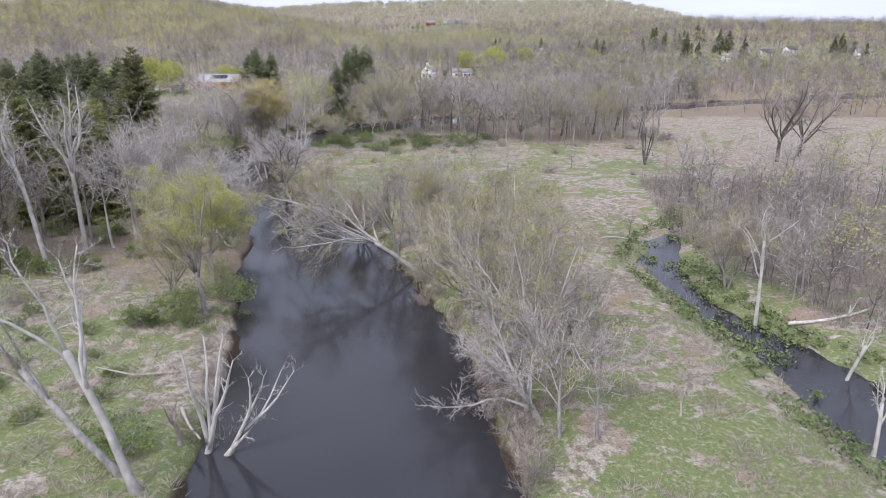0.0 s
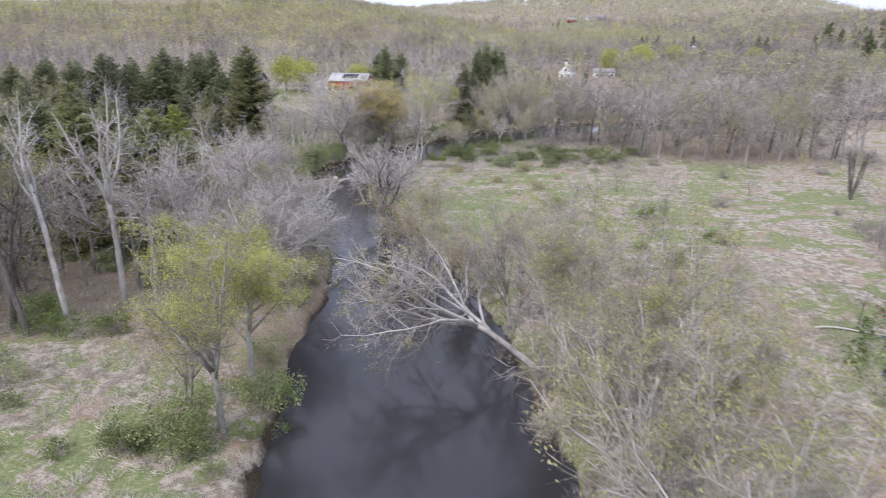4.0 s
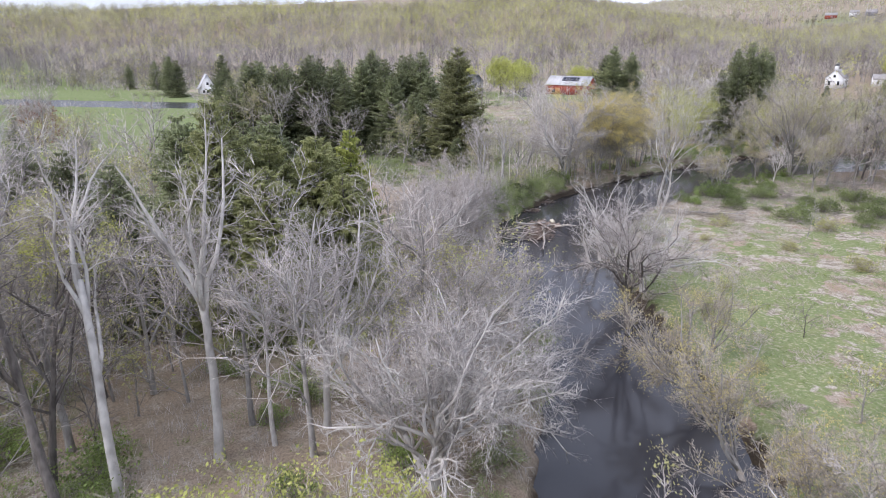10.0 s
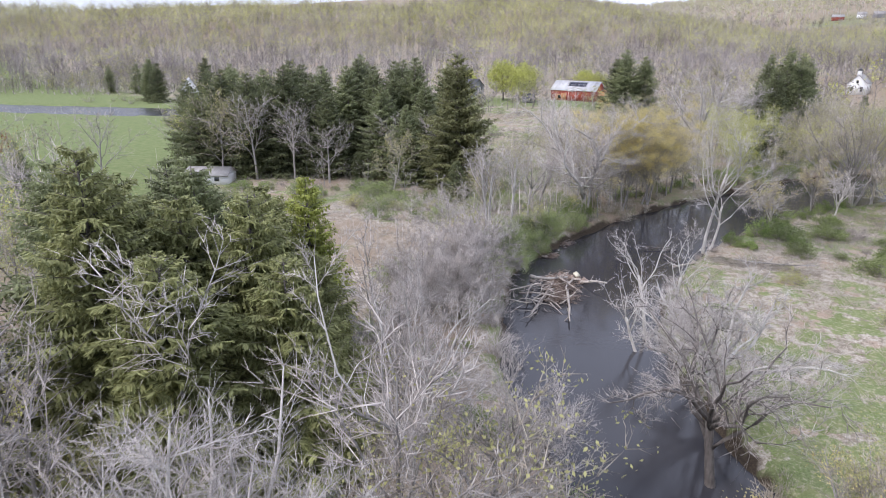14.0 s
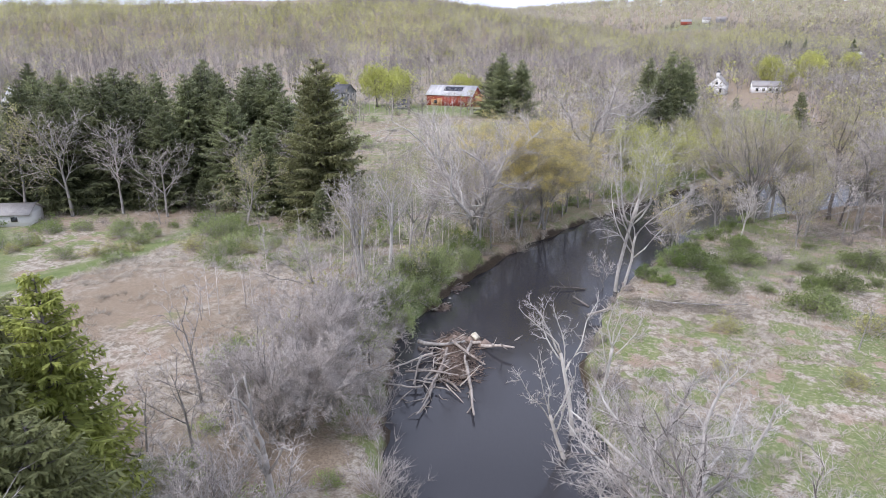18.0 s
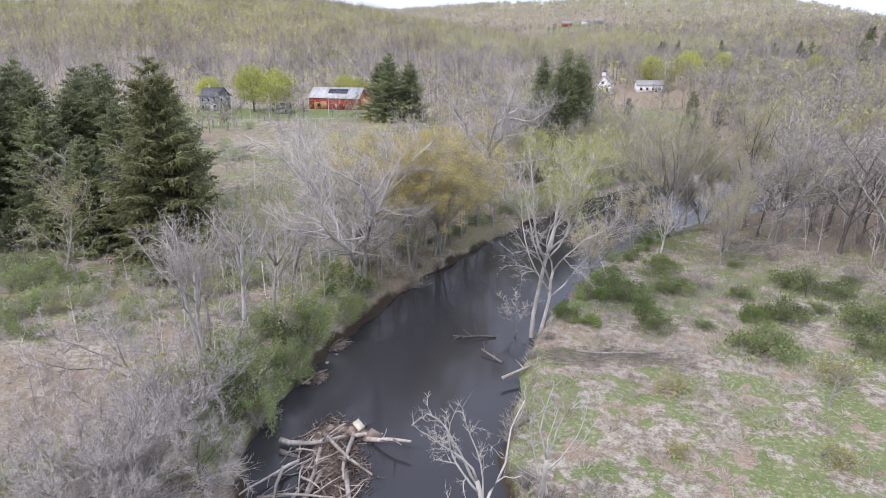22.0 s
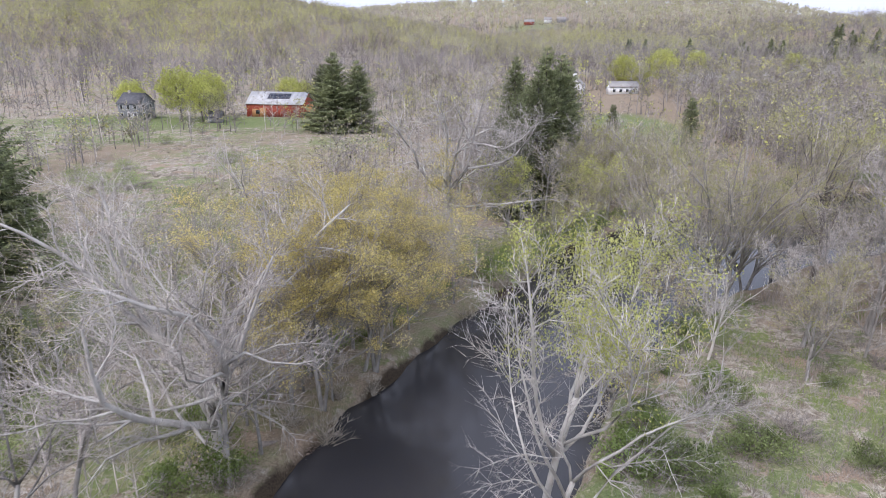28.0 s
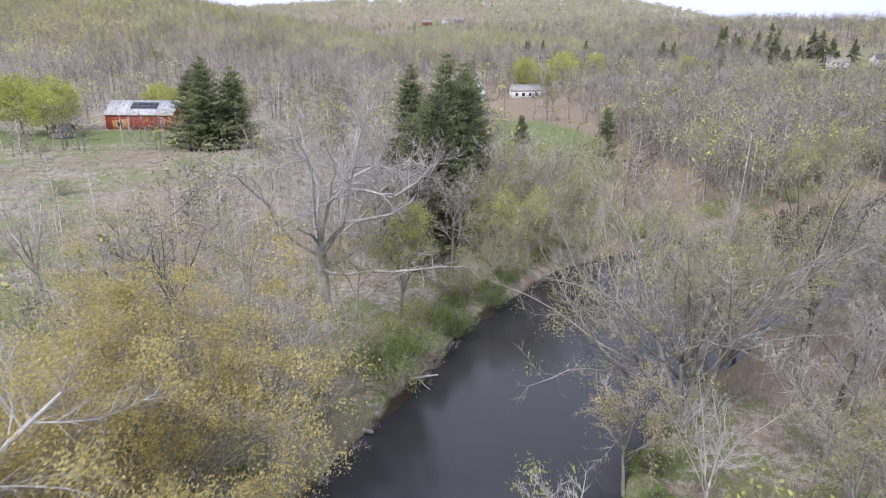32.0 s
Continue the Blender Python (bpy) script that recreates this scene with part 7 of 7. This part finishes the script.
def drift_pile(x, y, heading, length, seed):
    """Sticks and bark stranded against the bank, with a few larger branches on top."""
    rng = np.random.default_rng(seed)
    ob = thing("drift_pile", (x, y, WATER_Z), "low pile of stranded sticks and bark at the bank", "driftwood", turn=heading)
    mat = Geo()
    n = 420
    a = np.stack((rng.normal(size=n) * length * 0.25, rng.normal(size=n) * 0.5, np.abs(rng.normal(size=n)) * 0.14), -1)
    az, ln = rng.uniform(0, 6.283, n), rng.uniform(0.25, 0.9, n)
    spikes(mat, a, a + np.stack((np.cos(az) * ln, np.sin(az) * ln, rng.uniform(-0.05, 0.15, n)), -1), 0.07, rng)
    tagged(part("debris_mat", mat, DEBRIS, ob), kind="stuff")
    for _ in range(5):
        g = Geo()
        h = rng.normal() * 0.6
        p = bend_path(rng, (rng.normal() * 0.6 - length * 0.25, rng.normal() * 0.3, 0.15), (math.cos(h), math.sin(h), 0.03), length * rng.uniform(0.4, 0.8), 4, 0.12)
        tube(g, p, rng.uniform(0.05, 0.1) * np.linspace(1, 0.4, 5), 6)
        part("branch", g, LOG_PALE, ob, smooth=True)


drift_pile(-52.7, 157.7, 60, 2.6, 301)
drift_pile(-52.4, 151.6, 80, 1.8, 302)
drift_pile(-50.6, 172.6, 50, 3.2, 303)
drift_pile(-42.4, 197.8, 40, 3.4, 304)

# ---- grass ----


def grass(name, seed, n, x0, x1, y0, y1, keep, height, width, material, label):
    """Leaning tufts of blades over a stretch of the plan."""
    rng = np.random.default_rng(seed)
    x, y = rng.uniform(x0, x1, n), rng.uniform(y0, y1, n)
    ok = (channel(x, y, RIVER) > 0.3) & (channel(x, y, MARSH) > 0.2) & keep(x, y)
    x, y = x[ok], y[ok]
    x, y = x[::4], y[::4]
    k = np.repeat(np.arange(len(x)), 18)
    ox, oy = rng.normal(size=len(k)) * 0.24, rng.normal(size=len(k)) * 0.24
    bx, by = x[k] + ox, y[k] + oy
    a = np.stack((bx, by, ground_z(bx, by) - 0.05), -1)
    h = height * rng.uniform(0.5, 1.3, len(k))
    az = np.arctan2(oy, ox) + 0.6 * wobble(bx, by, 2.2, 21) + rng.normal(size=len(k)) * 0.5
    b = a + np.stack((np.cos(az) * h * 0.8, np.sin(az) * h * 0.8, h * rng.uniform(0.35, 0.9, len(k))), -1)
    g = Geo()
    spikes(g, a, b, width, rng)
    tagged(part(name, g, material), label, "grass", kind="stuff")


meadow = lambda x, y: river_side(x, y) > 0
straw_on = lambda x, y: wobble(x, y, 7, 12) + wobble(x, y, 2.6, 13) > -0.25
grass("straw_grass", 71, 13000, -14, 26, 34, 105, lambda x, y: meadow(x, y) & straw_on(x, y), 0.6, 0.05, STRAW, "matted dead straw grass of the meadow")
grass("straw_grass", 72, 15000, -40, 16, 92, 190, lambda x, y: meadow(x, y) & straw_on(x, y) & ((y > 128) | (wobble(x, y, 4, 14) > 0.3)), 0.62, 0.055, STRAW, "matted dead straw grass of the meadow")
grass("straw_grass", 73, 7000, -50, -14, 34, 74, lambda x, y: ~meadow(x, y) & straw_on(x, y), 0.6, 0.05, STRAW, "matted dead straw grass of the woods' bank")
grass("straw_grass", 74, 12000, -95, -50, 110, 165, lambda x, y: ~meadow(x, y) & straw_on(x, y), 0.62, 0.055, STRAW, "matted dead straw grass of the old field")
green_on = lambda x, y: wobble(x, y, 7, 12) + wobble(x, y, 2.6, 13) < 0.15
grass("green_grass", 75, 5000, -50, 30, 34, 105, lambda x, y: green_on(x, y), 0.32, 0.05, BLADE, "fresh green grass tufts between dead straw")
grass("green_grass", 76, 6000, -40, 16, 95, 190, lambda x, y: meadow(x, y) & green_on(x, y), 0.32, 0.05, BLADE, "fresh green grass tufts between dead straw")
grass("field_grass", 77, 6000, -130, -58, 205, 330, straw_on, 0.7, 0.12, STRAW, "rough dead grass of the farm field")


def reed_heap(cx, cy, length, seed):
    """Flattened dead reeds lying in a swath."""
    rng = np.random.default_rng(seed)
    n = 420
    t = rng.uniform(-0.5, 0.5, n)
    x, y = cx + t * length + rng.normal(size=n) * 0.5, cy - t * length * 0.12 + rng.normal(size=n) * 0.7
    a = np.stack((x, y, ground_z(x, y) + rng.uniform(0.03, 0.2, n)), -1)
    az = rng.normal(size=n) * 0.9
    ln = rng.uniform(0.6, 1.8, n)
    g = Geo()
    spikes(g, a, a + np.stack((np.cos(az) * ln, np.sin(az) * ln, rng.normal(size=n) * 0.15), -1), 0.045, rng)
    tagged(part("reed_heap", g, TWIG_TAN), "swath of flattened brown reeds on the meadow", "reeds", kind="stuff")


reed_heap(-26.5, 157.3, 8, 95)
reed_heap(-32, 156.5, 4, 96)


def marsh_weeds():
    rng = np.random.default_rng(91)
    x, y = rng.uniform(18, 44, 5200), rng.uniform(30, 108, 5200)
    d = channel(x, y, MARSH)
    ok = (d < 2.6) & (wobble(x, y, 3.2, 31) + 0.6 * wobble(x, y, 1.3, 32) + 0.28 * d > -0.12)
    x, y = x[ok], y[ok]
    k = np.repeat(np.arange(len(x)), 9)
    z = np.maximum(ground_z(x, y), WATER_Z)
    c = np.stack((x[k] + rng.normal(size=len(k)) * 0.3, y[k] + rng.normal(size=len(k)) * 0.3, z[k] + rng.uniform(0.04, 0.45, len(k))), -1)
    g = Geo()
    leaves(g, c, 0.17, rng, 0.4)
    tagged(part("marsh_weeds", g, WEED), "low green marsh weeds growing through shallow water", "weeds", kind="stuff")


marsh_weeds()
